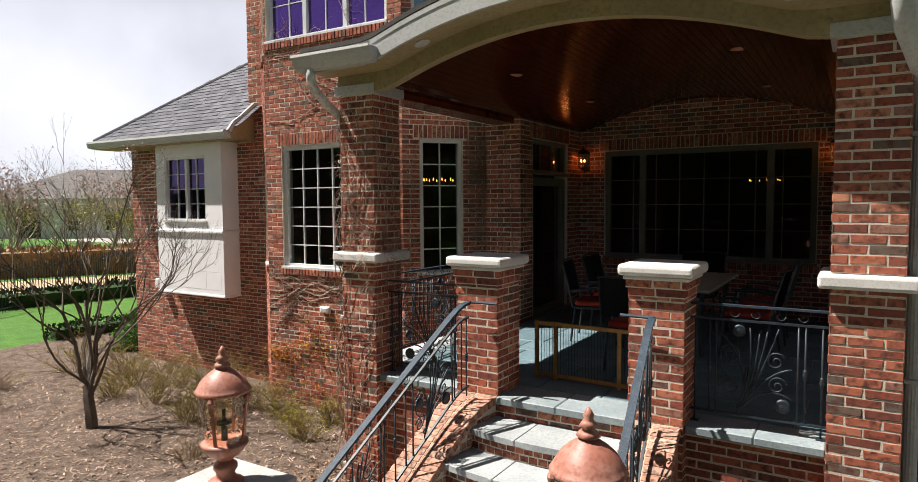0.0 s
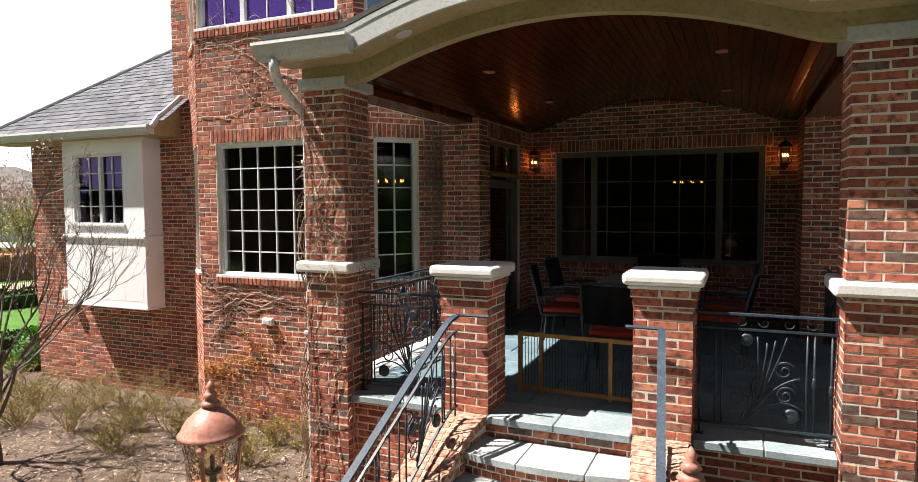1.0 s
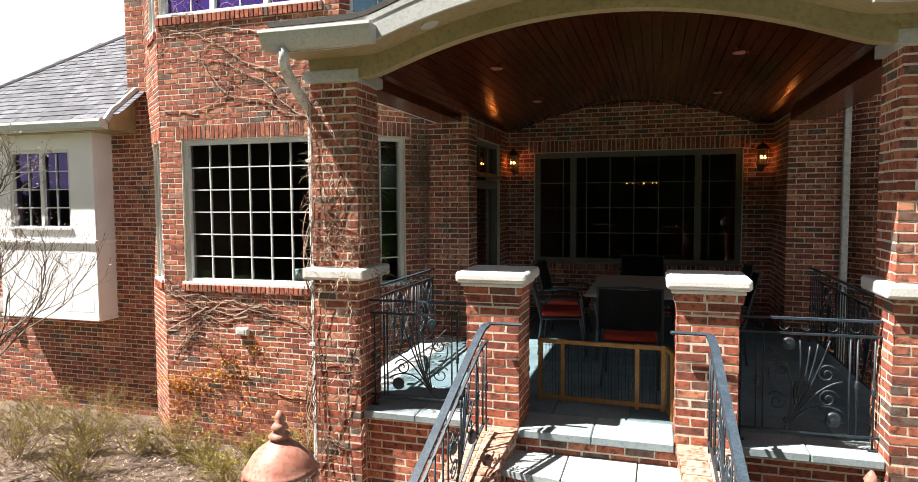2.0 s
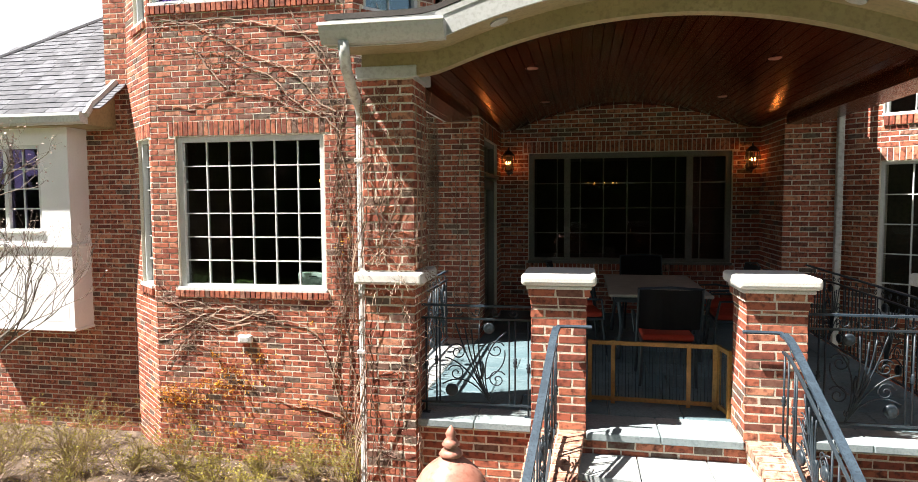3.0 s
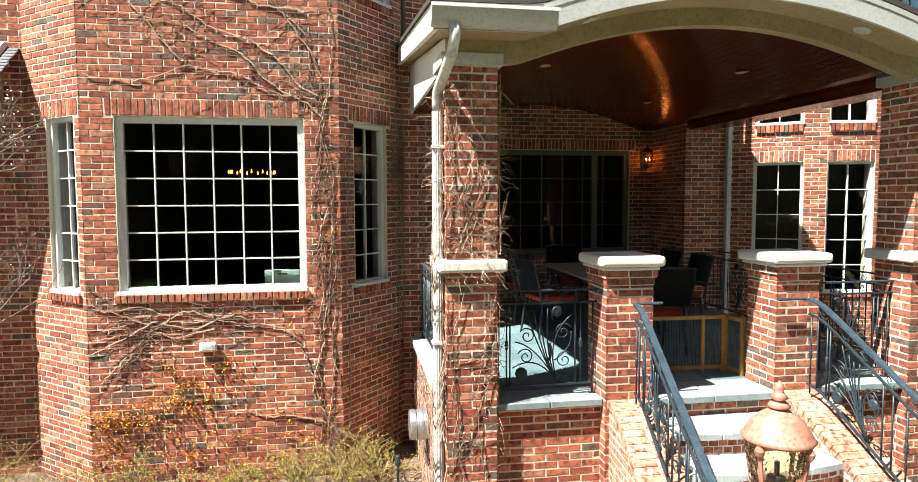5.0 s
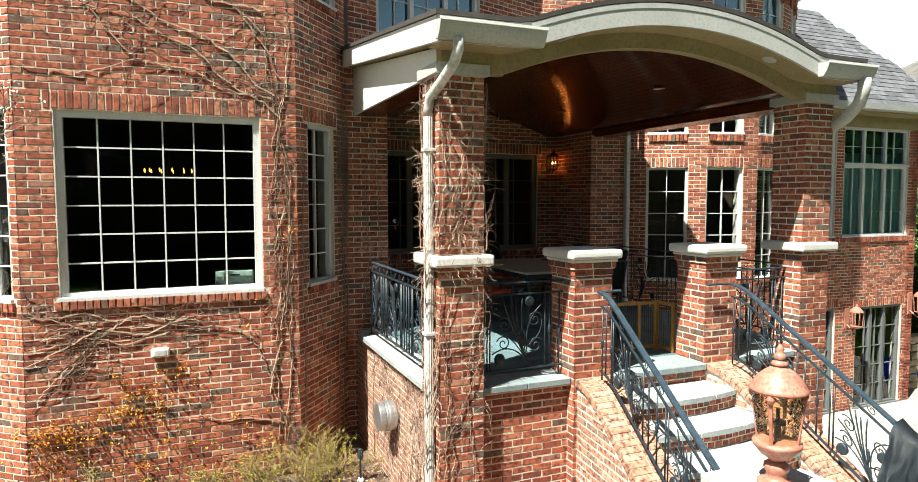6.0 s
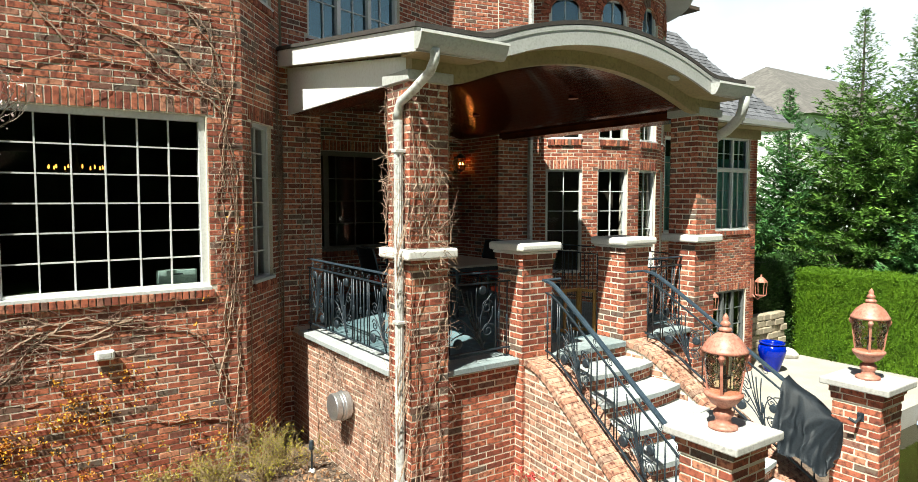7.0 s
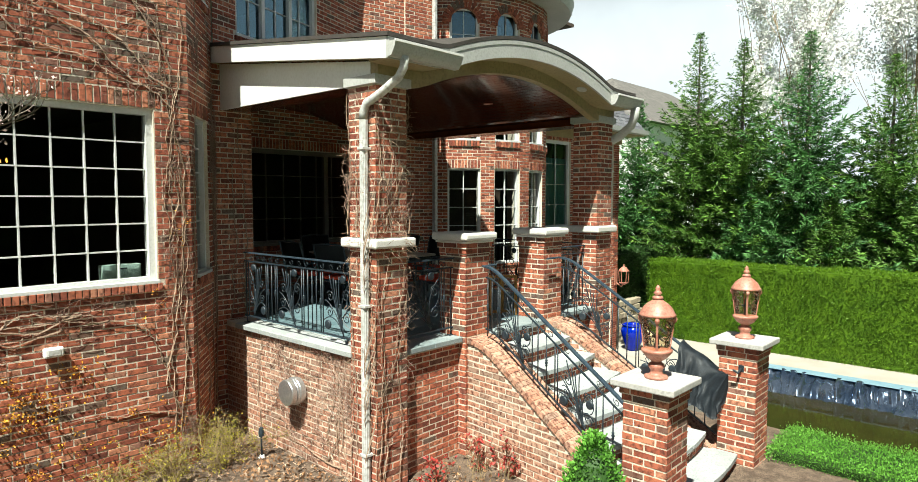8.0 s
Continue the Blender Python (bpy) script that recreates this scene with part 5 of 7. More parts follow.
def lantern(x, y, z, label, group):
    l = thing("pier_lantern", pose(x, y, z), label, "lantern", group)
    part("base", lathe([(0.105, 0.0), (0.105, 0.02), (0.085, 0.03), (0.06, 0.04), (0.055, 0.075), (0.072, 0.10), (0.07, 0.125), (0.04, 0.15)]), COPPER, l, smooth=True)
    part("bowl", lathe([(0.038, 0.145), (0.05, 0.16), (0.09, 0.185), (0.118, 0.22), (0.138, 0.245), (0.138, 0.262), (0.11, 0.268), (0.05, 0.27)]), COPPER, l, smooth=True)
    bm = bmesh.new()
    n = 24
    rings = [[bm.verts.new((r * math.cos(2 * math.pi * i / n), r * math.sin(2 * math.pi * i / n), h)) for i in range(n)] for r, h in ((0.108, 0.27), (0.122, 0.37), (0.136, 0.47), (0.150, 0.572))]
    for a, b in zip(rings, rings[1:]):
        for i in range(n):
            bm.faces.new((a[i], a[(i + 1) % n], b[(i + 1) % n], b[i]))
    part("globe", bm, LAMPGLASS, l, "wavy amber lamp glass", smooth=True).visible_shadow = False
    for k in range(4):
        a = radians(25 + 90 * k)
        bm = bmesh.new()
        add_box(bm, -0.004, 0.005, -0.010, 0.010, 0.0, 0.318, Matrix.Rotation(a, 4, "Z") @ Matrix.Translation((0.112, 0, 0.26)) @ Matrix.Rotation(radians(7.6), 4, "Y"))
        st_ = part("strut", bm, COPPER, l)
        knob = lathe([(0.006, -0.03), (0.018, -0.012), (0.024, 0.008), (0.016, 0.026)], 8)
        bmesh.ops.translate(knob, verts=knob.verts[:], vec=(0.150 * math.cos(a), 0.150 * math.sin(a), 0.535))
        part("boss", knob, COPPER, st_)
    part("roof", lathe([(0.12, 0.574), (0.158, 0.566), (0.166, 0.578), (0.154, 0.590), (0.144, 0.612), (0.120, 0.650), (0.085, 0.682), (0.055, 0.702), (0.036, 0.718)]), COPPER, l, smooth=True)
    part("finial", lathe([(0.036, 0.714), (0.052, 0.725), (0.040, 0.742), (0.022, 0.755), (0.040, 0.766), (0.027, 0.785), (0.018, 0.795), (0.024, 0.812), (0.014, 0.83), (0.004, 0.845)], 16), COPPER, l, smooth=True)
    part("lamp_holder", lathe([(0.02, 0.268), (0.018, 0.36), (0.045, 0.37), (0.045, 0.385), (0.012, 0.39), (0.012, 0.46)], 10), IRON, l)
    return l


lantern(-3.23, 2.54, 1.50, "faded copper-red pier lantern with amber glass and finial", "pier lanterns")
lantern(-0.93, 2.54, 1.50, "faded copper-red pier lantern with amber glass and finial", "pier lanterns")

# ---- porch furniture ----
GATEWOOD = mat("varnished_gate_wood", (0.30, 0.155, 0.035), (0.40, 0.22, 0.06), 12, 0.45, 0.2, 60, (0.22, 0.11, 0.025))
gate = thing("pet_gate", pose(-2.64, 5.68, PORCH), "folding wooden pet gate with wire bars across the steps", "gate")


def gate_leaf(p0, p1, posts):
    d = Vector((p1[0] - p0[0], p1[1] - p0[1], 0))
    m = Matrix.Translation((*p0, 0)) @ Matrix.Rotation(math.atan2(d.y, d.x), 4, "Z")
    L = d.length
    for z in (0.025, 0.52):
        bm = bmesh.new()
        add_box(bm, 0, L, -0.012, 0.012, z, z + 0.035, m)
        part("gate_rail", bm, GATEWOOD, gate)
    for u in posts:
        bm = bmesh.new()
        add_box(bm, u - 0.017, u + 0.017, -0.014, 0.014, 0.0, 0.56, m)
        part("gate_post", bm, GATEWOOD, gate)
    n = int(L / 0.028)
    for i in range(n):
        bm = bmesh.new()
        u = L * (i + 0.5) / n
        tube(bm, [m @ Vector((u, 0, 0.05)), m @ Vector((u, 0, 0.53))], 0.003, 3)
        part("wire", bm, IRON, gate)


gate_leaf((0.0, 0.03), (1.08, -0.01), (0.02, 0.22, 0.85, 1.06))
gate_leaf((1.085, -0.01), (1.13, -0.25), (0.02, 0.23))

TABLETOP = mat("stone_tabletop", (0.30, 0.27, 0.22), (0.38, 0.34, 0.28), 8, 0.5, 0.1, 80, (0.25, 0.22, 0.18))
RED = mat("red_cushion", (0.40, 0.035, 0.015), (0.48, 0.05, 0.02), 8, 0.9, 0.3, 120)
MESHCLOTH = mat("black_sling", (0.012, 0.012, 0.014), (0.02, 0.02, 0.022), 8, 0.8, 0.2, 150)
table = thing("dining_table", pose(-1.85, 8.15, PORCH), "rectangular patio table with a pale stone top", "table")
part("tabletop", box(-0.55, 0.55, -0.95, 0.95, 0.715, 0.75, 0.012), TABLETOP, table, "pale mottled stone top")
part("apron", box(-0.48, 0.48, -0.88, 0.88, 0.65, 0.714), IRON, table)
for sx in (-1, 1):
    for sy in (-1, 1):
        bm = bmesh.new()
        tube(bm, [(sx * 0.44, sy * 0.82, 0), (sx * 0.40, sy * 0.78, 0.4), (sx * 0.44, sy * 0.82, 0.66)], 0.025, 8)
        part("leg", bm, IRON, table)


def chair(m, label):
    c = thing("patio_chair", m, label, "chair", "chairs round the porch table")
    part("seat", box(-0.25, 0.25, -0.24, 0.24, 0.40, 0.43, 0.01), IRON, c)
    part("cushion", box(-0.24, 0.24, -0.23, 0.23, 0.432, 0.50, 0.025, 3), RED, c, "flat red seat cushion")
    bm = bmesh.new()
    vs = []
    for i in range(9):
        for z, y in ((0.56, -0.27), (0.74, -0.31), (0.95, -0.36)):
            u = -0.28 + 0.56 * i / 8
            vs.append(bm.verts.new((u, y - 0.05 * (1 - (u / 0.28) ** 2), z)))
    for i in range(8):
        for j in range(2):
            bm.faces.new((vs[i * 3 + j], vs[i * 3 + 3 + j], vs[i * 3 + 4 + j], vs[i * 3 + 1 + j]))
    bmesh.ops.solidify(bm, geom=bm.faces[:], thickness=0.02)
    part("backrest", bm, MESHCLOTH, c, "black woven sling back")
    bm = bmesh.new()
    tube(bm, [(-0.29, -0.24, 0.42), (-0.29, -0.30, 0.7), (-0.29, -0.37, 0.955), (0, -0.42, 0.975), (0.29, -0.37, 0.955), (0.29, -0.30, 0.7), (0.29, -0.24, 0.42)], 0.014, 6)
    part("back_frame", bm, IRON, c)
    for sx in (-1, 1):
        for sy in (-1, 1):
            bm = bmesh.new()
            tube(bm, [(sx * 0.24, sy * 0.22, 0.42), (sx * 0.26, sy * 0.27, 0.0)], 0.014, 6)
            part("leg", bm, IRON, c)
        bm = bmesh.new()
        tube(bm, [(sx * 0.28, -0.28, 0.62), (sx * 0.30, 0.0, 0.66), (sx * 0.30, 0.2, 0.65), (sx * 0.27, 0.24, 0.42)], 0.015, 6)
        part("armrest", bm, IRON, c)
    return c


first = chair(pose(-1.88, 6.55, PORCH), "black metal patio chair with a red seat cushion at the table")
for x, y, rz in ((-0.98, 7.75, 88), (-0.95, 8.6, 92), (-2.72, 7.7, -80), (-2.75, 8.55, -92), (-1.85, 9.35, 180)):
    copy_thing(first, pose(x, y, PORCH, 0, 0, rz))

# sconces with small warm bulbs
BULB = glow("warm_bulb", (1.0, 0.26, 0.045), 16)


def sconce(m, label, lit=True, mt=None, scale=1.0):
    s = thing("wall_lantern", m, label, "wall lamp", "porch wall lanterns" if lit else "outdoor wall lanterns")
    mt = mt or IRON
    k = scale
    part("back_plate", box(-0.05 * k, 0.05 * k, -0.015 * k, 0, -0.16 * k, 0.16 * k, 0.006), mt, s)
    bm = bmesh.new()
    tube(bm, [(0, -0.01, -0.10 * k), (0, -0.12 * k, -0.18 * k), (0, -0.17 * k, -0.12 * k)], 0.011 * k, 6)
    part("arm", bm, mt, s)
    for nm, pts in (("bowl", [(0.02, -0.14), (0.07, -0.11), (0.085, -0.10)]), ("roof", [(0.10, 0.12), (0.09, 0.145), (0.05, 0.19), (0.015, 0.21), (0.01, 0.25)])):
        b = lathe([(r * k, z * k) for r, z in pts], 12)
        bmesh.ops.translate(b, verts=b.verts[:], vec=(0, -0.17 * k, 0))
        part(nm, b, mt, s)
    for q in range(6):
        a = 2 * math.pi * q / 6
        bm = bmesh.new()
        tube(bm, [(0.08 * k * math.cos(a), -0.17 * k + 0.08 * k * math.sin(a), -0.10 * k), (0.095 * k * math.cos(a), -0.17 * k + 0.095 * k * math.sin(a), 0.125 * k)], 0.006 * k, 4)
        part("strut", bm, mt, s)
    if lit:
        for dx, dy in ((-0.03, -0.02), (0.03, -0.02), (0, 0.03)):
            b = lathe([(0.004, 0.0), (0.011, 0.012), (0.008, 0.03), (0.002, 0.045)], 8)
            bmesh.ops.translate(b, verts=b.verts[:], vec=(dx, -0.17 + dy, -0.01))
            part("bulb", b, BULB, s, "glowing warm candle bulb")
    return s


sconce(pose(-3.84, 10.342, 3.84), "black wall lantern with lit candle bulbs on porch brick")
sconce(pose(-0.24, 10.342, 3.84), "black wall lantern with lit candle bulbs on porch brick")
sconce(pose(6.98, 9.69, 0.55), "copper-red wall lantern beside the french doors", False, COPPER, 1.4)
sconce(pose(9.08, 9.69, 0.75), "copper-red wall lantern at the corner of the wing", False, COPPER, 1.6)

for x, y in ((-0.95, 6.42), (-3.2, 6.42), (-0.95, 8.7), (-3.2, 8.7)):
    c = thing("ceiling_can", pose(x, y, arch(x, 4.33, 0.40) - 0.004), "small round recessed ceiling downlight, switched off", "ceiling light", "ceiling downlights")
    part("ring", lathe([(0.075, -0.006), (0.075, 0.0), (0.05, 0.002)], 16), COPPER, c)
    part("lens", lathe([(0.05, -0.003), (0.03, 0.001)], 16), PIPE, c)
for x in (-3.31, -0.90):
    c = thing("soffit_light", pose(x, 4.80, fascia_low(x, 4.62) + 0.002, 0, -20 if x < XM else 20, 0), "white round soffit downlight", "ceiling light", "soffit downlights")
    part("ring", lathe([(0.07, -0.006), (0.07, 0.006), (0.055, 0.006)], 20), TRIM, c)
    part("lens", lathe([(0.054, -0.002), (0.03, 0.004)], 20), SOFFIT, c)

# chandeliers seen through the glass
AMBER = glow("amber_bulb", (1.0, 0.36, 0.05), 2.6)


def chandelier(x, y, z, n, r):
    c = thing("chandelier", pose(x, y, z), "lit brass chandelier with amber candle bulbs inside the house", "chandelier", "chandeliers")
    part("stem", lathe([(0.02, -0.15), (0.05, -0.05), (0.02, 0.1), (0.012, 0.3), (0.012, 4.5 - z)], 8), IRON, c)
    for i in range(n):
        a = 2 * math.pi * i / n
        bm = bmesh.new()
        tube(bm, [(0, 0, -0.05), (0.5 * r * math.cos(a), 0.5 * r * math.sin(a), -0.12), (r * math.cos(a), r * math.sin(a), -0.03)], 0.008, 5)
        part("arm", bm, IRON, c)
        b = lathe([(0.006, -0.015), (0.012, 0.0), (0.009, 0.022), (0.002, 0.042)], 7)
        bmesh.ops.translate(b, verts=b.verts[:], vec=(r * math.cos(a), r * math.sin(a), 0))
        part("bulb", b, AMBER, c, "glowing amber bulb")


chandelier(-6.67, 10.27, 3.60, 13, 0.34)
chandelier(-2.14, 19.5, 3.72, 9, 0.42)
CARD = mat("pale_teal_box", (0.45, 0.62, 0.56), (0.50, 0.66, 0.60), 6, 0.6, 0.05, 40)
bx = thing("storage_box", pose(-5.96, 7.50, 2.24), "pale teal box standing inside the bay window", "box")
part("body", box(-0.20, 0.20, -0.06, 0.06, -0.03, 0.15, 0.006), CARD, bx)
part("slot", box(-0.05, 0.05, -0.065, -0.058, 0.10, 0.115), IRON, bx)
part("stand", box(-0.22, 0.22, -0.05, 0.2, -0.78, -0.031, 0.01), DARK, bx)

# small things on the walls
sp = thing("wall_vent", pose(-6.73, 7.185, 1.60), "small white louvred wall vent on brick", "vent")
part("hood", box(-0.09, 0.09, -0.07, 0, -0.05, 0.05, 0.02, 2), WHITE, sp)
part("grille", box(-0.055, 0.055, -0.075, -0.068, -0.03, 0.03, 0.003, 1), PIPE, sp)
STEEL = mat("galvanised_steel", (0.50, 0.52, 0.54), (0.62, 0.63, 0.64), 9, 0.35, 0.1, 60, (0.42, 0.43, 0.45), metallic=0.85)
ve = thing("flue_vent", pose(-4.415, 6.38, 0.88), "round galvanised flue hood on the porch base", "vent")
for nm, r, x0, x1 in (("collar", 0.11, -0.03, 0.0), ("hood", 0.155, -0.13, -0.03), ("inner_ring", 0.165, -0.10, -0.075), ("cap", 0.15, -0.20, -0.145)):
    b = lathe([(r * 0.55, x0 - 0.012), (r * 0.96, x0 - 0.008), (r, x0), (r, x1)], 24)
    bmesh.ops.transform(b, matrix=Matrix.Rotation(math.pi / 2, 4, "Y"), verts=b.verts[:])
    part(nm, b, STEEL, ve, smooth=False)
st = thing("garden_spike", pose(-4.72, 6.75, 0.05), "short black garden stake light in mulch", "garden light")
part("stem", lathe([(0.012, 0), (0.012, 0.26)], 8), IRON, st)
part("head", lathe([(0.03, 0.26), (0.035, 0.30), (0.025, 0.36), (0.01, 0.37)], 10), IRON, st)
part("foot", lathe([(0.04, 0.0), (0.03, 0.03)], 10), WHITE, st)
ht = thing("hose_hook", pose(-1.135, 2.5, 1.18), "small black iron hook on the lamp pier", "hook")
bm = bmesh.new()
tube(bm, [(0, 0, 0), (-0.10, 0.0, -0.03), (-0.12, 0.05, 0.0)], 0.014, 6)
part("arm", bm, IRON, ht)
part("plate", box(-0.008, 0, -0.03, 0.03, -0.04, 0.04, 0.002, 1), IRON, ht)

# black cover over the railing's foot
CLOTH = mat("black_nylon", (0.020, 0.028, 0.037), (0.036, 0.047, 0.060), 5, 0.60, 0.2, 60, (0.014, 0.018, 0.024))
cover = thing("cloth_cover", pose(-1.0, 3.0, 0), "black nylon cover draped over the railing foot", "cover")
bm = bmesh.new()
nu, nv = 40, 30
hook = Vector((-0.24, -0.45, 1.16))
grid = []
for i in range(nu + 1):
    s = 1.35 * i / nu
    lie, drop = min(s, 1.0), max(0.0, s - 1.0) / 0.35
    y = 0.22 - 0.42 * lie - 0.13 * math.sin(drop * math.pi / 2)
    ztop = 1.40 - 0.275 * lie - 0.015 * math.sin(lie * 7) - 0.30 * (1 - math.cos(drop * math.pi / 2))
    hem = 0.80 - 0.17 * lie + 0.035 * math.sin(s * 9 + 1)
    row = []
    for j in range(nv + 1):
        w = (j / nv - 0.5) * 2
        a = abs(w)
        fold = (0.035 * (1 - 2 * abs(math.sin(s * 6.5 + 2.2 * w))) + 0.09 * abs(noise.noise((s * 5, w * 2, 1.0))) - 0.07 * abs(noise.noise((s * 10, w * 4, 4.0)))) * min(1, a * 1.5)
        x = -0.08 + 0.02 * lie + math.copysign((0.03 + (0.30 if w < 0 else 0.14) * a ** 0.8) * (1 - 0.45 * drop * drop) + fold, w)
        p = Vector((x, y + 0.06 * noise.noise((s * 4, w * 4, 9)) * a, ztop + (hem - ztop) * a ** 1.1))
        # one corner is drawn up to the hook on the pier
        pull = max(0.0, 1 - abs(s - 1.1) / 0.55) * math.exp(-((w + 0.22) / 0.22) ** 2)
        p = p.lerp(hook + Vector((0.0, 0.03, -0.02)), 0.8 * pull * pull * (3 - 2 * pull))
        row.append(bm.verts.new(p))
    grid.append(row)
for a, b in zip(grid, grid[1:]):
    for j in range(nv):
        bm.faces.new((a[j], a[j + 1], b[j + 1], b[j]))
bmesh.ops.solidify(bm, geom=bm.faces[:], thickness=0.006)
part("cloth", bm, CLOTH, cover, smooth=True)

# blue pot on the patio
BLUE = mat("cobalt_glaze", (0.0, 0.010, 0.26), (0.0, 0.015, 0.34), 3, 0.12, 0.05, 20, (0.0, 0.008, 0.20), spec=0.35)
pot = thing("glazed_pot", pose(9.64, 9.37, LOW), "tall cobalt-blue glazed garden pot on the patio", "pot")
part("body", lathe([(0.19, 0.0), (0.21, 0.02), (0.25, 0.18), (0.33, 0.42), (0.365, 0.58), (0.35, 0.68), (0.29, 0.76)], 28), BLUE, pot, smooth=True)
part("rim", lathe([(0.28, 0.75), (0.33, 0.76), (0.33, 0.80), (0.28, 0.805), (0.25, 0.74), (0.22, 0.5), (0.02, 0.48)], 28), BLUE, pot, smooth=True)

# ---- planting ----
rng = np.random.default_rng(11)


def leaf_quads(points, sizes, rnd, squash=1.0, aim=None):
    """Small folded leaves at points with random turns: verts and faces."""
    vs, fs = [], []
    for i, (p, s) in enumerate(zip(points, sizes)):
        if aim is None:
            d = Vector(rnd.normal(size=3))
        else:
            d = Vector(aim[i]) + 0.45 * Vector(rnd.normal(size=3))
        d.normalize()
        u = d.cross(Vector(rnd.normal(size=3)))
        if u.length < 1e-4:
            continue
        u.normalize()
        p = Vector(p)
        k = len(vs)
        vs += [p, p + d * s * 0.5 + u * s * 0.28 * squash, p + d * s, p + d * s * 0.5 - u * s * 0.28 * squash]
        fs.append((k, k + 1, k + 2, k + 3))
    return vs, fs


def mesh_of(name, vs, fs, material, parent=None, label="", category="", kind="", group=""):
    me = bpy.data.meshes.new(name)
    me.from_pydata(vs, [], fs)
    me.materials.append(material)
    ob = new(name, me)
    ob.parent = parent
    return tagged(ob, label, category, group, kind)


def leaf_mat(name, c1, c2, amount=0.45, rough=0.6):
    return mat(name, c1, c2, 3, rough, 0, 30, tuple(0.6 * v for v in c1), vary="island", amount=amount, spec=0.3)


NEEDLE = leaf_mat("spruce_needles", (0.058, 0.140, 0.022), (0.135, 0.255, 0.040), 0.6)
NEEDLE2 = leaf_mat("blue_spruce_needles", (0.052, 0.150, 0.040), (0.110, 0.255, 0.072), 0.6)
HEDGE = leaf_mat("hedge_leaves", (0.060, 0.132, 0.0035), (0.092, 0.180, 0.0055), 0.14)
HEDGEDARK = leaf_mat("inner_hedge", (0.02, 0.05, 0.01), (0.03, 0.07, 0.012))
# Leaves darkened in colour for a shaded hedge and the unseen tree belt.
DIMLEAF = leaf_mat("dimmed_leaves", (0.018, 0.05, 0.008), (0.03, 0.08, 0.012), 0.3)
BOX = leaf_mat("boxwood_leaves", (0.09, 0.24, 0.03), (0.14, 0.34, 0.045), 0.35)
BUDS = leaf_mat("pale_buds", (0.50, 0.36, 0.34), (0.60, 0.48, 0.44), 0.3)
YELLOW = leaf_mat("spring_leaves", (0.21, 0.185, 0.018), (0.36, 0.31, 0.035), 0.5)
ORANGE = leaf_mat("amber_leaves", (0.44, 0.17, 0.015), (0.60, 0.31, 0.030), 0.5)
REDLEAF = leaf_mat("red_leaves", (0.26, 0.025, 0.025), (0.38, 0.05, 0.04), 0.4)
BLOSSOM = leaf_mat("white_blossom", (0.76, 0.75, 0.74), (0.84, 0.83, 0.82), 0.2)
HAZE = leaf_mat("dormant_twigs", (0.30, 0.235, 0.20), (0.42, 0.34, 0.29), 0.35)
REDHAZE = leaf_mat("budding_twigs", (0.36, 0.19, 0.165), (0.46, 0.27, 0.23), 0.35)
BARK = mat("grey_bark", (0.09, 0.075, 0.06), (0.15, 0.125, 0.10), 8, 0.9, 0.5, 40)
# Bark paled for thin twigs: sunlight put into the colour.
LIMB = mat("sunlit_twig_bark", (0.13, 0.105, 0.085), (0.21, 0.175, 0.145), 8, 0.9, 0.5, 40)
TWIG = mat("thin_twigs", (0.20, 0.14, 0.075), (0.34, 0.25, 0.135), 5, 0.9, 0.2, 60)
VINETWIG = mat("fine_vine_twigs", (0.18, 0.098, 0.074), (0.43, 0.305, 0.24), 2.0, 0.85, 0.2, 60, (0.12, 0.06, 0.042))
VINE = mat("bare_vine", (0.25, 0.165, 0.115), (0.44, 0.32, 0.235), 2.2, 0.85, 0.3, 60, (0.15, 0.09, 0.06))


def joined_tubes(name, lines, material, parent=None, **tags):
    """Thin tapered bars as one mesh. lines: (points, start radius, end radius)."""
    vs, fs = [], []
    for pts, r0, r1 in lines:
        n = len(pts)
        ns = 5 if r0 > 0.03 else 3
        for i, p in enumerate(pts):
            a, b = Vector(pts[max(i - 1, 0)]), Vector(pts[min(i + 1, n - 1)])
            d = (b - a)
            d = d.normalized() if d.length > 1e-7 else Vector((0, 0, 1))
            u = d.cross(Vector((0.31, 0.22, 0.92)))
            u = u.normalized() if u.length > 1e-4 else Vector((1, 0, 0))
            w = d.cross(u)
            r = r0 + (r1 - r0) * i / max(n - 1, 1)
            for k in range(ns):
                t = 2 * math.pi * k / ns
                vs.append(Vector(p) + (u * math.cos(t) + w * math.sin(t)) * r)
            if i:
                o = len(vs) - 2 * ns
                fs += [(o + k, o + (k + 1) % ns, o + ns + (k + 1) % ns, o + ns + k) for k in range(ns)]
    return mesh_of(name, vs, fs, material, parent, tags.get("label", ""), tags.get("category", ""), tags.get("kind", ""), tags.get("group", ""))


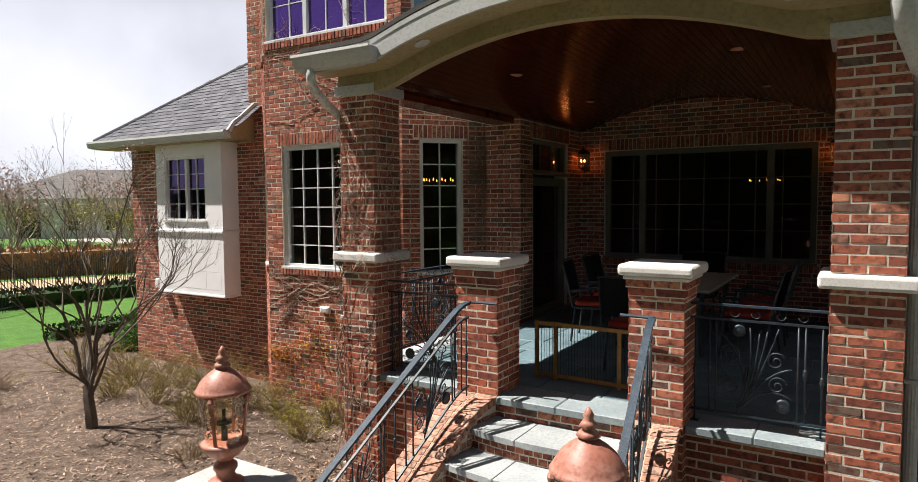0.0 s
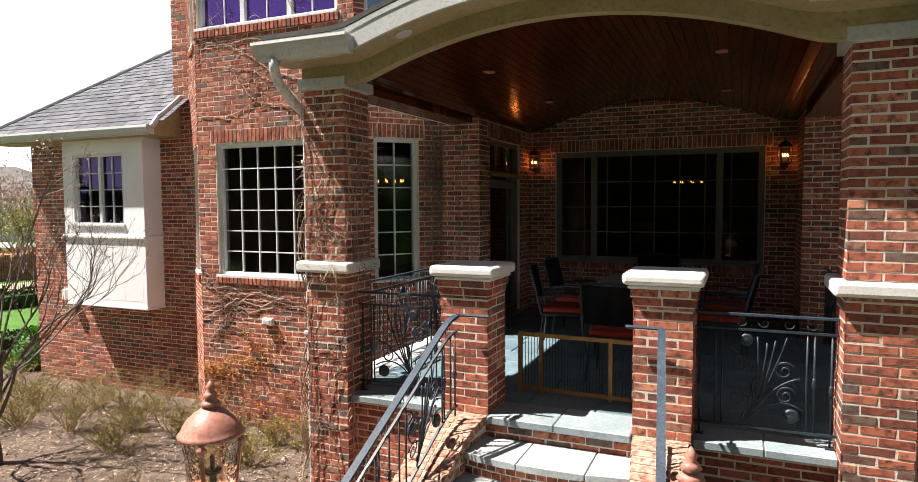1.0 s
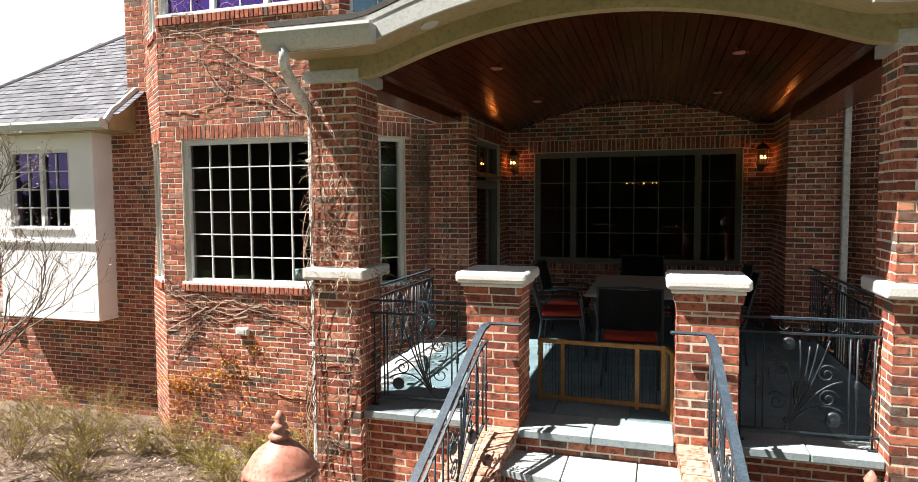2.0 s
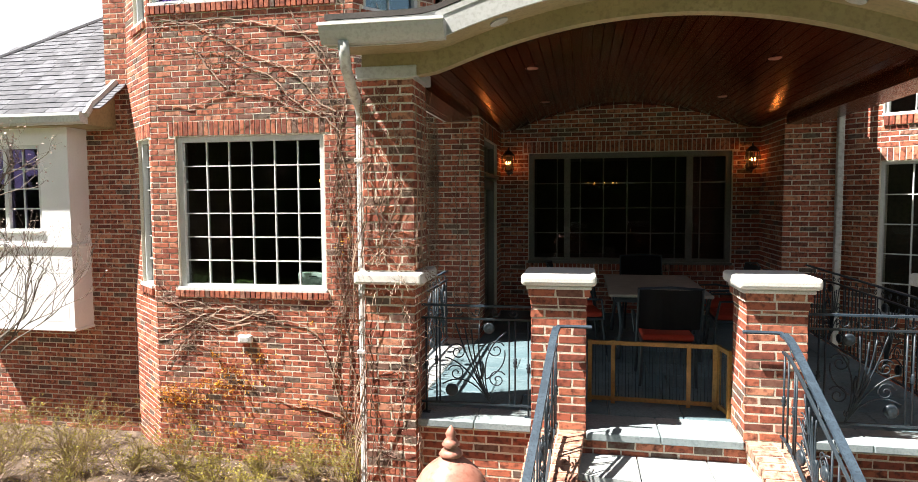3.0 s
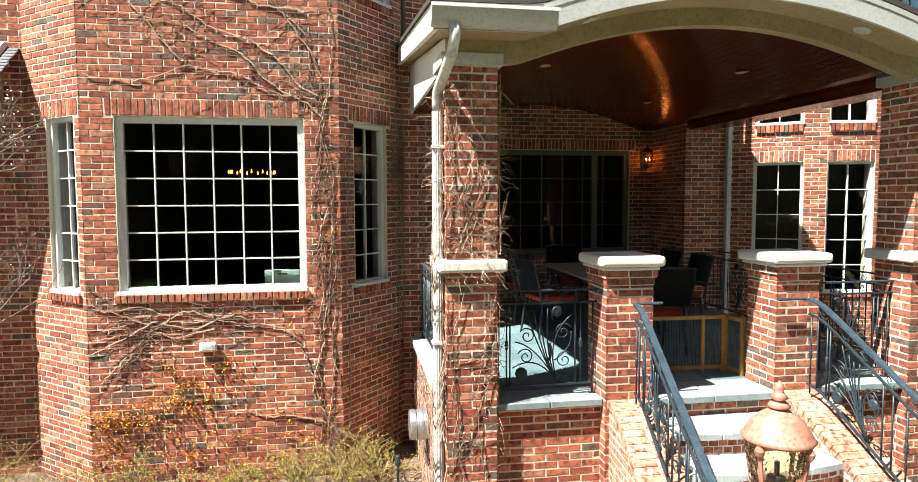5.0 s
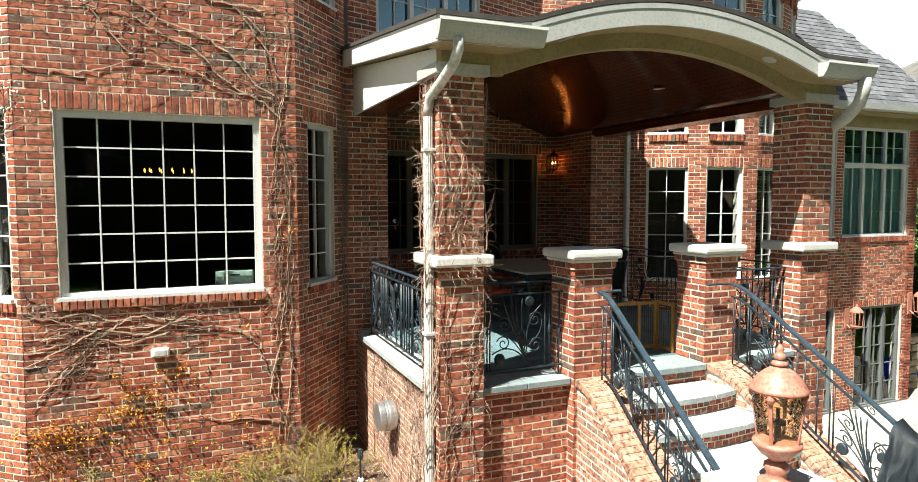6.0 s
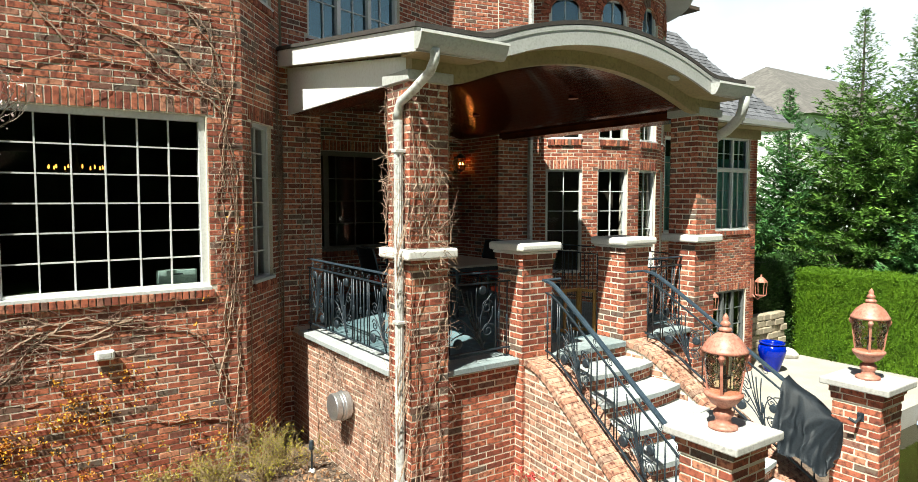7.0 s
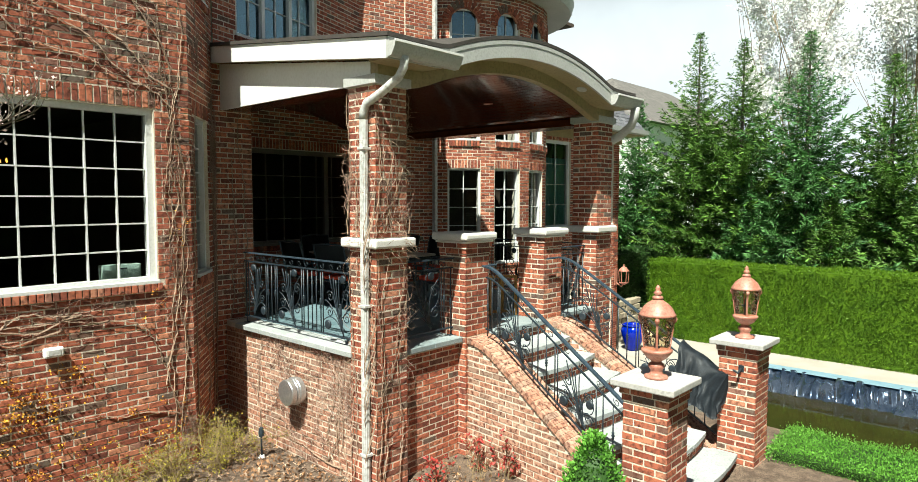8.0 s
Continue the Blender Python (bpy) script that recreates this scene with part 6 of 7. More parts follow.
def grow(p, d, length, r, depth, rnd, lines, tips, spread=0.55, lift=0.12, split=(2, 3)):
    """A branching limb: bent pieces that fork until they are twigs."""
    n = 5
    pts = [Vector(p)]
    d = Vector(d).normalized()
    for _ in range(n):
        d = (d + Vector((rnd.gauss(0, .13), rnd.gauss(0, .13), rnd.gauss(0, .10) + lift * 0.4))).normalized()
        pts.append(pts[-1] + d * length / n)
    lines.append((pts, r, r * 0.62))
    if depth == 0:
        tips.append((pts[-1], d))
        tips.append((pts[-3], d))
        return
    for _ in range(rnd.choice(split)):
        q = rnd.choice((pts[-1], pts[-1], pts[-2], pts[-3]))
        e = (d + Vector((rnd.gauss(0, spread), rnd.gauss(0, spread), rnd.gauss(0, spread * 0.7) + lift))).normalized()
        grow(q, e, length * rnd.uniform(0.58, 0.85), r * 0.58, depth - 1, rnd, lines, tips, spread, lift, split)


# the small bare tree in the bed
rnd = random.Random(21)
tree = thing("bare_tree", pose(-9.12, 4.95, 0.03), "small many-stemmed bare tree with pinkish buds in mulch", "tree")
lines, tips = [], []
trunk = [(0, 0, -0.1), (-0.02, 0, 0.2), (-0.06, 0.0, 0.42), (-0.09, 0.01, 0.62)]
lines.append((trunk, 0.085, 0.066))
for k in range(8):
    a, tilt = 0.5 + k * 2.4, (0.42, 0.85, 0.62, 1.05)[k % 4]
    grow(trunk[(2, 3, 3)[k % 3]], (math.cos(a) * tilt, math.sin(a) * tilt, 1.0), rnd.uniform(1.0, 1.3), 0.036 - 0.0022 * k, 5, rnd, lines, tips, 0.43, 0.17)
# one long limb reaches out over the bed
limb = [Vector(p) for p in ((-0.09, 0.01, 0.6), (0.25, 0.0, 1.6), (0.75, -0.05, 2.55), (1.25, -0.1, 3.3), (1.42, -0.12, 3.5))]
lines.append((limb, 0.017, 0.007))
for k in range(7):
    grow(limb[3 + k % 2], (1.0, 0.5 - 0.22 * k, 0.25 + 0.1 * (k % 3)), 0.24, 0.007, 3, rnd, lines, tips, 0.35, 0.10)
joined_tubes("trunk", lines[:1], BARK, tree)
joined_tubes("branchwork", [q for q in lines[1:] if q[1] > 0.009], BARK, tree, label="bare forking grey limbs")
joined_tubes("twig_spray", [q for q in lines[1:] if q[1] <= 0.009], LIMB, tree, label="fine twigs, sunlit pale in colour", kind="stuff")
pts = [p + Vector((rnd.gauss(0, .02), rnd.gauss(0, .02), rnd.gauss(0, .02))) for p, d in tips if rnd.random() < 0.8]
vs, fs = leaf_quads(pts, [rnd.uniform(0.016, 0.034) for _ in pts], rng)
mesh_of("budding", vs, fs, BUDS, tree, "pale pink buds")


def shrub(x, y, h, w, leaves, material, label, seed, stems=22, big=1.0):
    """A rounded tangle of fine arching stems, side twigs and small scattered leaves."""
    rnd = random.Random(seed)
    s = thing("shrub", pose(x, y, 0.04), label, "shrub", "shrubs in the bed")
    lines, pts = [], []

    def shoot(p, d, ln, r, depth):
        run, n = [p], 5 if depth else 3
        for _ in range(n):
            d = (d + Vector((rnd.gauss(0, .15), rnd.gauss(0, .15), rnd.gauss(0, .10)))).normalized()
            run.append(run[-1] + Vector((d.x * w, d.y * w, d.z)) * ln / n)
        lines.append((run, r, r * 0.45))
        if depth == 0:
            pts.extend(run[1:])
            return
        for _ in range(6 if depth == 2 else 4):
            q = rnd.choice(run[1:])
            e = (d + Vector((rnd.gauss(0, .55), rnd.gauss(0, .55), rnd.gauss(0.15, .4)))).normalized()
            shoot(q, e, ln * rnd.uniform(0.28, 0.5), r * 0.6, depth - 1)
    for _ in range(stems):
        a, t = rnd.uniform(0, 6.28), abs(rnd.gauss(0.15, 0.6))
        p = Vector((0.10 * math.cos(a) * t, 0.10 * math.sin(a) * t, -0.02))
        shoot(p, Vector((math.cos(a) * t, math.sin(a) * t, 1)).normalized(), h * rnd.uniform(0.5, 0.85), 0.0055, 2)
    joined_tubes("branchwork", lines, TWIG, s, kind="stuff")
    pick = [rnd.choice(pts) + Vector((rnd.gauss(0, .012), rnd.gauss(0, .012), rnd.gauss(0, .012))) for _ in range(leaves)]
    vs, fs = leaf_quads(pick, [rnd.uniform(0.010, 0.026) * big for _ in pick], rng)
    mesh_of("foliage", vs, fs, material, s)


spots = ((-9.35, 6.05, .62), (-8.6, 6.45, .6), (-8.15, 5.75, .5), (-7.45, 6.8, .46), (-6.9, 6.6, .36), (-6.35, 6.8, .36), (-5.75, 6.75, .48), (-5.25, 6.8, .52), (-9.9, 6.95, .7), (-10.7, 6.5, .6),
         (-9.0, 7.1, .55), (-11.5, 6.8, .7), (-12.4, 6.5, .65), (-6.2, 6.1, .4), (-4.95, 7.0, .45), (-7.9, 6.6, .5), (-10.2, 5.9, .5))
for i, (x, y, h) in enumerate(spots):
    shrub(x, y, h * 1.2, 1.2, 2000, YELLOW, "twiggy low shrub with small yellow-green spring leaves", 30 + i)
for i, (x, y, h) in enumerate(((-11.2, 4.4, .45), (-12.5, 5.2, .5), (-5.6, 4.4, .3), (-6.9, 4.9, .32))):
    shrub(x, y, h, 1.3, 12, YELLOW, "bare twiggy dormant shrub in bark mulch", 60 + i)
for i, (x, y, h) in enumerate(((-3.27, 4.62, .56), (-3.8, 4.72, .34), (-3.22, 4.25, .46))):
    shrub(x, y, h, 0.6, 210, REDLEAF, "small shrub with dark red leaves beside the stair", 70 + i, 7, 2.4)


def clipped(name, shape, count, size, m, label, category, material, core, seed, group=""):
    """A clipped green: a dark body with leaves standing off its surface. shape: (verts, faces, sample function)."""
    ob = thing(name, m, label, category, group)
    bm, sample = shape
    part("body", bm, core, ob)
    r = np.random.default_rng(seed)
    pts, aims = [], []
    for _ in range(count):
        p, n = sample(r)
        pts.append(Vector(p) + 0.03 * Vector(r.normal(size=3)))
        aims.append(Vector(n) + Vector((0, 0, 0.5)))
    vs, fs = leaf_quads(pts, r.uniform(0.6, 1.3, count) * size, r, 1.2, aims)
    mesh_of("foliage", vs, fs, material, ob)
    return ob


def block(x, y, z, wob=0.06):
    """A clipped block x by y by z from its corner, with a slightly uneven face."""
    bm = bmesh.new()
    add_box(bm, 0.04, x - 0.04, 0.04, y - 0.04, 0, z - 0.04)

    def sample(r):
        k = r.random() * (x * y + 2 * y * z + 2 * x * z)
        a, b = r.random(), r.random()
        if k < x * y:
            p, n = (a * x, b * y, z), (0, 0, 1)
        elif k < x * y + y * z:
            p, n = (0, a * y, b * z), (-1, 0, 0)
        elif k < x * y + 2 * y * z:
            p, n = (x, a * y, b * z), (1, 0, 0)
        elif k < x * y + 2 * y * z + x * z:
            p, n = (a * x, 0, b * z), (0, -1, 0)
        else:
            p, n = (a * x, y, b * z), (0, 1, 0)
        w = wob * noise.noise((p[0] * 1.3, p[1] * 1.3, p[2] * 1.3))
        return (p[0] + n[0] * w, p[1] + n[1] * w, p[2] + n[2] * w), n
    return bm, sample


clipped("hedge", block(1.1, 17.3, 2.57, 0.05), 125000, 0.05, pose(12.1, -7.2, LOW), "long clipped bright green hedge behind the pool", "hedge", HEDGE, HEDGE, 1)
# Corner hedge: the shade on it is painted in with darker leaves.
clipped("hedge", block(5.0, 1.1, 2.85, 0.03), 16000, 0.07, pose(10.9, 10.5, LOW), "clipped hedge closing the garden corner, shade put into its leaf colour", "hedge", DIMLEAF, HEDGEDARK, 2)
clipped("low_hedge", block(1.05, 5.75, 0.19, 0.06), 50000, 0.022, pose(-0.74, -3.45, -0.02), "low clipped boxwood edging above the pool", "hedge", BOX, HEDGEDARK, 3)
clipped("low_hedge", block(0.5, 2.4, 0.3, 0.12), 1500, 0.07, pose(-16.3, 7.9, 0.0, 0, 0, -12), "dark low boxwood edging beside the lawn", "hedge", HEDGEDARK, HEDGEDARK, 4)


def cone_shape(h, r0):
    bm = lathe([(r0 * 0.75, 0.0), (r0 * 0.93, h * 0.2), (r0 * 0.8, h * 0.5), (r0 * 0.45, h * 0.8), (r0 * 0.1, h * 0.95)], 14)

    def sample(r):
        t = r.random() ** 0.8
        a = r.random() * 2 * math.pi
        rad = r0 * (0.85 + 0.15 * math.sin(t * 3)) * (1 - t ** 1.7) + 0.02
        return (rad * math.cos(a), rad * math.sin(a), t * h), (math.cos(a), math.sin(a), 0.6)
    return bm, sample


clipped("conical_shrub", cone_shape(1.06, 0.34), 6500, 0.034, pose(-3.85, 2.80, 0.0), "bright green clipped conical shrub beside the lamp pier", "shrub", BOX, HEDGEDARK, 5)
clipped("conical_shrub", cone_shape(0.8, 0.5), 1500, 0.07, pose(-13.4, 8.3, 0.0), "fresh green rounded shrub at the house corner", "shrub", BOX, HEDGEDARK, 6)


def conifer(x, y, h, r, material, label, seed):
    rnd = random.Random(seed)
    t = thing("spruce_tree", pose(x, y, LOW - 0.1), label, "tree", "spruces behind the hedge")
    bm = bmesh.new()
    tube(bm, [(0, 0, 0), (0.03, 0.02, h * 0.5), (0, 0, h * 0.985)], 0.16, 7, 0.1)
    part("trunk", bm, BARK, t)
    pts, aims, sizes, lines = [], [], [], []
    z = h * 0.03
    while z < h * 0.99:
        f = 1 - z / h
        reach = min(0.30 * (h - z) + 0.045 * (h - z) ** 2, 1.25 * r * (0.5 + 0.5 * f)) * rnd.uniform(0.55, 1.1) + 0.05
        n = max(5, int(5 + 6 * f))
        a0 = rnd.uniform(0, 6.28)
        for k in range(n):
            a = a0 + 6.283 * k / n + rnd.gauss(0, 0.2)
            ln = reach * rnd.uniform(0.45, 1.2)
            rise = 0.75 - 1.15 * f
            run = []
            m = max(3, int(ln / 0.16))
            for i in range(m + 1):
                s = i / m
                run.append(Vector((ln * s * math.cos(a), ln * s * math.sin(a), z + ln * (rise * s * 0.6 - 0.28 * s * (1 - s) + 0.12 * s * s))))
            lines.append((run, 0.018 * f + 0.004, 0.003))
            side = Vector((-math.sin(a), math.cos(a), 0))
            out = Vector((math.cos(a), math.sin(a), 0.15))
            for i in range(1, m + 1):
                s = i / m
                for q in range(10 + int(9 * min(1, f * 2))):
                    sg = 1 if q % 2 else -1
                    pts.append(run[i] + Vector((rnd.gauss(0, .03), rnd.gauss(0, .03), rnd.gauss(0, .03))))
                    aims.append(out * (0.6 + 0.5 * s) + side * sg * rnd.uniform(0.3, 1.1) + Vector((0, 0, rnd.uniform(-0.35, 0.45))))
                    sizes.append(rnd.uniform(0.13, 0.32) * min(1.0, 0.38 + 1.3 * f))
        z += h * 0.021 * rnd.uniform(0.7, 1.4) * (0.6 + 0.8 * f)
    vs, fs = leaf_quads(pts, sizes, np.random.default_rng(seed), 0.34, aims)
    mesh_of("crown", vs, fs, material, t, "layered needle sprays")
    joined_tubes("branchwork", lines, BARK, t, kind="stuff")


for i, (x, y, h, r, mt) in enumerate(((15.2, 9.75, 10.6, 2.3, NEEDLE), (15.6, 8.3, 10.2, 2.3, NEEDLE), (16.0, 6.25, 10.3, 2.5, NEEDLE2), (15.0, 12.0, 8.4, 2.0, NEEDLE2), (16.8, 3.9, 9.3, 2.6, NEEDLE),
                                    (15.4, 10.9, 5.1, 1.7, NEEDLE2), (14.9, 7.7, 5.3, 1.9, NEEDLE2), (15.1, 5.2, 4.7, 1.9, NEEDLE), (15.7, 2.6, 5.5, 2.0, NEEDLE), (17.2, 1.6, 8.6, 2.6, NEEDLE2), (14.6, 13.2, 5.5, 1.8, NEEDLE), (17.5, -1.0, 9.0, 2.6, NEEDLE))):
    conifer(x, y, h + 0.3, r, mt, "tall dark green spruce with drooping branch tiers" if h > 6 else "shorter bushy green spruce behind the hedge", 100 + i)


def blossom_tree(x, y, h, r, seed):
    rnd = random.Random(seed)
    t = thing("blossom_tree", pose(x, y, LOW - 0.1), "tall upright pear tree in white blossom", "tree", "blossoming trees")
    lines, tips = [], []
    lines.append(([(0, 0, 0), (0, 0, h * 0.25)], 0.18, 0.14))
    for k in range(11):
        a = k * 2.4
        d = (math.cos(a) * 0.28, math.sin(a) * 0.28, 1)
        grow((0, 0, h * (0.15 + 0.04 * k)), d, h * 0.25, 0.035, 3, rnd, lines, tips, 0.25, 0.3)
    joined_tubes("trunk", lines, TWIG, t)
    pts = [p + Vector((rnd.gauss(0, .16), rnd.gauss(0, .16), rnd.gauss(0, .28))) for p, d in tips for _ in range(75)]
    vs, fs = leaf_quads(pts, [rnd.uniform(0.06, 0.14) for _ in pts], rng, 1.4)
    mesh_of("crown", vs, fs, BLOSSOM, t, "scattered white blossom")


blossom_tree(20.5, 8.0, 13.5, 2.0, 201)
blossom_tree(21.0, 3.6, 13.0, 2.0, 202)

# ---- climbing vines on the bay and the column ----
rnd = random.Random(77)


def creep(start, heading, steps, step, wander, keep):
    """A stem that creeps over a wall: (u, z) points."""
    u, z = start
    a = heading
    out = [(u, z)]
    for _ in range(steps):
        a += rnd.gauss(0, wander)
        u, z = u + step * math.cos(a), z + step * math.sin(a)
        if not keep(u, z):
            break
        out.append((u, z))
    return out


def vine_on(m, stems, keep, twigs, label, off=0.014, twig_len=(8, 24), r0=0.010):
    """Stems and side twigs held to a face whose frame is m (x along, -y outward)."""
    lines, fine_lines = [], []
    paths = []
    for pts in stems:
        fine = []
        for a, b in zip(pts, pts[1:]):
            n = max(2, int(math.hypot(b[0] - a[0], b[1] - a[1]) / 0.05))
            for i in range(n):
                t = i / n
                bow = 0.05 * noise.noise((3 * (a[0] + t * (b[0] - a[0])), 3 * (a[1] + t * (b[1] - a[1])), len(paths) * 1.7))
                fine.append((a[0] + (b[0] - a[0]) * t + bow + rnd.gauss(0, .006), a[1] + (b[1] - a[1]) * t + bow + rnd.gauss(0, .006)))
        fine.append(pts[-1])
        paths.append(fine)
        lines.append(([m @ Vector((u, -off - abs(rnd.gauss(0, .004)), z)) for u, z in fine], r0, r0 * 0.45))
    for _ in range(twigs):
        p = rnd.choice(paths)
        k = rnd.randrange(len(p))
        a = rnd.uniform(0, 6.28) if rnd.random() < 0.65 else rnd.gauss(1.2, 0.9)
        q = creep(p[k], a, rnd.randint(*twig_len), 0.035, 0.42, keep)
        if len(q) > 2:
            lift = rnd.uniform(0.0, 0.05)
            fine_lines.append(([m @ Vector((u, -off - lift * i / len(q), z)) for i, (u, z) in enumerate(q)], rnd.uniform(0.0018, 0.0042), 0.0012))
            if rnd.random() < 0.5:
                paths.append(q)
    ob = joined_tubes("climbing_vine", lines, VINE, label=label, category="vine", kind="stuff")
    tagged(joined_tubes("twig_spray", fine_lines, VINETWIG, ob), kind="stuff")
    return ob


mb, _ = frame_of((-7.95, 7.19), (-5.30, 7.19))


def on_bay(u, z):
    return -0.02 < u < 2.66 and 0.1 < z < 6.2 and not (0.31 < u < 2.28 and 2.15 < z < 4.1) and not (0.9 < u < 2.45 and 0.3 < z < 1.62)


stems = [
    [(2.70, 0.50), (2.35, 0.72), (1.95, 0.80), (1.35, 0.85)],
    [(2.62, 0.45), (2.33, 1.05), (2.28, 1.45), (2.10, 1.70), (1.80, 1.85), (1.10, 1.88), (0.75, 1.86), (0.40, 1.55), (0.10, 1.22)],
    [(2.33, 1.05), (2.45, 1.6), (2.52, 2.3), (2.42, 3.2), (2.50, 4.2), (2.30, 5.2)],
    [(2.52, 2.3), (2.58, 3.4), (2.40, 4.3), (2.05, 4.30), (1.60, 4.50), (1.10, 4.62), (0.55, 4.42), (0.05, 4.5)],
    [(2.40, 4.3), (1.95, 4.75), (1.35, 5.0), (0.85, 5.35), (0.1, 5.5)],
    [(2.45, 4.5), (2.3, 4.9), (1.9, 5.5), (1.5, 6.1)],
    [(1.10, 4.62), (0.8, 4.9), (0.5, 5.3), (0.3, 5.8)],
    [(0.75, 1.86), (0.4, 1.95), (0.05, 2.05)],
    [(2.5, 0.3), (2.55, 1.3), (2.6, 2.6), (2.48, 3.6)],
    [(1.6, 1.87), (1.3, 1.95), (0.8, 1.98), (0.2, 1.90)],
    [(2.45, 0.2), (2.38, 1.3), (2.46, 2.2), (2.36, 3.0), (2.44, 3.9), (2.36, 4.6)],
    [(2.62, 0.9), (2.5, 1.9), (2.58, 2.9), (2.46, 3.9), (2.60, 4.9), (2.5, 5.8)],
    [(2.36, 2.6), (2.52, 3.1), (2.38, 3.8), (2.56, 4.5)],
    [(1.3, 1.80), (0.9, 1.72), (0.5, 1.78), (0.02, 1.70)],
    [(0.9, 1.95), (0.55, 2.05), (0.2, 2.02), (0.0, 2.1)],
    [(1.5, 1.95), (1.1, 1.80), (0.6, 1.92), (0.15, 1.80)],
    [(0.7, 1.90), (0.35, 1.70), (0.0, 1.55)],
    [(0.85, 1.92), (0.6, 1.75), (0.45, 1.55), (0.3, 1.35)],
    [(2.46, 4.1), (1.7, 4.65), (1.0, 5.05), (0.4, 5.15)],
    [(2.3, 5.2), (1.6, 5.35), (0.9, 5.45), (0.2, 5.42)],
    [(2.4, 4.3), (2.3, 5.0), (2.0, 5.3), (1.7, 5.55)],
]
vine_on(mb, stems, on_bay, 500, "bare brown vine stems creeping over the brick bay")
me_, _ = frame_of((-5.30, 7.19), (-4.54, 8.115))
vine_on(me_, [[(0.05, 0.1), (0.12, 1.2), (0.08, 2.4), (0.14, 3.8), (0.4, 4.6), (0.3, 5.6)], [(1.0, 0.1), (1.12, 1.5), (1.05, 3.0), (1.1, 4.4), (0.8, 5.3)], [(1.2, 1.4), (1.18, 3.4), (1.0, 4.5)], [(0.6, 0.1), (0.7, 1.0), (0.5, 1.8), (0.15, 2.2)], [(0.9, 0.1), (0.95, 1.7), (1.15, 2.6), (1.2, 4.2)]],
        lambda u, z: 0 < u < 1.28 and 0 < z < 6 and not (0.2 < u < 0.89 and 2.15 < z < 4.1), 420, "bare vine stems on the angled bay wall")
mp, _ = frame_of((-4.41, 8.20), (-4.41, 5.10))
vine_on(mp, [[(0.95, 0.1), (0.9, 0.7), (1.0, 1.4)], [(2.6, 0.1), (2.5, 0.6), (2.7, 1.4)], [(2.9, 0.1), (2.8, 0.9), (2.75, 1.4)], [(2.3, 0.1), (2.55, 0.5), (2.6, 1.2)], [(2.6, 0.15), (2.0, 0.2), (1.5, 0.3)], [(2.45, 0.1), (2.35, 0.5), (2.5, 1.0), (2.62, 1.4)], [(2.7, 0.1), (2.62, 0.7), (2.5, 1.3)]], lambda u, z: 0.6 < u < 3.05 and 0.05 < z < 1.42, 330, "bare vine stems on the porch base")
mpl, _ = frame_of((-4.44, 8.12), (-3.98, 8.12))
vine_on(mpl, [[(0.1, 1.5), (0.2, 2.5), (0.15, 3.6), (0.3, 4.4)], [(0.3, 1.5), (0.35, 2.8), (0.25, 4.0)]], lambda u, z: 0 < u < 0.45 and 1.5 < z < 4.6, 60, "bare vine stems on the porch pilaster")
colm = Matrix.Translation((-4.23, 5.19, 0))
for k, n in ((0, 130), (3, 120), (1, 45)):
    f = colm @ post_faces(W)[k]
    vine_on(f, [[(0.05, 0.1), (0.12, 0.9), (0.03, 1.8), (0.15, 2.55)], [(0.02, 1.0), (0.2, 1.35), (0.36, 1.75), (0.40, 2.1)], [(0.1, 2.75), (0.25, 3.2), (0.15, 3.7), (0.30, 4.2)], [(0.38, 2.8), (0.2, 3.1), (0.05, 3.6), (0.02, 4.1)], [(0.05, 2.75), (0.38, 3.5)], [(0.3, 0.1), (0.34, 0.8), (0.22, 1.5), (0.36, 2.2), (0.28, 2.58)], [(0.2, 2.75), (0.1, 3.2), (0.3, 3.8), (0.12, 4.2)], [(0.02, 0.2), (0.06, 1.4), (0.0, 2.5)], [(0.0, 2.75), (0.04, 3.4), (0.0, 4.2)]],
            lambda u, z: -0.10 < u < W + 0.12 and 0.1 < z < 4.24, n, "bare vine stems wound round the porch column", 0.02, (4, 11), 0.0068)
# loose tendrils about the column head and band
lines = []
for _ in range(380):
    z = rnd.choice((rnd.gauss(2.66, 0.12), rnd.uniform(3.3, 4.15), rnd.uniform(1.4, 4.1)))
    a = rnd.choice((rnd.uniform(2.6, 5.2), rnd.uniform(-1.2, 0.4)))
    p = Vector((-4.23 + 0.24 * math.cos(a), 5.19 + 0.24 * math.sin(a), z))
    d = Vector((math.cos(a), math.sin(a), rnd.gauss(-0.1, 0.7))).normalized()
    run = [p]
    for _ in range(rnd.randint(3, 7)):
        d = (d + Vector((rnd.gauss(0, .3), rnd.gauss(0, .3), rnd.gauss(-0.08, .3)))).normalized()
        run.append(run[-1] + d * 0.035)
    lines.append((run, 0.003, 0.0012))
for _ in range(16):
    z0 = rnd.uniform(0.1, 2.9)
    run = [Vector((-4.495 + 0.06 * math.cos(t * 0.5 + _), 5.02 + 0.06 * math.sin(t * 0.5 + _), z0 + t * 0.09)) for t in range(14)]
    lines.append((run, 0.006, 0.003))
joined_tubes("climbing_vine", lines, VINE, label="loose dry tendrils round the column and downspout", category="vine", kind="stuff")
# amber leaves on the low stems
pts = []
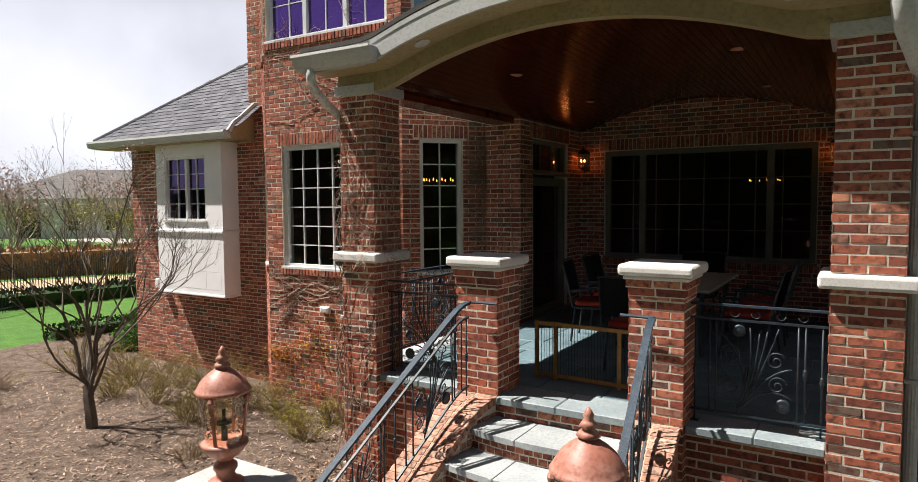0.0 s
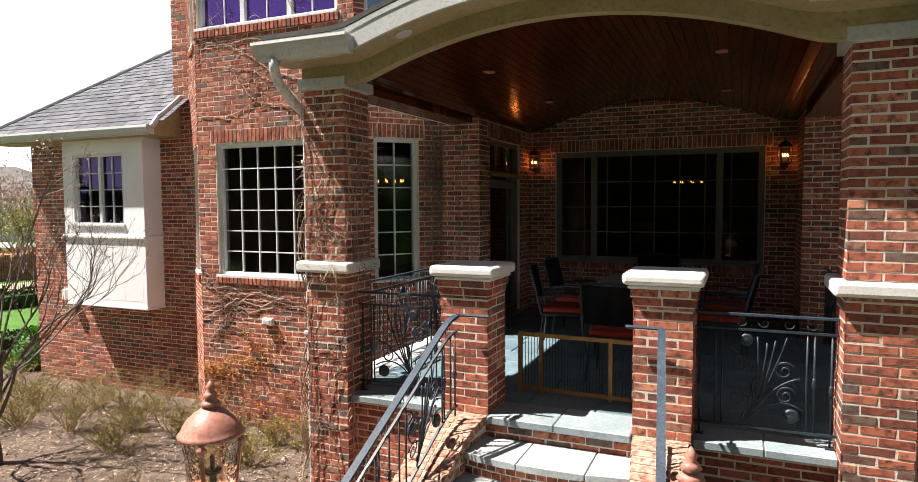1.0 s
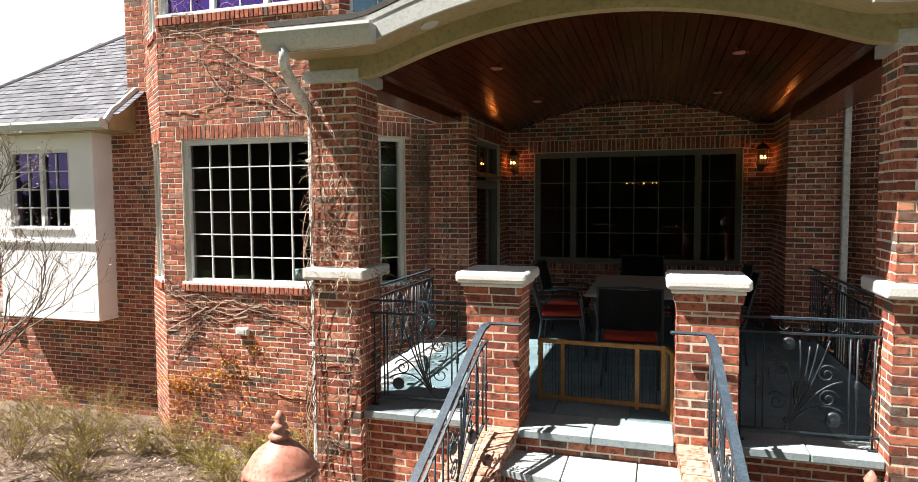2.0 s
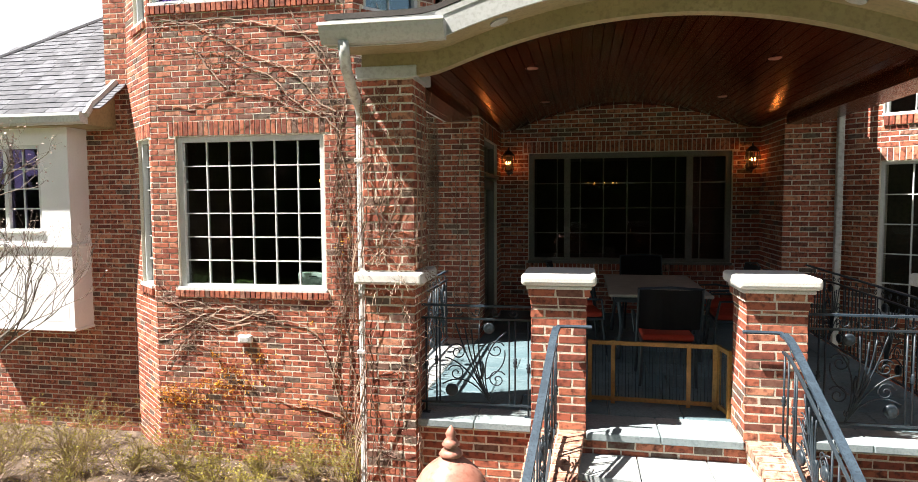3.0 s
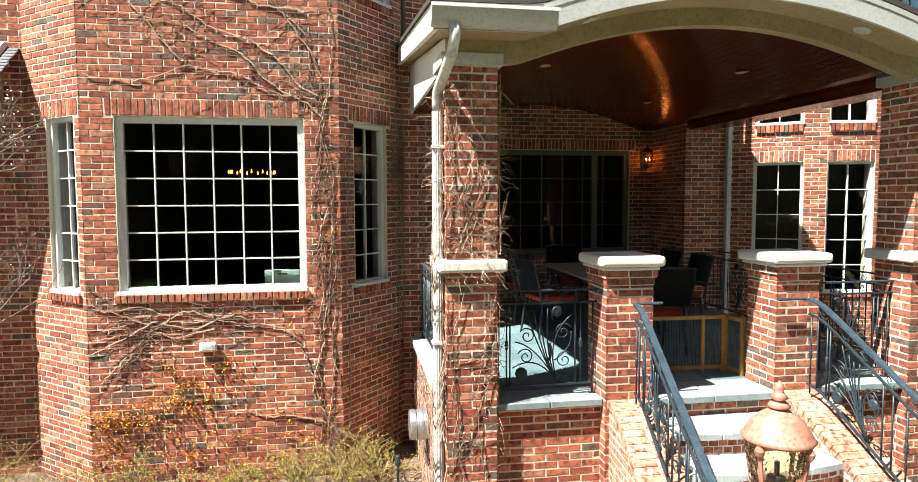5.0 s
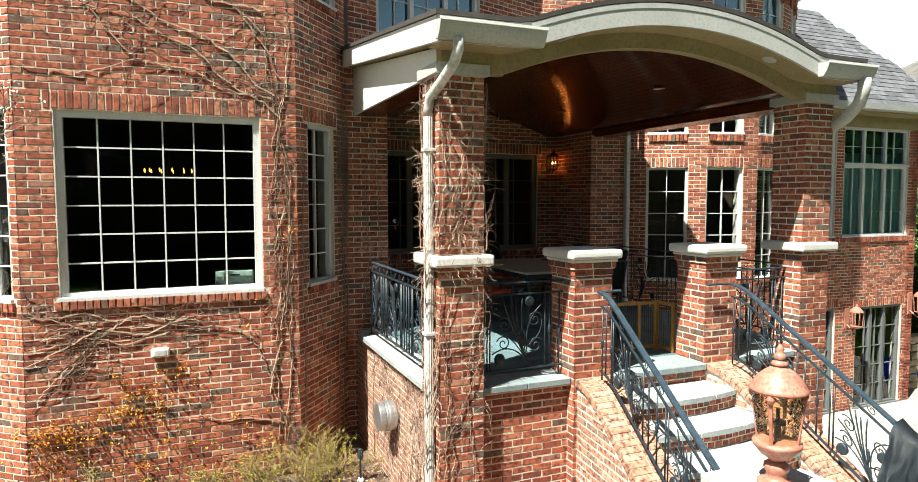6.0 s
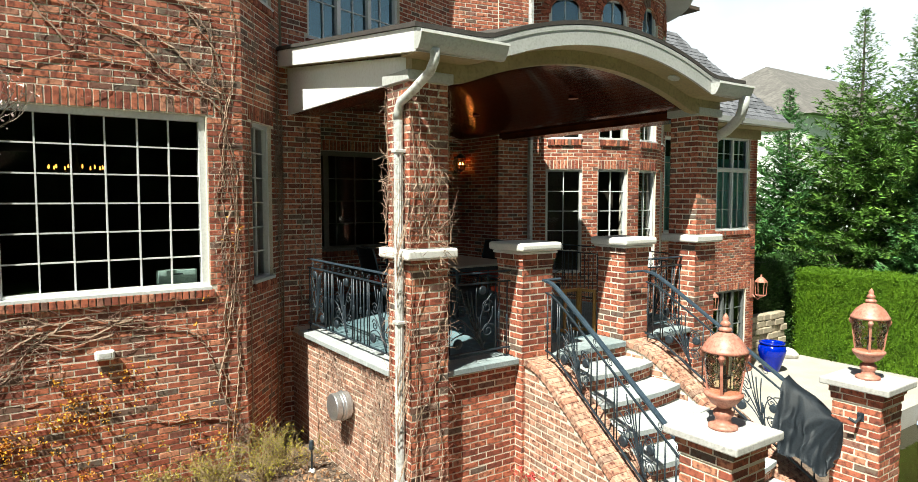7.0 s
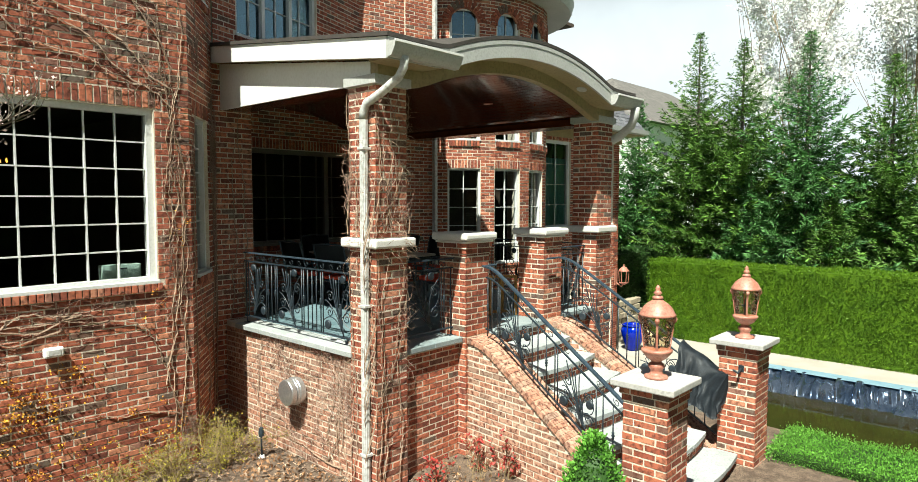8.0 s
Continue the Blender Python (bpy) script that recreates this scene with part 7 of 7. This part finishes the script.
for cx, cz, n, sx, sz in ((0.3, 0.85, 300, .22, .07), (0.8, 1.0, 200, .22, .06), (1.1, 1.15, 140, .18, .09), (1.4, 1.4, 60, .14, .07), (0.85, 1.42, 30, .08, .06), (0.4, 0.5, 170, .35, .16), (1.3, 0.5, 110, .5, .16), (2.2, 0.4, 60, .3, .14), (2.5, 2.6, 20, .06, .3), (2.2, 1.95, 14, .1, .08), (1.6, 0.85, 20, .3, .05), (2.3, 0.7, 16, .2, .1)):
    for _ in range(int(n * 0.30)):
        u, z = cx + rnd.gauss(0, sx), cz + rnd.gauss(0, sz)
        for _ in range(rnd.randint(3, 11)):
            pts.append(mb @ Vector((u + rnd.gauss(0, .024), -0.03 - abs(rnd.gauss(0, .02)), z + rnd.gauss(0, .022))))
vs, fs = leaf_quads(pts, [rnd.uniform(0.014, 0.036) for _ in pts], rng)
mesh_of("vine_leaves", vs, fs, ORANGE, None, "small amber spring leaves on the low vine stems", "leaves", "stuff")

# ---- mulch litter ----
vs, fs = [], []
r = np.random.default_rng(5)
n = 0
while n < 30000:
    x, y = r.uniform(-12.8, -3.5), r.uniform(-1.0, 7.15)
    if y > 7.1 and x > -8:
        continue
    if x > -4.0 and not (2.2 < y < 5.0):
        continue
    s, a, tl = r.uniform(0.008, 0.027), r.uniform(0, 6.28), r.normal() * 0.3
    c, q = math.cos(a), math.sin(a)
    z = ground_z(x, y) + 0.006
    w = s * r.uniform(0.15, 0.5)
    k = len(vs)
    for du, dv in ((-s, -w), (s, -w), (s, w), (-s, w)):
        vs.append((x + du * c - dv * q, y + du * q + dv * c, z + du * tl + 0.008))
    fs.append((k, k + 1, k + 2, k + 3))
    n += 1
CHIP = mat("bark_chips", (0.15, 0.098, 0.068), (0.40, 0.30, 0.225), 6, 0.95, 0.2, 80, (0.08, 0.05, 0.035), vary="island", amount=0.75)
mesh_of("bark_litter", vs, fs, CHIP, None, "loose bark chips over the planting bed", "mulch", "stuff")

r = np.random.default_rng(17)
pts = []
while len(pts) < 1500:
    x, y = r.normal(-4.85, 0.35), r.uniform(5.0, 7.6)
    if x > -4.46 or (y > 7.1 and x < -5.2):
        x, y = r.normal(-3.6, 0.3), r.uniform(4.2, 5.05)
        if not -4.0 < x < -3.2:
            continue
    pts.append((x, y, ground_z(x, y) + r.uniform(0.005, 0.03)))
vs, fs = leaf_quads(pts, r.uniform(0.02, 0.06, len(pts)), r, 1.1)
mesh_of("leaf_litter", vs, fs, leaf_mat("dead_leaves", (0.22, 0.11, 0.055), (0.38, 0.22, 0.12), 0.5, 0.8), None, "curled dead brown leaves blown against the porch base", "leaves", "stuff")
stalks = []
for _ in range(26):
    x, y = r.normal(-3.45, 0.22), r.uniform(4.15, 4.85)
    h = r.uniform(0.15, 0.42)
    stalks.append(([(x, y, 0.0), (x + r.normal() * 0.03, y + r.normal() * 0.03, h * 0.6), (x + r.normal() * 0.07, y + r.normal() * 0.07, h)], 0.004, 0.002))
joined_tubes("dry_stalks", stalks, TWIG, label="thin dry flower stalks beside the stair wall", category="plant", kind="stuff")

# ---- pool ----
pool = thing("pool", pose(3.55, -4.0, LOW), "part-drained garden pool with dark green-brown water", "pool", kind="structure")
PW, PL = 6.7, 9.85
for a in ((-0.1, 0, 0, PL), (PW, PW + 0.1, 0, PL), (-0.1, PW + 0.1, -0.1, 0), (-0.1, PW + 0.1, PL, PL + 0.1)):
    part("wall", box(*a, -1.6, -0.062), CONCRETE, pool)
part("bottom", box(-0.1, PW + 0.1, -0.1, PL + 0.1, -1.7, -1.601), DARK, pool)
part("coping", box(PW, PW + 0.36, 0, PL, -0.055, 0.03, 0.01), CONCRETE, pool, "pale stone pool coping")
WATER = mat("murky_water", (0.016, 0.014, 0.005), (0.028, 0.022, 0.007), 0.6, 0.06, 0.06, 5, (0.02, 0.022, 0.006), dist=0.03)
part("water", box(0.0, PW, 0.0, PL, -0.62, -0.45), WATER, pool, "murky still water")
FOIL = mat("blue_cover_sheet", (0.14, 0.20, 0.30), (0.40, 0.47, 0.58), 1.6, 0.10, 0.05, 18, (0.10, 0.15, 0.24), metallic=0.92, dist=0.006)
PALEBLUE = mat("pale_blue_plastic", (0.17, 0.28, 0.35), (0.22, 0.33, 0.40), 3, 0.4, 0.1, 30, (0.14, 0.24, 0.31))


def crumple(name, x0, x1, y0, y1, fz, seed, nx=14, ny=420):
    bm = bmesh.new()
    rows = []
    lean = math.copysign(1.0, fz(1) - fz(0))
    for i in range(ny + 1):
        y = y0 + (y1 - y0) * i / ny
        row = []
        for j in range(nx + 1):
            s = j / nx
            soft_wave = noise.noise((s * 1.2, y * 1.3, seed)) * 0.08
            pleat = (abs(noise.noise((s * 0.8 + y * 0.25, y * 4.2, seed + 3))) - 0.25) * 0.26 * (0.35 + 2.4 * s * (1 - s))
            w = soft_wave + pleat + 0.07 * noise.noise((s * 1.1 + y * 0.4, y * 7.5, seed + 7))
            row.append(bm.verts.new((x0 + (x1 - x0) * s - 0.55 * w * lean, y + 0.25 * w, fz(s) + 0.8 * w)))
        rows.append(row)
    for a, b in zip(rows, rows[1:]):
        for j in range(nx):
            bm.faces.new((a[j], a[j + 1], b[j + 1], b[j]))
    ob = thing(name, pose(0, 0, LOW), "crumpled blue plastic pool cover gathered along the edge", "pool cover", "pool covers")
    part("sheet", bm, FOIL, ob)
    return ob


cov = crumple("pool_cover", 9.45, 10.13, -3.9, 5.8, lambda s: -0.47 + 0.50 * s ** 1.05, 3.0)
part("band", box(10.05, 10.5, -3.9, 5.8, 0.032, 0.05, 0.006), PALEBLUE, cov, "pale blue flat edge of the cover")
crumple("pool_cover", 3.45, 4.2, -3.9, 1.2, lambda s: 0.06 - 0.48 * s, 8.0, 12, 80)

# stacked garden wall beyond the wing
STONE = mat("tan_garden_stone", (0.30, 0.25, 0.18), (0.40, 0.34, 0.25), 4, 0.9, 0.5, 30, (0.22, 0.18, 0.13), vary="object", amount=0.2)
gw = thing("garden_wall", pose(9.72, 10.2, LOW), "low stacked tan stone garden wall beside the wing", "wall")
rnd = random.Random(9)
for j in range(7):
    u = 0.0
    while u < 1.9:
        w = rnd.uniform(0.3, 0.6)
        part("stone", box(u, u + w - 0.01, rnd.uniform(-0.03, 0.03), 0.3, j * 0.19, j * 0.19 + 0.18, 0.02, 1), STONE, gw)
        u += w
rk = thing("boulder", pose(11.5, 9.9, LOW), "pale rounded boulder beside the blue pot", "rock")
b = bmesh.new()
bmesh.ops.create_icosphere(b, subdivisions=2, radius=0.28)
for v in b.verts:
    v.co = v.co * (1 + 0.25 * noise.noise(v.co * 4))
    v.co.z = v.co.z * 0.65 + 0.12
part("stone", b, LIMESTONE, rk)

# ---- distance ----
fence = thing("iron_fence", pose(-19.6, 6.0, 0.0), "black iron picket fence across the far lawn", "fence")
d = Vector((-5.6, 10.4, 0))
L = d.length
d = d / L
for h in (0.15, 1.25):
    bm = bmesh.new()
    tube(bm, [(0, 0, h), tuple(d * L + Vector((0, 0, h)))], 0.02, 4)
    part("rail", bm, IRON, fence)
bm = bmesh.new()
tube(bm, [(0, 0, 0.0), (0, 0, 1.42)], 0.011, 4)
pk = finish(bm, "picket", IRON)
for i in range(int(L / 0.13)):
    part("picket", pk, None, fence, m=Matrix.Translation(d * (i * 0.13)))

SIDING = mat("white_siding", (0.66, 0.66, 0.64), (0.72, 0.72, 0.70), 2, 0.7, 0.1, 20)
STUCCO = mat("grey_stucco", (0.50, 0.49, 0.47), (0.58, 0.57, 0.55), 1, 0.9, 0.1, 20)


def neighbour(x, y, w, d, z0, ze, rise, wall_mat, label, wins, rz=0):
    h = thing("neighbour_house", pose(x, y, z0, 0, 0, rz), label, "house", "neighbouring houses")
    holes = tuple((u - 0.6, u + 0.6, v, v + 1.6) for u, v in wins)
    part("wall", wall_core(w, 0, ze, holes, 0.25), wall_mat, h)
    part("wall", box(0, 0.25, 0.251, d, 0, ze), wall_mat, h)
    part("wall", box(w - 0.25, w, 0.251, d, 0, ze), wall_mat, h)
    part("wall", box(0.251, w - 0.251, d - 0.25, d, 0, ze), wall_mat, h)
    part("room", box(0.3, w - 0.3, 1.2, 1.4, 0, ze), DARK, h)
    bm = bmesh.new()
    o = 0.5
    k = min(w, d) / 2
    v = [bm.verts.new(p) for p in ((-o, -o, ze), (w + o, -o, ze), (w + o, d + o, ze), (-o, d + o, ze), (k, d / 2, ze + rise), (w - k, d / 2, ze + rise))]
    for f in ((0, 1, 5, 4), (1, 2, 5), (2, 3, 4, 5), (3, 0, 4), (3, 2, 1, 0)):
        bm.faces.new([v[i] for i in f])
    bmesh.ops.remove_doubles(bm, verts=bm.verts[:], dist=0.001)
    part("roof", bm, FARROOF, h, "grey shingled hip roof")
    for a, b_, c, e in holes:
        wd = part("window", box(a, b_, 0.05, 0.12, c, e), FRAME, h)
        for i in range(2):
            for j in range(3):
                part("pane", box(a + 0.07 + i * 0.56, a + 0.57 + i * 0.56, 0.035, 0.048, c + 0.07 + j * 0.5, c + 0.52 + j * 0.5), DARKGLASS, wd)
    return h


FARROOF = mat("far_shingle", (0.105, 0.098, 0.092), (0.15, 0.14, 0.13), 2, 0.95, 0.5, 6, (0.075, 0.07, 0.068))
DARKGLASS = mat("dark_pane", (0.02, 0.025, 0.03), (0.03, 0.035, 0.04), 2, 0.08, 0, 20)
neighbour(26.0, 17.0, 20.0, 11.0, LOW, 9.0, 3.9, SIDING, "white-sided house with a grey hip roof beyond the spruces", ((2.0, 6.2), (4.5, 6.2), (7.5, 6.2), (2.0, 3.2), (4.5, 3.2), (7.5, 3.2)))
far_house = neighbour(-68.9, 28.1, 17.0, 11.0, -0.9, 4.6, 2.9, STUCCO, "far grey stucco house with one tall arched window beyond the trees", ((8.5, 1.6), (12.0, 1.6)), 31.5)
arch_top = [(4.3 + 1.15 * math.cos(radians(a)), 2.9 + 1.15 * math.sin(radians(a))) for a in range(0, 181, 15)]
bm = profile_x([(x, z) for x, z in [(5.45, 0.7), *arch_top, (3.15, 0.7)]], -0.04, 0.0)
bmesh.ops.transform(bm, matrix=Matrix(((0, 1, 0, 0), (1, 0, 0, 0), (0, 0, 1, 0), (0, 0, 0, 1))), verts=bm.verts[:])
part("window", bm, DARKGLASS, far_house, "tall round-headed window")


def brush(name, x, y, r, h, count, size, material, label, seed, z0=0.0):
    """A far bare bush or tree: fine twigs and buds in an uneven cloud on stems."""
    rnd = random.Random(seed)
    t = thing(name, pose(x, y, z0), label, "tree", "bare trees in the distance")
    lines, tips = [], []
    for k in range(7):
        a = k * 2.4
        grow((0, 0, 0), (math.cos(a) * 0.5, math.sin(a) * 0.5, 1.0), h * 0.36, 0.02 * h * 0.5, 3, rnd, lines, tips, 0.4, 0.15)
    joined_tubes("branchwork", lines, HAZE, t, kind="stuff")
    pts = []
    for _ in range(count):
        p, _ = rnd.choice(tips)
        pts.append(p + Vector((rnd.gauss(0, r * .16), rnd.gauss(0, r * .16), rnd.gauss(0, h * .08))))
    vs, fs = leaf_quads(pts, [rnd.uniform(0.5, 1.4) * size for _ in pts], rng, 0.7)
    mesh_of("crown", vs, fs, material, t)


red, bare, fresh = "far budding tree with a reddish crown", "far bare brown tree", "far yellow-green spring shrub"
for i, (x, y, r, h, mt, lab) in enumerate(((-39.1, 17.1, 3, 5.6, REDHAZE, red), (-52.9, 23.9, 3, 3.6, YELLOW, fresh), (-54.7, 27.5, 3, 4.2, HAZE, bare), (-46.5, 25.5, 3, 3.8, YELLOW, fresh),
                                           (-48.8, 28.8, 3.5, 6.2, REDHAZE, red), (-43.8, 27.1, 3.5, 5.6, REDHAZE, red), (-34.4, 21.2, 2, 3.4, YELLOW, fresh), (-57.8, 23.2, 4, 7.0, HAZE, bare),
                                           (-94.0, 45.0, 6, 9.0, HAZE, bare), (-90.0, 48.0, 6, 9.5, HAZE, bare), (-82.0, 48.0, 6, 9.0, HAZE, bare))):
    brush("distant_tree", x, y, r, h, 1500, 0.16, mt, lab, 300 + i)
DRY = leaf_mat("dry_hedge", (0.30, 0.17, 0.08), (0.40, 0.24, 0.125), 0.35)
clipped("hedge", block(1.2, 26, 1.15), 5000, 0.2, pose(-37.5, 3, 0.0, 0, 0, -28), "long russet dormant hedge beyond the fence", "hedge", DRY, DRY, 12)
clipped("hedge", block(1.0, 20, 0.45), 3000, 0.14, pose(-24.2, 2.5, 0.0, 0, 0, -12), "low near-black evergreen edging behind the fence", "hedge", HEDGEDARK, HEDGEDARK, 13)
solid("road", box(-60, -31, 30, 34, -0.05, 0.06), CONCRETE, pose(0, 0, 0), "pale driveway beyond the hedges", "road")
DRYGRASS = mat("pale_path", (0.36, 0.27, 0.16), (0.44, 0.34, 0.22), 2, 0.95, 0.3, 20)
solid("path", box(-2.6, 2.6, -12, 12, 0.052, 0.075), DRYGRASS, pose(-26.3, 12.9, 0, 0, 0, -28), "tan strip of dry ground beyond the fence", "path")
# unseen woods added to close the place behind the camera, blocking low sky light
clipped("tree_belt", block(58, 4, 10.5, 1.4), 12000, 0.8, pose(-11, -15.5, -1.3), "unseen dark green belt of trees added to block low sky light", "trees", DIMLEAF, HEDGEDARK, 14)
clipped("tree_belt", block(17, 4, 8.6, 0.9), 3600, 0.8, pose(-28, -15.5, -1.3), "unseen dark green belt of trees added to block low sky light", "trees", DIMLEAF, HEDGEDARK, 16)
clipped("tree_belt", block(43, 4, 4.5, 0.9), 6000, 0.7, pose(-71, -15.5, -1.3), "unseen low dark green belt of shrubs added to block low sky light", "trees", DIMLEAF, HEDGEDARK, 15)

lay_all()
